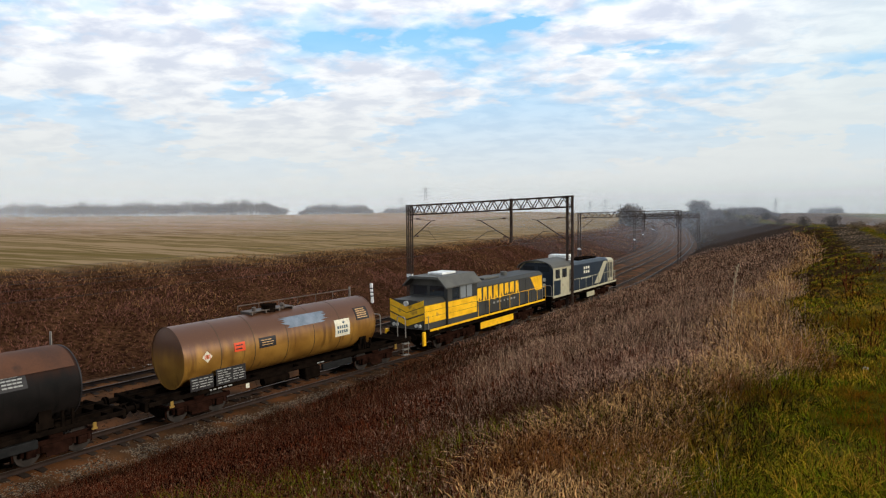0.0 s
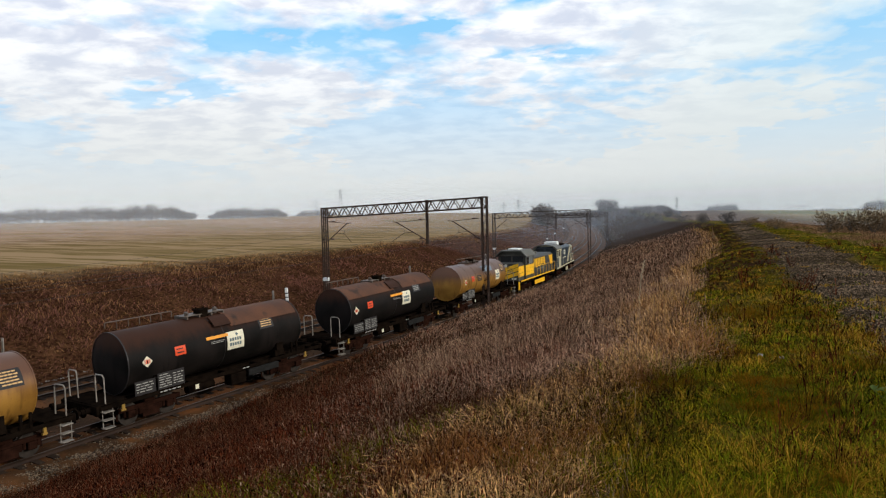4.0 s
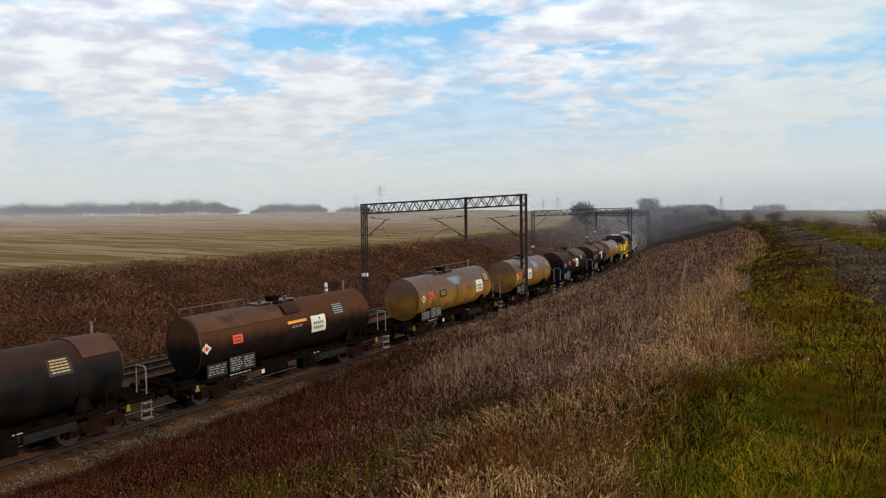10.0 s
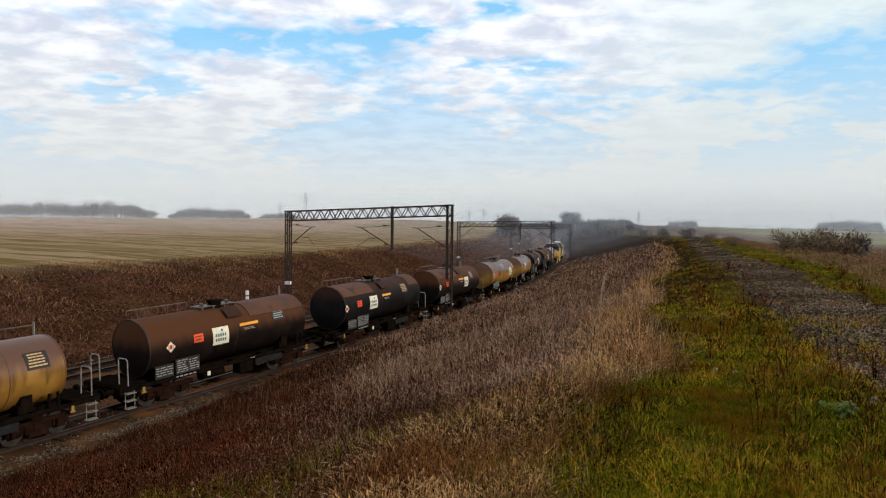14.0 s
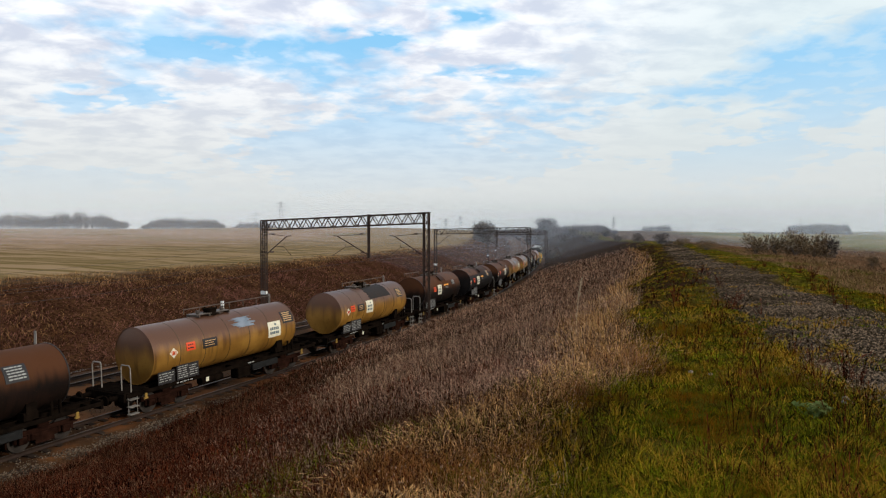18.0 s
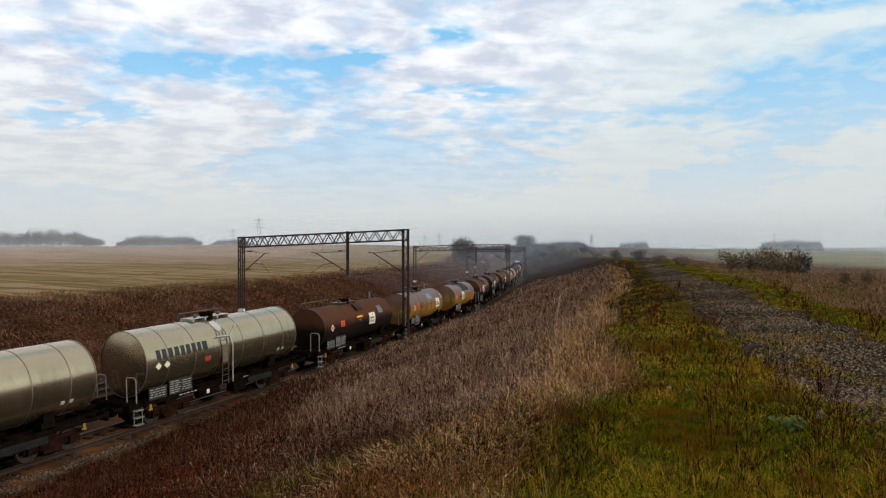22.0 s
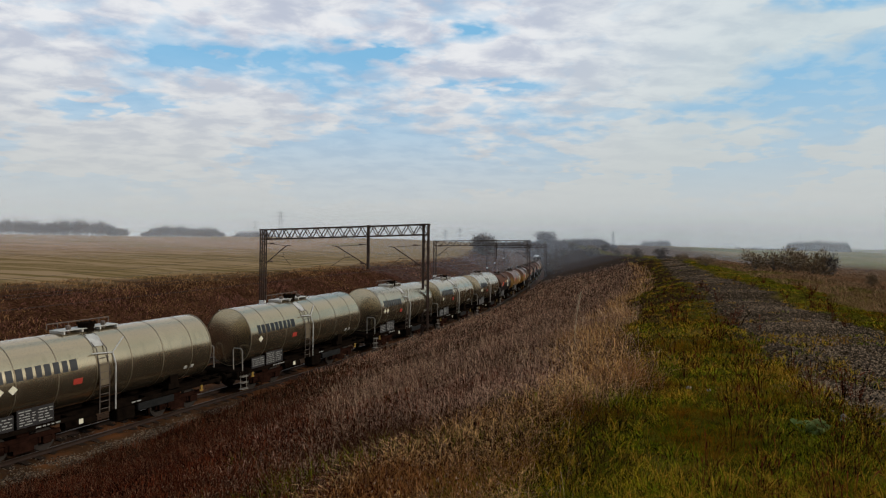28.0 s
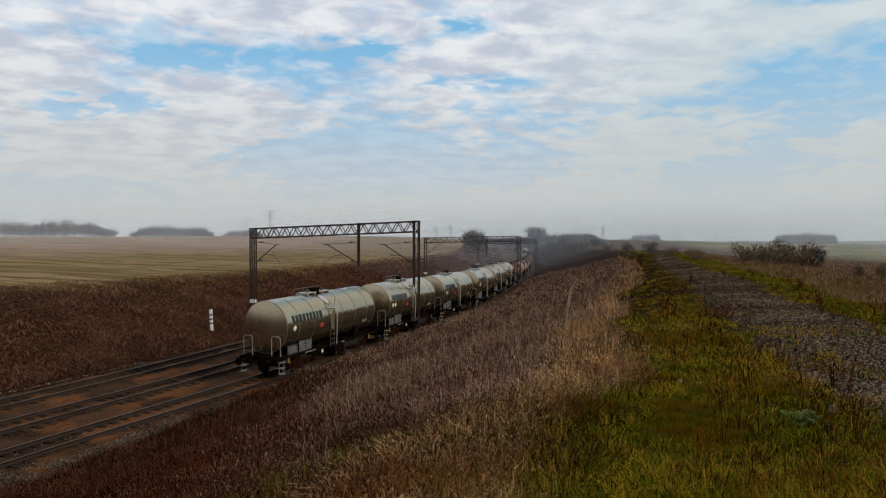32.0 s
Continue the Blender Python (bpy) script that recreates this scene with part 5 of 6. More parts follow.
def navy_loco(length):
    half = length / 2
    rng = random.Random(8)
    root = tagged(new("diesel_locomotive"), "navy and cream diesel locomotive with rounded cab roof", "locomotive", "locomotives of the freight train")
    arc = [(1.42 * math.cos(a), 3.55 + 0.62 * math.sin(a)) for a in np.linspace(0, math.pi, 13)]
    bm = bmesh.new()
    solid(bm, [(-1.42, 1.4), (1.42, 1.4)] + arc, -9.1, -4.5)
    cab = part("cab", bm, M["loco_cream"], root)
    bm = bmesh.new()
    arc2 = [(1.5 * math.cos(a), 3.57 + 0.66 * math.sin(a)) for a in np.linspace(0.05, math.pi - 0.05, 13)]
    arc3 = [(1.43 * math.cos(a), 3.56 + 0.62 * math.sin(a)) for a in np.linspace(math.pi - 0.05, 0.05, 13)]
    solid(bm, arc2 + arc3, -9.5, -4.3)
    part("cab_roof", bm, M["loco_roof"], root, "grey barrel roof")
    bm = bmesh.new()
    end_sheet(bm, -9.1, [(-1.4, 1.45), (1.4, 1.45), (1.4, 3.5), (0.9, 4.0), (-0.9, 4.0), (-1.4, 3.5)])
    wall = part("end_wall", bm, M["loco_navy"], cab, "navy painted end wall")
    bm = bmesh.new()
    for row, z in enumerate((2.55, 2.1)):
        for k in range(4):
            x = -0.9 + 0.46 * k
            end_sheet(bm, -9.115, rect(x, x + 0.3, z, z + 0.28))
    end_sheet(bm, -9.115, [(-0.35, 2.95), (0.3, 3.0), (0.05, 3.2)])
    tagged(part("end_emblem", bm, M["logo_white"], wall, "plain white shapes in place of a name"), kind="stuff")
    for x0, x1 in ((-1.1, -0.15), (0.15, 1.1)):
        bm = bmesh.new()
        end_sheet(bm, -9.115, rect(x0, x1, 3.3, 3.72))
        part("end_window", bm, M["pane"], cab)
    bm = bmesh.new()
    bar(bm, (0, -9.1, 3.05), (0, -9.22, 3.05), 0.15, 12)
    part("top_lamp", bm, M["lamp"], cab)
    for s in (-1, 1):
        for y0, y1, mat in ((-7.0, -5.9, "pane"), (-8.6, -7.6, "pane")):
            bm = bmesh.new()
            sheet(bm, s * 1.42, rect(y0, y1, 2.75, 3.45))
            part("cab_window", bm, M[mat], cab)
        bm = bmesh.new()
        sheet(bm, s * 1.42, rect(-8.95, -7.4, 1.45, 2.6))
        part("door", bm, M["loco_navy"], cab)
        bm = bmesh.new()
        sheet(bm, s * 1.42, rect(-5.2, -4.6, 1.45, 3.3))
        part("cab_door", bm, M["loco_roof"], cab)
    bm = bmesh.new()
    box(bm, -0.8, 0.8, -4.2, -2.5, 3.75, 4.42, 0.06)
    part("air_conditioner", bm, M["white_paint"], root, "white roof-mounted box")
    bm = bmesh.new()
    solid(bm, [(-1.2, 1.4), (1.2, 1.4), (1.2, 3.5), (0.95, 3.72), (-0.95, 3.72), (-1.2, 3.5)], -4.5, 7.0)
    hood = part("long_hood", bm, M["loco_navy"], root)
    bm = bmesh.new()
    solid(bm, [(-1.2, 1.4), (1.2, 1.4), (1.2, 3.4), (0.95, 3.6), (-0.95, 3.6), (-1.2, 3.4)], 7.0, 9.0)
    front = part("front_hood", bm, M["loco_cream"], root)
    bm = bmesh.new()
    for k in range(3):
        box(bm, -0.5, 0.5, 0.2 + 2.0 * k, 1.5 + 2.0 * k, 3.72, 3.9, 0.03)
    part("roof_fans", bm, M["underframe"], root)
    for s in (-1, 1):
        bm = bmesh.new()
        sheet(bm, s * 1.2, [(2.6, 1.5), (4.4, 1.5), (6.9, 3.4), (5.6, 3.4)])
        part("cream_flash", bm, M["loco_cream"], hood, "slanting cream flash")
        bm = bmesh.new()
        for row, z in enumerate((3.0, 2.65)):
            for k in range(3):
                sheet(bm, s * 1.2, rect(-0.6 + 0.6 * k, -0.2 + 0.6 * k, z, z + 0.24))
        for k in range(6):
            sheet(bm, s * 1.2, rect(-1.4 + 0.5 * k, -1.1 + 0.5 * k, 2.2, 2.33))
        tagged(part("side_emblem", bm, M["logo_white"], hood, "plain white shapes in place of a name"), kind="stuff")
        for k in range(3):
            bm = bmesh.new()
            sheet(bm, s * 1.2, rect(7.2 + 0.55 * k, 7.55 + 0.55 * k, 1.7, 3.2))
            part("grille", bm, M["dark_plate"], front)
    rails_along(root, -4.3, 9.0, M["loco_cream"])
    shorten(root, half / 10.15)
    return root, loco_base(root, half, "loco_cream", "loco_cream", -0.4, 1.9)


def build_train():
    out = []
    for i in range(len(GAPS) - 1):
        length = GAPS[i] - GAPS[i + 1]
        if i == 0:
            root, wheels = navy_loco(length)
        elif i == 1:
            root, wheels = yellow_loco(length)
        else:
            root, wheels = tank_wagon(WAGONS[i - 2], length, i - 2, (GAPS[i] + GAPS[i + 1]) / 2)
        out.append((root, wheels, (GAPS[i] + GAPS[i + 1]) / 2, length))
    return out


TRAIN = build_train()


# ---- small things by the line ----
def wires():
    """Contact wire and carrying cable over each track, sagging between the portals."""
    for off in TRACKS:
        root = tagged(new("overhead_line"), "thin dark contact wire and carrying cable above the track", "overhead wire", "overhead lines")
        for z, sag, r, name in ((5.6, 0.05, 0.008, "contact_wire"), (7.0, 0.9, 0.008, "carrying_cable")):
            bm = bmesh.new()
            pts = []
            for s in np.arange(88, 400, 4.0):
                x, y, zz, hx, hy = line_at(s, off)
                u = ((float(y) - 57.5) % 58.5) / 58.5
                pts.append((float(x), float(y), float(zz) + z - sag * 4 * u * (1 - u)))
            tube(bm, pts, r, 3)
            part(name, bm, M["wire"], root)


wires()


def kilometre_post():
    root = tagged(new("kilometre_post"), "white trackside post with dark bands", "marker post")
    x, y = -19.6, 57.8
    root.location = (x, y, float(ground_z(x, y)) - 0.1)
    root.rotation_euler = (0, radians(-3), 0)
    bm = bmesh.new()
    box(bm, -0.11, 0.11, -0.09, 0.09, 0, 1.85, 0.015)
    part("post", bm, M["white_paint"], root)
    bm = bmesh.new()
    for z in (0.65, 1.0, 1.35):
        box(bm, -0.116, 0.116, -0.096, 0.096, z, z + 0.1)
    part("banding", bm, M["dark_plate"], root, "dark painted bands")


kilometre_post()


# ---- plants ----
def grass_material(name, dark, light, tip):
    return material(name, dark, light, 0.9, 0.0, 0.45, 6.0, 0.0, (0.3, 0.78), 0.0, tip, (0.5, 0.66), 0.8, island=0.95)


def blades(name, x, y, height, width, lean, mats, label, rng, head=0.0, curl=0.5, way=None, category="grass"):
    """One mesh of many tapering blades: arrays of places, heights, widths and leans."""
    n = len(x)
    z = ground_z(x, y) - 0.03
    a = rng.uniform(0, 2 * math.pi, n)
    d = rng.uniform(0, 2 * math.pi, n) if way is None else way
    ca, sa, cd, sd = np.cos(a), np.sin(a), np.cos(d) * lean, np.sin(d) * lean
    if head > 0:
        ts, ws = [0.0, 0.5, 0.8, 0.9, 1.0], [1.0, 0.7, 0.55, head, 0.0]
    else:
        ts, ws = [0.0, 0.5, 1.0], [1.0, 0.8, 0.0]
    V = []
    for t, w in zip(ts, ws):
        bend = (1 - curl) * t + curl * t * t
        px, py, pz = x + cd * height * bend, y + sd * height * bend, z + height * t * (1 - 0.35 * np.minimum(lean, 1.2) * t)
        if w > 0:
            V.append(np.stack([px - ca * width * w / 2, py - sa * width * w / 2, pz], -1))
            V.append(np.stack([px + ca * width * w / 2, py + sa * width * w / 2, pz], -1))
        else:
            V.append(np.stack([px, py, pz], -1))
    k = len(V)
    verts = np.stack(V, 1).reshape(-1, 3)
    tri = []
    for i in range(0, k - 3, 2):
        tri += [(i, i + 1, i + 3), (i, i + 3, i + 2)]
    tri.append((k - 3, k - 2, k - 1))
    faces = (np.arange(n)[:, None, None] * k + np.array(tri)[None]).reshape(-1, 3)
    ob = mesh_from(name, verts, faces, mats)
    return tagged(ob, label, category, kind="stuff")


def heads(name, x, y, h, size, mat, label, rng):
    """Small ragged seed heads: two crossed slips each."""
    n = len(x)
    z = ground_z(x, y) + h
    V = []
    for turn in (0.0, 1.5):
        a = rng.uniform(0, 6.28, n) + turn
        tilt = rng.normal(0, 0.9, n)
        up = np.stack([np.sin(tilt) * np.sin(a), np.sin(tilt) * np.cos(a), np.cos(tilt)], -1) * (size * 1.8)[:, None]
        side = np.stack([np.cos(a), -np.sin(a), 0 * a], -1) * (size * 0.5)[:, None]
        c = np.stack([x, y, z], -1)
        V.append(np.stack([c - up, c + side, c + up, c - side * 0.6], 1))
    verts = np.concatenate(V, 0).reshape(-1, 3)
    faces = (np.arange(2 * n)[:, None, None] * 4 + np.array([(0, 1, 2), (0, 2, 3)])[None]).reshape(-1, 3)
    return tagged(mesh_from(name, verts, faces, [mat]), label, "grass", kind="stuff")


def fan(rng, count, r0, r1, left=49.0, right=37.0, power=1.0):
    """Places in the wedge of ground before the bank, thinning with distance."""
    u = rng.uniform(0, 1, count)
    r = r0 * (r1 / r0) ** (u ** power)
    a = np.radians(rng.uniform(-left, right, count))
    return r * np.sin(a), r * np.cos(a), r


def patchy(x, y, scale, seed):
    return 0.5 + 0.5 * wave(x, y, scale, seed)


def crown_edge(x, y, r):
    """Where the dry slope gives way to the green of the bank's crown."""
    return np.maximum(19.4, 23.6 - 0.135 * r) + 0.7 * wave(x, y, 2.3, 3.0)


def tufts(rng, cx, cy, cr, per, spread):
    """Blades gathered in tufts round the given centres: places, ranges and outward ways."""
    k = np.repeat(np.arange(len(cx)), per)
    way = rng.uniform(0, 2 * math.pi, len(k))
    d = np.abs(rng.normal(0, 1, len(k))) * (spread * (0.6 + 0.03 * cr[k]))
    return cx[k] + np.cos(way) * d, cy[k] + np.sin(way) * d, cr[k], way, k


def build_grass():
    rng = np.random.default_rng(11)
    # tall dry stalks on the slope
    x, y, r = fan(rng, 980000, 2.6, 130.0)
    n, _ = offset_of(x, y)
    edge = crown_edge(x, y, r)
    slope = (n > 2.15 + 0.25 * wave(x, y, 2.0, 9.0)) & (n < edge)
    keep = slope & (rng.uniform(0, 1, len(x)) < 0.25 + 0.75 * patchy(x, y, 1.7, 5.0))
    # dark stalks thicken left of a line running out from the lens
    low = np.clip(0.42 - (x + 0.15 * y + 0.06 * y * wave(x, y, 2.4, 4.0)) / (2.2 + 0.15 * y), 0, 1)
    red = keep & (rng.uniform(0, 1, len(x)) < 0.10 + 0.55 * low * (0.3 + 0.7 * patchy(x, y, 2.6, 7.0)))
    pale = keep & ~red
    near_edge = pale & (n > edge - 1.0 - 0.9 * wave(x, y, 1.7, 2.0)) & (rng.uniform(0, 1, len(x)) < 0.7)
    grey = pale & ~near_edge & (rng.uniform(0.1, 1.0, len(x)) > low)
    umber_left = pale & ~near_edge & ~grey
    dry = grass_material("dry_stalk", (0.008, 0.003, 0.002), (0.50, 0.29, 0.19), (0.092, 0.041, 0.024))
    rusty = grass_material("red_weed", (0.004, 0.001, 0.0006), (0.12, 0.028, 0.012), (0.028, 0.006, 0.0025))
    gold = grass_material("golden_grass", (0.016, 0.006, 0.002), (0.68, 0.375, 0.145), (0.20, 0.082, 0.024))
    umber = grass_material("umber_stalk", (0.005, 0.0018, 0.001), (0.22, 0.10, 0.053), (0.045, 0.016, 0.007))
    fluff = grass_material("seed_fluff", (0.04, 0.02, 0.012), (0.46, 0.30, 0.19), (0.18, 0.085, 0.045))
    for mask, mat, name, label, h0, h1, w, lean, head in (
            (grey, dry, "dry_stalks", "tall grey-brown dry stalks covering the cutting slope", 0.14, 0.42, 0.002, 1.5, 2.0),
            (umber_left, umber, "umber_stalks", "dark brown dry stalks on the left of the slope", 0.15, 0.42, 0.002, 1.2, 2.0),
            (red, rusty, "red_weeds", "dark reddish withered weeds, thickest on the left of the slope", 0.2, 0.5, 0.0025, 1.1, 2.6),
            (near_edge, gold, "golden_grass", "golden dry grass along the top of the slope", 0.3, 0.62, 0.0022, 1.8, 2.0)):
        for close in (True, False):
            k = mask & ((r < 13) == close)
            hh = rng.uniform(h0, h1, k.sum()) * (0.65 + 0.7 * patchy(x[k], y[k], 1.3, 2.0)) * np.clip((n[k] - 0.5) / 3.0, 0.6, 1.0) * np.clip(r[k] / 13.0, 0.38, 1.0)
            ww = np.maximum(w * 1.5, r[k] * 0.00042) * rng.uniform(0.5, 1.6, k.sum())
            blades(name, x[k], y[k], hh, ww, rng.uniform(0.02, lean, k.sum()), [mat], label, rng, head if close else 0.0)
        if name != "golden_grass":
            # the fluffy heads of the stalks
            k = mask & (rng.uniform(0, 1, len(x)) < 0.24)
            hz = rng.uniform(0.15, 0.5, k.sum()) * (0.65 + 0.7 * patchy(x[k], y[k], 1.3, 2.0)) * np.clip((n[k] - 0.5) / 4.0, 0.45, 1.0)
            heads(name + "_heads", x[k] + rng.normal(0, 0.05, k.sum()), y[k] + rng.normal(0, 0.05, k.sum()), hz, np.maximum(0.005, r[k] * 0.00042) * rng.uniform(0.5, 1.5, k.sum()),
                  fluff if name == "dry_stalks" else umber if name == "umber_stalks" else rusty, "pale fluffy seed heads over the dry stalks" if name == "dry_stalks" else "brown seed heads on the left of the slope" if name == "umber_stalks" else "dark red seed heads of the withered weeds", rng)
    # long pale strands standing out over the rest
    x, y, r = fan(rng, 70000, 2.8, 110.0)
    n, _ = offset_of(x, y)
    edge = crown_edge(x, y, r)
    k = (x + 0.15 * y > -0.6 + 0.04 * y * wave(x, y, 2.4, 4.0)) & (n > 4) & (n < edge + 0.3) & (patchy(x, y, 2.9, 8.0) + rng.normal(0, 0.15, len(x)) > 0.4)
    blades("pale_strands", x[k], y[k], rng.uniform(0.25, 0.7, k.sum()) * np.clip(r[k] / 10.0, 0.4, 1.0), np.maximum(0.0016, r[k] * 0.0003), rng.uniform(0.02, 0.9, k.sum()),
           [grass_material("pale_strand", (0.06, 0.03, 0.016), (0.54, 0.34, 0.21), (0.20, 0.11, 0.06))], "long thin bleached strands above the dry grass", rng, 2.2)
    # short undergrowth that hides the soil on the slope
    x, y, r = fan(rng, 200000, 2.6, 90.0)
    n, _ = offset_of(x, y)
    keep = (n > 2.6) & (n < crown_edge(x, y, r) + 0.6)
    green_in = keep & (patchy(x, y, 0.7, 6.0) * 0.6 + 0.4 * patchy(x, y, 2.1, 3.0) > np.where(r < 7.5, 0.50, 0.66)) & (n > 17) & (rng.uniform(0, 1, len(x)) < 0.5)
    k = keep & ~green_in
    blades("undergrowth", x[k], y[k], rng.uniform(0.08, 0.3, k.sum()), np.maximum(0.003, r[k] * 0.0007), rng.uniform(0.2, 1.3, k.sum()),
           [grass_material("undergrowth", (0.006, 0.0025, 0.001), (0.055, 0.024, 0.009), (0.02, 0.007, 0.003))], "matted brown undergrowth on the slope", rng)
    blades("green_tufts", x[green_in], y[green_in], rng.uniform(0.14, 0.36, green_in.sum()), np.maximum(0.003, r[green_in] * 0.0008), rng.uniform(0.2, 1.1, green_in.sum()),
           [grass_material("green_tuft", (0.006, 0.007, 0.0005), (0.17, 0.16, 0.009), (0.09, 0.065, 0.005))], "green tufts among the dry stalks", rng)
    # the tufted grass of the bank's crown, on both sides of the rough track
    cx, cy, cr = fan(rng, 42000, 2.4, 150.0, 25.0, 38.0)
    x, y, r, way, tuft = tufts(rng, cx, cy, cr, 24, 0.06)
    n, _ = offset_of(x, y)
    road = road_distance(x, y)
    keep = (n > crown_edge(x, y, r) - 0.4) & (before_road(x, y) | (road < 2.6 + 1.2 * patchy(x, y, 2.7, 5.0))) & (road > 0.95 + 0.7 * patchy(x, y, 1.1, 8.0))
    keep |= (n > 20) & (n < 31) & (road < 2.3) & (patchy(x, y, 0.9, 12.0) > np.where(r < 16, 0.52, 0.66)) & (rng.uniform(0, 1, len(x)) < 0.5)
    luck = rng.uniform(0, 1, len(cx))[tuft]
    tone = patchy(x, y, 0.8, 4.0) * 0.3 + 0.2 * patchy(x, y, 3.0, 1.0) + 0.5 * luck
    size = (0.45 + 0.9 * rng.uniform(0, 1, len(cx)) ** 2)[tuft]
    for lo, hi, name, mat, label, h in (
            (-1, 0.42, "green_grass", grass_material("green_grass", (0.004, 0.007, 0.0003), (0.215, 0.25, 0.009), (0.075, 0.08, 0.002)), "rank green autumn grass on the bank's crown", 0.26),
            (0.42, 0.53, "olive_grass", grass_material("olive_grass", (0.008, 0.006, 0.0003), (0.44, 0.31, 0.016), (0.135, 0.075, 0.003)), "olive and yellowing grass on the bank's crown", 0.30),
            (0.53, 2, "amber_grass", grass_material("amber_grass", (0.008, 0.004, 0.0003), (0.50, 0.265, 0.028), (0.155, 0.058, 0.005)), "tawny tufted grass on the bank's crown", 0.34)):
        k = keep & (tone >= lo) & (tone < hi)
        blades(name, x[k], y[k], rng.uniform(0.35, 1.0, k.sum()) * h * size[k] * 0.62 * np.clip(14.0 / r[k], 0.6, 1.0), np.maximum(0.0048, r[k] * 0.0006) * rng.uniform(0.6, 1.5, k.sum()), rng.uniform(0.1, 1.5, k.sum()), [mat], label, rng, way=way[k], curl=0.75)
    # a low mat between the tufts
    x, y, r = fan(rng, 200000, 2.4, 120.0, 25.0, 38.0)
    n, _ = offset_of(x, y)
    k = (n > crown_edge(x, y, r) - 0.3) & (before_road(x, y) | (road_distance(x, y) < 3.2)) & (road_distance(x, y) > 0.95 + 0.7 * patchy(x, y, 1.1, 8.0))
    blades("turf", x[k], y[k], rng.uniform(0.05, 0.16, k.sum()), np.maximum(0.005, r[k] * 0.0008), rng.uniform(0.2, 1.4, k.sum()),
           [grass_material("turf", (0.006, 0.007, 0.0004), (0.13, 0.115, 0.006), (0.06, 0.038, 0.002))], "short dull turf between the tufts", rng)
    # dead brown weeds by the rough track
    cx, cy, cr = fan(rng, 450, 3.0, 40.0, 0.0, 37.0)
    x, y, r, way, tuft = tufts(rng, cx, cy, cr, 14, 0.05)
    road = road_distance(x, y)
    k = (road > 0.9) & (road < 2.4 + 1.2 * patchy(x, y, 1.2, 3.0))
    blades("dead_weeds", x[k], y[k], rng.uniform(0.12, 0.5, k.sum()), np.maximum(0.004, r[k] * 0.0007), rng.uniform(0.05, 0.8, k.sum()), [rusty], "dead brown weeds beside the rough track", rng, 2.4, way=way[k])
    # the dry verge beyond the rough track
    x, y, r = fan(rng, 300000, 9.0, 220.0, -5.0, 38.0)
    n, _ = offset_of(x, y)
    k = (n > 26.5) & (road_distance(x, y) > 2.5 + 1.1 * patchy(x, y, 2.7, 5.0)) & (n < 75) & (rng.uniform(0, 1, len(x)) < 0.4 + 0.6 * patchy(x, y, 4.0, 3.0))
    blades("verge_grass", x[k], y[k], rng.uniform(0.12, 0.42, k.sum()), np.maximum(0.003, r[k] * 0.00032), rng.uniform(0.2, 1.6, k.sum()),
           [grass_material("verge_grass", (0.03, 0.014, 0.007), (0.36, 0.205, 0.105), (0.15, 0.072, 0.034))], "pale dry grass beyond the rough track", rng)
    # the same cover round about and behind, where the lens does not point
    u, a = rng.uniform(0, 1, 150000), np.radians(rng.uniform(38, 311, 150000))
    rr = np.sqrt(u) * 42.0
    x, y = np.concatenate([rr * np.sin(a), rng.uniform(-2.2, 2.2, 9000)]), np.concatenate([rr * np.cos(a), rng.uniform(-1.5, 2.2, 9000)])
    n, _ = offset_of(x, y)
    road, lot = road_distance(x, y), rng.uniform(0, 1, len(x))
    for k, name, mat, label, h in (
            ((n > 2.3) & (n < 22.5) & (lot < 0.5), "dry_surround", dry, "dry grass on the slope behind the crown", 0.4),
            ((n > 2.3) & (n < 22.5) & (lot >= 0.5), "umber_surround", umber, "dark brown stalks on the slope behind the crown", 0.35),
            ((n >= 22.5) & (n < 31) & (road > 1.2), "green_surround", bpy.data.materials["green_grass"], "green grass round about on the crown", 0.16),
            ((n < -13) & (n > -30), "heath_surround", rusty, "dark withered weeds further along the far bank", 0.4)):
        hh = rng.uniform(0.3, 1.0, k.sum()) * h
        blades(name, x[k], y[k], hh, np.full(k.sum(), 0.012), rng.uniform(0.1, 1.4, k.sum()), [mat], label, rng)
    # heath on the far bank
    x, y, r = fan(rng, 620000, 24.0, 330.0, 49.0, 12.0)
    n, _ = offset_of(x, y)
    keep = (n < -12.8) & (n > -30 + 2.5 * wave(x, y, 6.0, 2.0)) & (rng.uniform(0, 1, len(x)) < 0.25 + 0.75 * patchy(x, y, 3.1, 5.0))
    tone = patchy(x, y, 4.3, 6.0) * 0.5 + 0.5 * patchy(x, y, 11.0, 2.0) + rng.normal(0, 0.13, len(x)) + np.clip((-n - 24) / 9, 0, 0.6)
    for mask, name, mat, label in ((keep & (tone < 0.66), "heath", grass_material("heath", (0.012, 0.004, 0.0026), (0.25, 0.105, 0.075), (0.075, 0.026, 0.017)), "dark reddish heath and weeds on the far bank"),
                                   (keep & (tone >= 0.66), "bank_grass", grass_material("bank_grass", (0.03, 0.013, 0.005), (0.40, 0.215, 0.085), (0.16, 0.075, 0.025)), "tawny dry grass on the far bank")):
        k = mask
        blades(name, x[k], y[k], rng.uniform(0.15, 0.6, k.sum()) * (0.4 + patchy(x[k], y[k], 3.1, 5.0)), np.maximum(0.008, r[k] * 0.0004), rng.uniform(0.3, 1.5, k.sum()), [mat], label, rng)


build_grass()


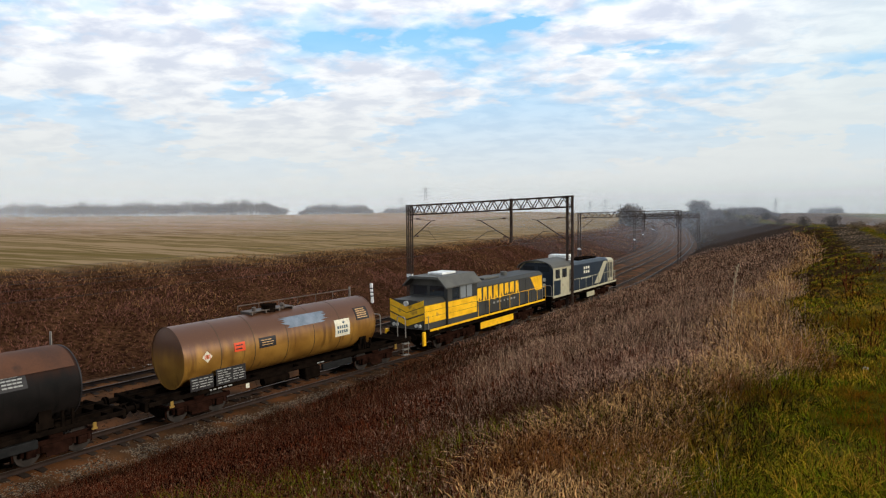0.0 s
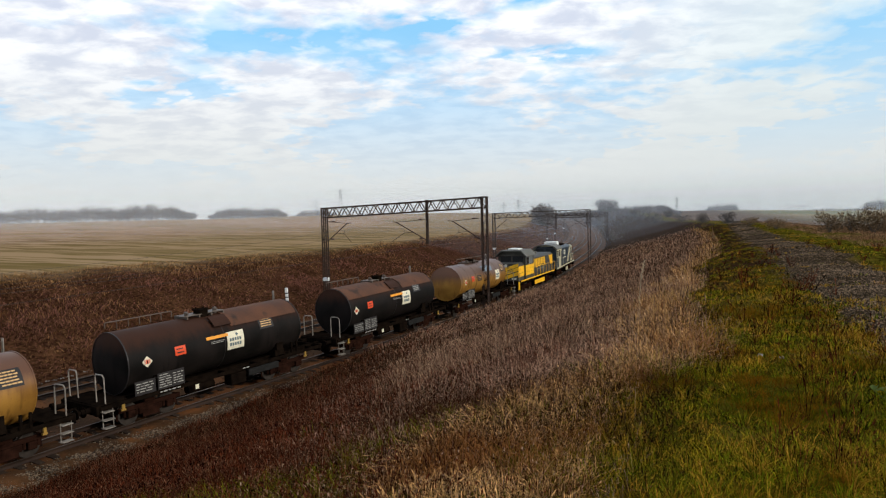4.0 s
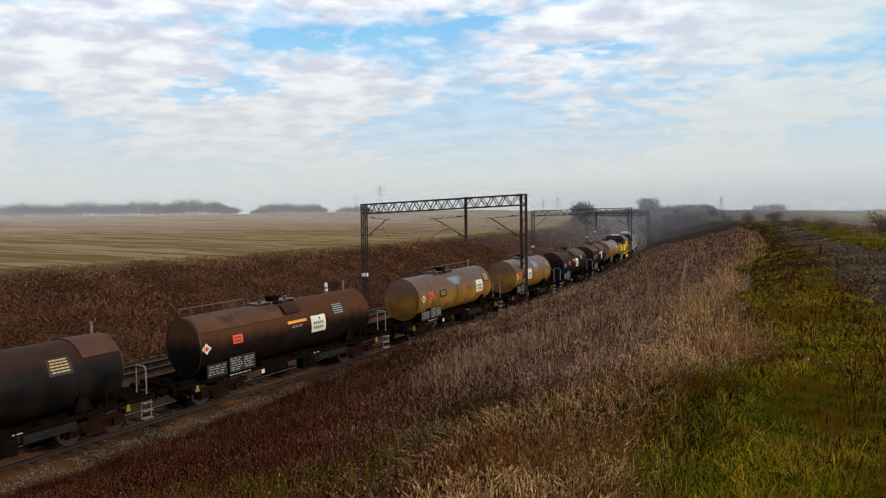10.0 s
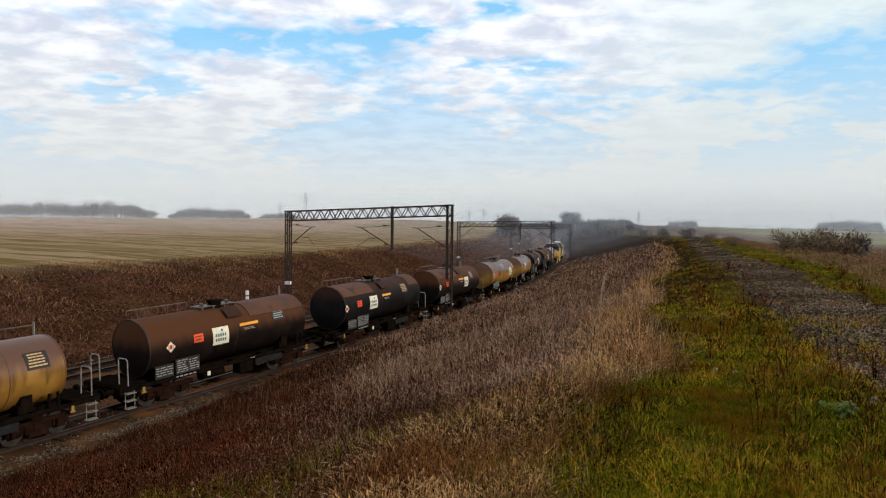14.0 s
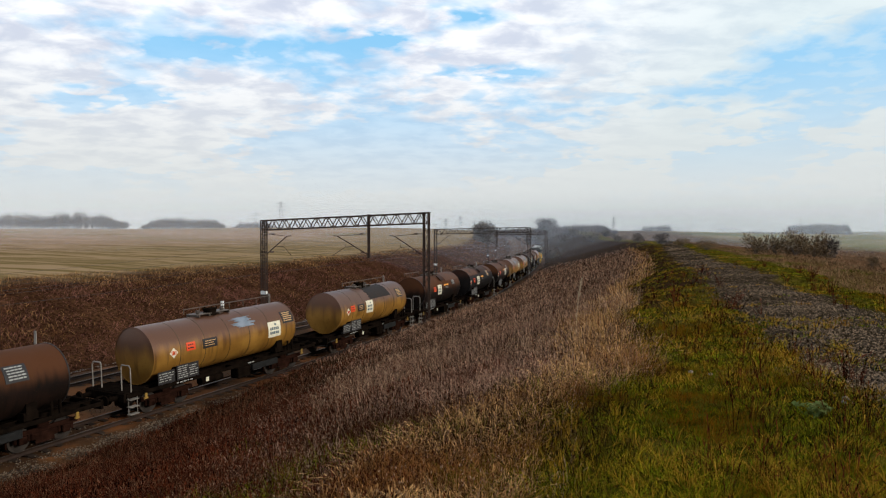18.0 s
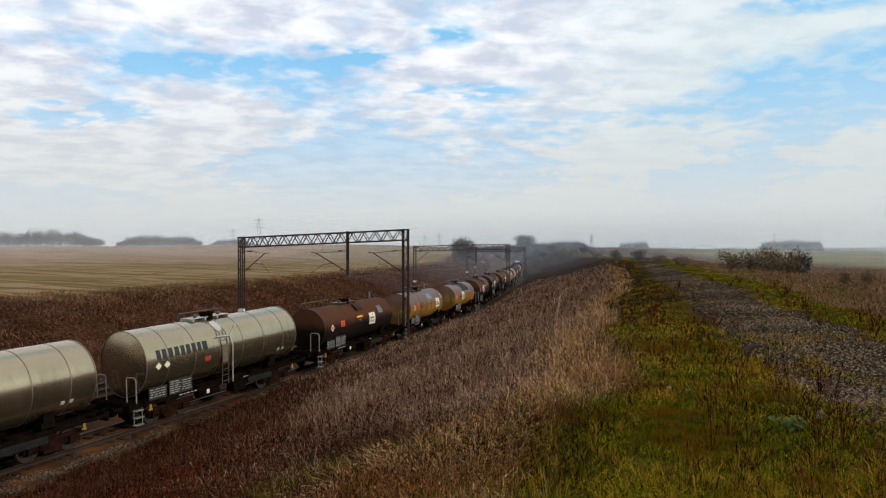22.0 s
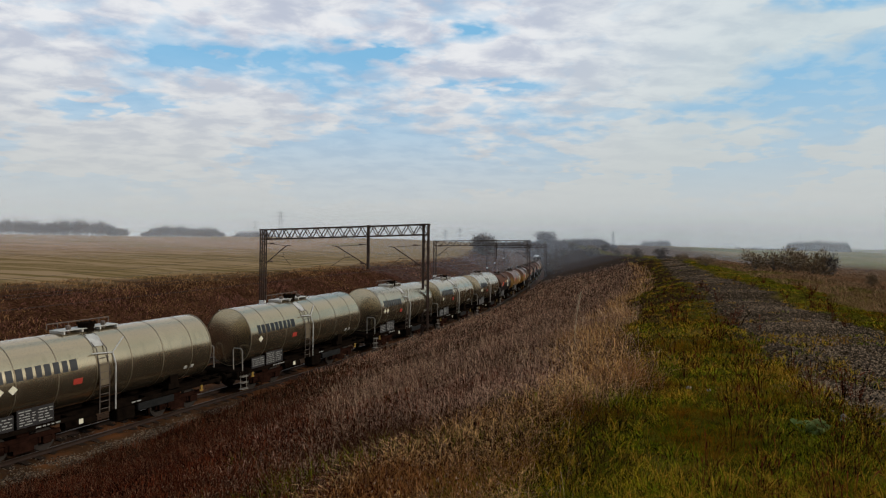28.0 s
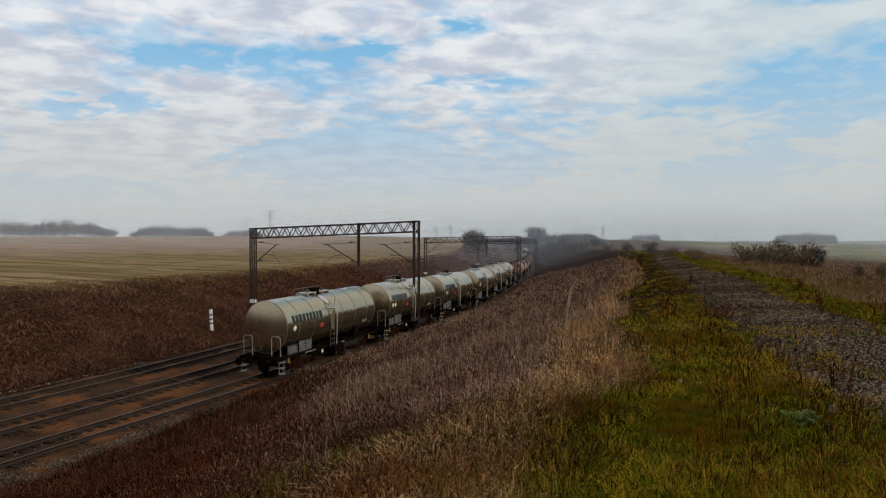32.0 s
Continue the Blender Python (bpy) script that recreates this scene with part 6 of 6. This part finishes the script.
def scatter_stones(name, x, y, size, mat, label, rng, z=None):
    """Many small angular stones in one mesh."""
    n = len(x)
    z = ground_z(x, y) if z is None else z
    base = np.array([(1, 0, 0), (0, 1, 0), (-1, 0, 0), (0, -1, 0), (0, 0, 0.8), (0, 0, -0.6)], float)
    f = np.array([(0, 1, 4), (1, 2, 4), (2, 3, 4), (3, 0, 4), (1, 0, 5), (2, 1, 5), (3, 2, 5), (0, 3, 5)])
    a = rng.uniform(0, 2 * math.pi, n)
    c, s = np.cos(a), np.sin(a)
    v = base[None] * rng.uniform(0.5, 1.4, (n, 6, 1)) * size[:, None, None]
    vx = v[..., 0] * c[:, None] - v[..., 1] * s[:, None] * 0.7
    vy = v[..., 0] * s[:, None] + v[..., 1] * c[:, None] * 0.7
    verts = np.stack([vx + x[:, None], vy + y[:, None], v[..., 2] * 0.7 + z[:, None]], -1).reshape(-1, 3)
    faces = (np.arange(n)[:, None, None] * 6 + f[None]).reshape(-1, 3)
    return tagged(mesh_from(name, verts, faces, [mat]), label, "stones", kind="stuff")


M["chalk"] = material("chalky_stone", (0.07, 0.06, 0.052), (0.24, 0.22, 0.2), 0.9, 0, 1.0, 12.0, 0.0, (0.25, 0.8), 0.1, island=0.8)


def build_stones():
    rng = np.random.default_rng(23)
    x, y, r = fan(rng, 260000, 4.0, 130.0, 2.0, 38.0)
    road = road_distance(x, y)
    keep = road < 1.25 + 0.35 * wave(x, y, 1.3, 8.0) + rng.normal(0, 0.28, len(x))
    stone = material("road_stone", (0.005, 0.0033, 0.002), (0.30, 0.20, 0.122), 0.95, 0, 1.0, 12.0, 0.0, (0.25, 0.8), 0.2, island=0.8)
    scatter_stones("road_stones", x[keep], y[keep], np.maximum(rng.uniform(0.005, 0.026, keep.sum()), r[keep] * 0.0006), stone, "broken brown stones of the rough track", rng)
    # ballast stones along the near shoulder and between the rails
    s = rng.uniform(86, 190, 60000)
    off = rng.uniform(-12.2, 3.6, 60000)
    near = rng.uniform(0, 1, 60000) < 0.6
    off = np.where(near, rng.normal(1.9, 0.24, 60000), off)
    px, py, pz, hx, hy = line_at(s)
    x, y = px + off * hy, py - off * hx
    prof = np.array([(-13.4, -0.95), (-11.9, -0.85), (-10.9, -0.30), (-10.0, -0.22), (1.4, -0.22), (1.75, -0.30), (2.7, -0.78), (3.6, -1.2)])
    z = pz + np.interp(off, prof[:, 0], prof[:, 1])
    rust = (off > -11) & (off < -1.2)
    pale = material("pale_ballast_stone", (0.02, 0.013, 0.008), (0.18, 0.13, 0.085), 0.9, 0, 1.0, 12.0, 0.0, (0.25, 0.8), 0.2, island=0.8)
    rusty = material("rusty_ballast_stone", (0.012, 0.005, 0.0015), (0.13, 0.05, 0.018), 0.9, 0, 1.0, 12.0, 0.0, (0.25, 0.8), 0.2, island=0.8)
    size = rng.uniform(0.025, 0.06, 60000)
    scatter_stones("shoulder_stones", x[~rust], y[~rust], size[~rust], pale, "pale crushed stone on the ballast shoulder", rng, z[~rust])
    scatter_stones("rusty_stones", x[rust], y[rust], size[rust], rusty, "rust-brown crushed stone between the tracks", rng, z[rust])
    # white stones strewn beyond the far track
    s, off = rng.uniform(90, 160, 800), rng.normal(-12.2, 0.3, 800)
    keep = patchy(s, off * 0, 5.0, 1.0) > 0.6
    px, py, pz, hx, hy = line_at(s)
    x, y = (px + off * hy)[keep], (py - off * hx)[keep]
    scatter_stones("white_stones", x, y, rng.uniform(0.03, 0.085, keep.sum()), M["chalk"], "whitish stones strewn along the far track", rng, ground_z(x, y) + 0.05)


build_stones()


# ---- trees and bushes ----
M["bark"] = material("grey_bark", (0.05, 0.04, 0.033), (0.12, 0.10, 0.085), 0.9, 0, 3.0, 20.0)
M["twigs"] = material("bare_twigs", (0.05, 0.04, 0.034), (0.135, 0.108, 0.09), 0.9, 0, 0.4, 4.0, 0.0, (0.25, 0.75), 0.1, island=0.7)
# distance haze mixed into the colour: paler and bluer than bare_twigs
M["far_twigs"] = material("hazed_twigs", (0.10, 0.092, 0.10), (0.20, 0.185, 0.19), 0.95, 0, 0.05, 0.6, 0.0, (0.25, 0.75), 0.1, island=0.5)
M["olive"] = material("olive_leaves", (0.07, 0.045, 0.024), (0.20, 0.13, 0.068), 0.9, 0, 0.4, 4.0, 0.0, (0.25, 0.75), 0.1, island=0.8)


def twig_cloud(rng, count, centre, radii, size, lift=0.5, hollow=0.25):
    """Short crossed twig blades filling a lumpy crown; returns verts and faces."""
    c = np.array(centre, float)
    d = rng.normal(0, 1, (count, 3))
    d /= np.linalg.norm(d, axis=1)[:, None]
    lump = 0.78 + 0.3 * np.sin(d[:, 0] * 5 + centre[0]) * np.sin(d[:, 1] * 6 + 1.3) + 0.14 * np.sin(d[:, 2] * 9 + centre[1])
    rad = rng.uniform(hollow, 1, count) ** 0.6 * lump
    p = c + d * rad[:, None] * np.array(radii)
    way = d * 0.7 + np.array([0, 0, lift]) + rng.normal(0, 0.35, (count, 3))
    way /= np.linalg.norm(way, axis=1)[:, None]
    side = np.cross(way, rng.normal(0, 1, (count, 3)))
    side /= np.linalg.norm(side, axis=1)[:, None] + 1e-9
    ln = size * rng.uniform(0.5, 1.5, count)[:, None]
    w = size * 0.11 * rng.uniform(0.5, 1.5, count)[:, None]
    v = np.stack([p - side * w, p + side * w, p + way * ln + side * w * 0.2, p + way * ln * 0.6 - side * w * 1.4], 1).reshape(-1, 3)
    f = (np.arange(count)[:, None, None] * 4 + np.array([(0, 1, 2), (0, 2, 3)])[None]).reshape(-1, 3)
    return v, f


def tree(x, y, height, width, seed, mat, label, category="tree", trunk=0.3, count=2600, size=None, group=""):
    rng = np.random.default_rng(seed)
    root = tagged(new("bare_tree" if category == "tree" else "bush"), label, category, group)
    root.location = (x, y, float(ground_z(x, y)) - 0.1)
    bm = bmesh.new()
    th = height * trunk
    bar(bm, (0, 0, 0), (0, 0, th + 0.3), height * 0.028 + 0.03, 8, height * 0.018 + 0.02)
    for k in range(9):
        a, e = rng.uniform(0, 2 * math.pi), rng.uniform(0.5, 1.0)
        tip = (math.cos(a) * width * 0.36 * e, math.sin(a) * width * 0.36 * e, th + (height - th) * rng.uniform(0.35, 0.85))
        mid = (tip[0] * 0.4, tip[1] * 0.4, th + (tip[2] - th) * 0.5)
        bar(bm, (0, 0, th * rng.uniform(0.6, 1.0)), mid, height * 0.012 + 0.01, 6, height * 0.008)
        bar(bm, mid, tip, height * 0.008, 5, 0.008)
    part("trunk", bm, M["bark"], root)
    V, F, o = [], [], 0
    lobes = 6
    for k in range(lobes + 3):
        a = 2 * math.pi * k / lobes + rng.uniform(-0.4, 0.4)
        q = rng.uniform(0.15, 0.55)
        up = rng.uniform(0.35, 0.7) if k < lobes else rng.uniform(0.1, 0.25)
        c = (math.cos(a) * width * 0.3 * q * 2, math.sin(a) * width * 0.3 * q * 2, th + (height - th) * up)
        v, f = twig_cloud(rng, count // lobes, c, (width * 0.3, width * 0.3, (height - th) * 0.36), size or height * 0.09)
        V.append(v); F.append(f + o); o += len(v)
    V = np.concatenate(V)
    V[:, 2] = np.maximum(V[:, 2], 0.05)
    mesh_from("crown", V, np.concatenate(F), [mat], root)
    return root


def spot(px_yaw, d):
    """The place at a bearing (degrees to the right of +y) and a distance ahead."""
    return d * math.tan(radians(px_yaw)), d


# bearings to the right, distance ahead, height, width
for k, (b, d, h, w, mat, what) in enumerate([
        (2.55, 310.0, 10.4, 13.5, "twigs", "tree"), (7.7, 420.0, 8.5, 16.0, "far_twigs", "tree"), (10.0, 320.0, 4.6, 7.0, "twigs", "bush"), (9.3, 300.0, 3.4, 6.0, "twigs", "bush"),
        (11.45, 247.0, 4.3, 7.0, "twigs", "bush"), (12.6, 300.0, 3.4, 5.0, "twigs", "tree"), (13.2, 290.0, 2.4, 4.0, "twigs", "bush"),         (16.95, 118.0, 2.2, 3.0, "twigs", "bush"), (15.1, 135.0, 2.1, 3.2, "twigs", "bush"), (18.5, 100.0, 1.5, 3.0, "olive", "bush"), (20.3, 75.0, 1.5, 2.8, "olive", "bush"),
        (23.8, 58.0, 1.9, 2.4, "olive", "bush"), (25.2, 59.0, 2.1, 2.6, "olive", "bush"), (26.5, 57.0, 2.3, 2.8, "olive", "bush"), (27.7, 58.0, 2.4, 2.6, "olive", "bush"), (28.6, 59.0, 2.5, 2.0, "twigs", "bush"),
        (31.4, 36.0, 0.85, 0.7, "olive", "bush"), (32.8, 35.0, 0.9, 0.8, "olive", "bush"), (8.2, 190.0, 3.2, 7.0, "twigs", "bush"), (13.6, 190.0, 2.2, 5.0, "twigs", "bush")]):
    x, y = spot(b, d)
    tree(x, y, h, w, 40 + k, M[mat], "bare grey-brown tree in the autumn haze" if what == "tree" else "dense leafless shrub on the bank" if mat == "twigs" else "olive-brown thicket shrub in the dry field",
         "tree" if what == "tree" else "bush", 0.07 if what == "tree" else 0.04, 2600 if what == "tree" else 1000, group="trees and bushes along the bank")


def wood(name, b0, b1, d, h, count, seed, label, depth=50.0, fade=3.0):
    """A far wood: many slim bare trees, seen as one mass."""
    rng = np.random.default_rng(seed)
    b = np.radians(rng.uniform(b0, b1, count))
    dd = d + rng.uniform(0, depth, count)
    x, y = dd * np.tan(b), dd
    z = ground_z(x, y)
    bump = np.sin(np.degrees(b) * 1.7 + seed) * 0.14 + np.sin(np.degrees(b) * 4.3) * 0.08
    end = np.clip(np.minimum(np.degrees(b) - b0, b1 - np.degrees(b)) / fade * 2.2, 0.45, 1)
    hh = h * (0.95 + 0.6 * bump + rng.normal(0, 0.035, count)) * end
    V, F, o = [], [], 0
    twigs = 84
    for i in range(count):
        v, f = twig_cloud(rng, twigs, (0, 0, hh[i] * 0.48), (h * 0.26, h * 0.26, hh[i] * 0.52), h * 0.075, 0.9, 0.05)
        stem = np.array([(-0.12, 0, -0.5), (0.12, 0, -0.5), (0.05, 0, hh[i] * 0.8), (-0.05, 0, hh[i] * 0.8)])
        f2 = np.array([(0, 1, 2), (0, 2, 3)]) + len(v)
        v = np.concatenate([v, stem]) + (x[i], y[i], z[i])
        V.append(v); F.append(np.concatenate([f, f2]) + o); o += len(v)
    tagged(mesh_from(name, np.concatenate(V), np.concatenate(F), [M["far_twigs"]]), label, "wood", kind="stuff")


wood("far_wood", -50, -25.7, 430, 11.0, 1100, 1, "long bare wood on the horizon beyond the field")
wood("far_copse", -24.6, -18.6, 520, 9.5, 330, 2, "bare copse on the horizon beyond the field", fade=1.5)
wood("small_copse", -18.0, -14.6, 560, 7.5, 160, 3, "low copse on the horizon beyond the field", fade=1.2)
wood("block_wood", 25.9, 30.0, 640, 12.0, 420, 4, "dense dark wood in the hazy distance", fade=0.3)
wood("grey_copse", 15.4, 17.7, 640, 9.5, 90, 9, "grey hazy copse beyond the rough track", 25.0, 0.4)
wood("hedge", 22.0, 26.2, 660, 5.0, 120, 5, "low hazy hedge on the horizon", fade=1.0)
wood("cutting_scrub", 6.0, 13.5, 330, 4.2, 320, 6, "hazy scrub along the top of the cutting", fade=2.0)


def pylon(b, d, h):
    root = tagged(new("power_pylon"), "distant grey lattice power pylon in haze", "pylon", "power pylons on the horizon")
    x, y = spot(b, d)
    root.location = (x, y, float(ground_z(x, y)) - 0.3)
    root.rotation_euler = (0, 0, radians(35 + b))
    bm = bmesh.new()
    w0, w1 = h * 0.09, h * 0.015
    for sx in (-1, 1):
        for sy in (-1, 1):
            bar(bm, (sx * w0, sy * w0, 0), (sx * w1, sy * w1, h), 0.16, 4)
    for k in range(9):
        z0, z1 = h * k / 9, h * (k + 1) / 9
        a, b2 = w0 + (w1 - w0) * k / 9, w0 + (w1 - w0) * (k + 1) / 9
        for s in (-1, 1):
            bar(bm, (-a, s * a, z0), (b2, s * b2, z1), 0.09, 4)
            bar(bm, (s * a, -a, z0), (s * b2, b2, z1), 0.09, 4)
    part("mast", bm, M["pylon"], root)
    for z, l in ((0.70, 0.17), (0.82, 0.22), (0.93, 0.15)):
        bm = bmesh.new()
        for s in (-1, 1):
            bar(bm, (0, 0, h * z + h * 0.03), (s * h * l, 0, h * z), 0.13, 4)
            bar(bm, (0, 0, h * z - h * 0.01), (s * h * l, 0, h * z), 0.13, 4)
        part("cross_arm", bm, M["pylon"], root)


M["pylon"] = material("galvanised_far_steel", (0.20, 0.205, 0.21), (0.28, 0.285, 0.29), 0.6, 0.3, 1.0, 8.0)
for b, d, h in ((-14.2, 900, 41), (-16.2, 1150, 36), (-0.6, 1300, 36), (0.6, 1250, 38), (13.2, 900, 24), (26.8, 1200, 34)):
    pylon(b, d, h)


# ---- singular plants near the lens ----
def leafy_plant(x, y):
    root = tagged(new("broadleaf_plant"), "pale green broad-leaved weed beside the rough track", "plant")
    root.location = (x, y, float(ground_z(x, y)) - 0.02)
    rng = random.Random(5)
    mat = material("pale_leaf", (0.07, 0.10, 0.02), (0.27, 0.33, 0.10), 0.85, 0, 6.0, 40.0, 0.1, spec=0.05)
    for k in range(26):
        bm = bmesh.new()
        a, ln, up = rng.uniform(0, 6.28), rng.uniform(0.06, 0.11), rng.uniform(0.2, 1.6)
        x0, y0, z0 = rng.gauss(0, 0.05), rng.gauss(0, 0.05), rng.uniform(0.02, 0.13)
        rows = []
        for i in range(7):
            t = i / 6
            w = 0.36 * ln * math.sin(math.pi * min(1, t * 0.9 + 0.1)) + 0.002
            dist, z = ln * t, z0 + ln * up * (t - 0.8 * t * t)
            crimp = 0.012 * math.sin(7 * t + k)
            rows.append([bm.verts.new((x0 + math.cos(a) * dist - math.sin(a) * w * e, y0 + math.sin(a) * dist + math.cos(a) * w * e, z + 0.25 * w * abs(e) + crimp * e)) for e in (-1, -0.5, 0, 0.5, 1)])
        for p, q in zip(rows, rows[1:]):
            for j in range(4):
                bm.faces.new((p[j], p[j + 1], q[j + 1], q[j]))
        bmesh.ops.solidify(bm, geom=bm.faces[:], thickness=0.002)
        bar(bm, (x0 * 0.3, y0 * 0.3, 0), (x0, y0, z0 + 0.004), 0.004, 5)
        smooth(part("leaf", bm, mat, root))


def pebble(x, y, size, mat, label, seed):
    rng = random.Random(seed)
    bm = bmesh.new()
    bmesh.ops.create_icosphere(bm, subdivisions=2, radius=size)
    for v in bm.verts:
        v.co *= rng.uniform(0.82, 1.12)
        v.co.z *= 0.7
    ob = smooth(part("stone", bm, mat, None), 60)
    ob.location = (x, y, float(ground_z(x, y)) + size * 0.4)
    tagged(ob, label, "stone", "pale stones by the rough track")


def lone_stalk(x, y, h):
    root = tagged(new("tall_stalk"), "single pale dry stalk standing above the slope", "plant")
    root.location = (x, y, float(ground_z(x, y)) - 0.02)
    bm = bmesh.new()
    pts = [(0, 0, 0), (0.02, 0, h * 0.4), (0.07, 0.02, h * 0.75), (0.14, 0.03, h)]
    tube(bm, pts, 0.006, 5)
    part("stem", bm, M["stalk"], root)
    for k in range(7):
        bm = bmesh.new()
        z = h * (0.72 + 0.04 * k)
        bar(bm, (0.07 + 0.01 * k, 0.02, z), (0.07 + 0.01 * k + 0.05 * (-1) ** k, 0.03, z + 0.07), 0.008, 5, 0.002)
        part("seed_head", bm, M["stalk"], root)


M["stalk"] = material("pale_stalk", (0.26, 0.2, 0.12), (0.42, 0.34, 0.22), 0.8, 0, 6.0, 40.0)


lone_stalk(2.62, 14.6, 1.4)
leafy_plant(3.55, 6.7)
pebble(4.15, 7.25, 0.035, M["chalk"], "small pale stone at the track's edge", 1)
pebble(4.05, 7.1, 0.028, M["chalk"], "small pale stone at the track's edge", 2)
pebble(3.2, 9.2, 0.035, M["chalk"], "pale stone in the grass", 3)
pebble(3.35, 8.9, 0.028, M["chalk"], "pale stone in the grass", 4)


# ---- mist ----
def mist_material(name, thick, top):
    """Thin mist: mostly clear, some scattered light, thinning upwards."""
    m = bpy.data.materials.new(name)
    m.use_nodes = True
    nt = m.node_tree
    nt.nodes.clear()
    N, K = nt.nodes.new, nt.links.new
    out, mix, clear = N("ShaderNodeOutputMaterial"), N("ShaderNodeMixShader"), N("ShaderNodeBsdfTransparent")
    both, a, b = N("ShaderNodeMixShader"), N("ShaderNodeBsdfDiffuse"), N("ShaderNodeBsdfTranslucent")
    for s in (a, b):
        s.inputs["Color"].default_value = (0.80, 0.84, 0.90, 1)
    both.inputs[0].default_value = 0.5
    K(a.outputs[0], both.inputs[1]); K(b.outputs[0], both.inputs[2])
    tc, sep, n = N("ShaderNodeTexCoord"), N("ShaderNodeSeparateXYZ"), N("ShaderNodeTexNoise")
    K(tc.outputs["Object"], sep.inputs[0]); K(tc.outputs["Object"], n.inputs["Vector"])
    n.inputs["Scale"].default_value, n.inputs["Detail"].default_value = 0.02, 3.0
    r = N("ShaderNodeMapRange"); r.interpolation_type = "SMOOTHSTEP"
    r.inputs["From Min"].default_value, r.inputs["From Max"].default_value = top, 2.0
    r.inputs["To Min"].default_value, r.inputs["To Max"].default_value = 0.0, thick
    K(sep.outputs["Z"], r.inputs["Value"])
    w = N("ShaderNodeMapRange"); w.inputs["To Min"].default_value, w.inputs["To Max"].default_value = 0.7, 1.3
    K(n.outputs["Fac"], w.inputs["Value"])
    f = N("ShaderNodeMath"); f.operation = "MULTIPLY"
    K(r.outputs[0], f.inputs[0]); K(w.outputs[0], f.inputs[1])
    K(f.outputs[0], mix.inputs[0]); K(clear.outputs[0], mix.inputs[1]); K(both.outputs[0], mix.inputs[2])
    K(mix.outputs[0], out.inputs[0])
    return m


# haze built as see-through sheets round the lens, denser farther out
def mist(radius, thick, top):
    a = np.radians(np.linspace(-60, 50, 56))
    z = np.array([-6.0, 4.0, 9.0, top + 1.0])
    v = np.stack([np.repeat(np.sin(a) * radius, 4), np.repeat(np.cos(a) * radius, 4), np.tile(z, len(a))], -1)
    i = np.arange(len(a) * 4).reshape(-1, 4)
    f = np.stack([i[:-1, :-1], i[1:, :-1], i[1:, 1:], i[:-1, 1:]], -1).reshape(-1, 4)
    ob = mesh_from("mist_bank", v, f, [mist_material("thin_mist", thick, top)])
    tagged(ob, "see-through sheet standing in for thin bluish mist over the far fields", "mist", "banks of mist", "stuff")


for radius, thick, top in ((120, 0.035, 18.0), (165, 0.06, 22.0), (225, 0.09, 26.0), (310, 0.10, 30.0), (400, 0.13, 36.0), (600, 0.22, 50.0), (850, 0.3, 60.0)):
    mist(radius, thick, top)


# ---- what moves ----
def place_on_line(run, length):
    """The pose of a vehicle whose middle stands at that run: its bogies follow the bend."""
    h = length * 0.33
    x0, y0, z0, _, _ = line_at(run - h)
    x1, y1, z1, _, _ = line_at(run + h)
    a = Vector((float(x0), float(y0), float(z0)))
    b = Vector((float(x1), float(y1), float(z1)))
    d = b - a
    c = (a + b) / 2
    return pose(c.x, c.y, c.z, math.degrees(math.atan2(d.z, math.hypot(d.x, d.y))), 0, -math.degrees(math.atan2(d.x, d.y)))


def motions():
    turns = [(k / 15, -math.degrees(SPEED * k / 15 / 0.46)) for k in range(int(SECONDS * 15) + 1)]
    for root, wheels, mid, length in TRAIN:
        walk(root, [(t, place_on_line(mid + SPEED * t, length)) for t in range(0, 33)])
        for wheel, y in wheels:
            walk(wheel, [(t, pose(0, y, 0.46, turn)) for t, turn in turns])


motions()
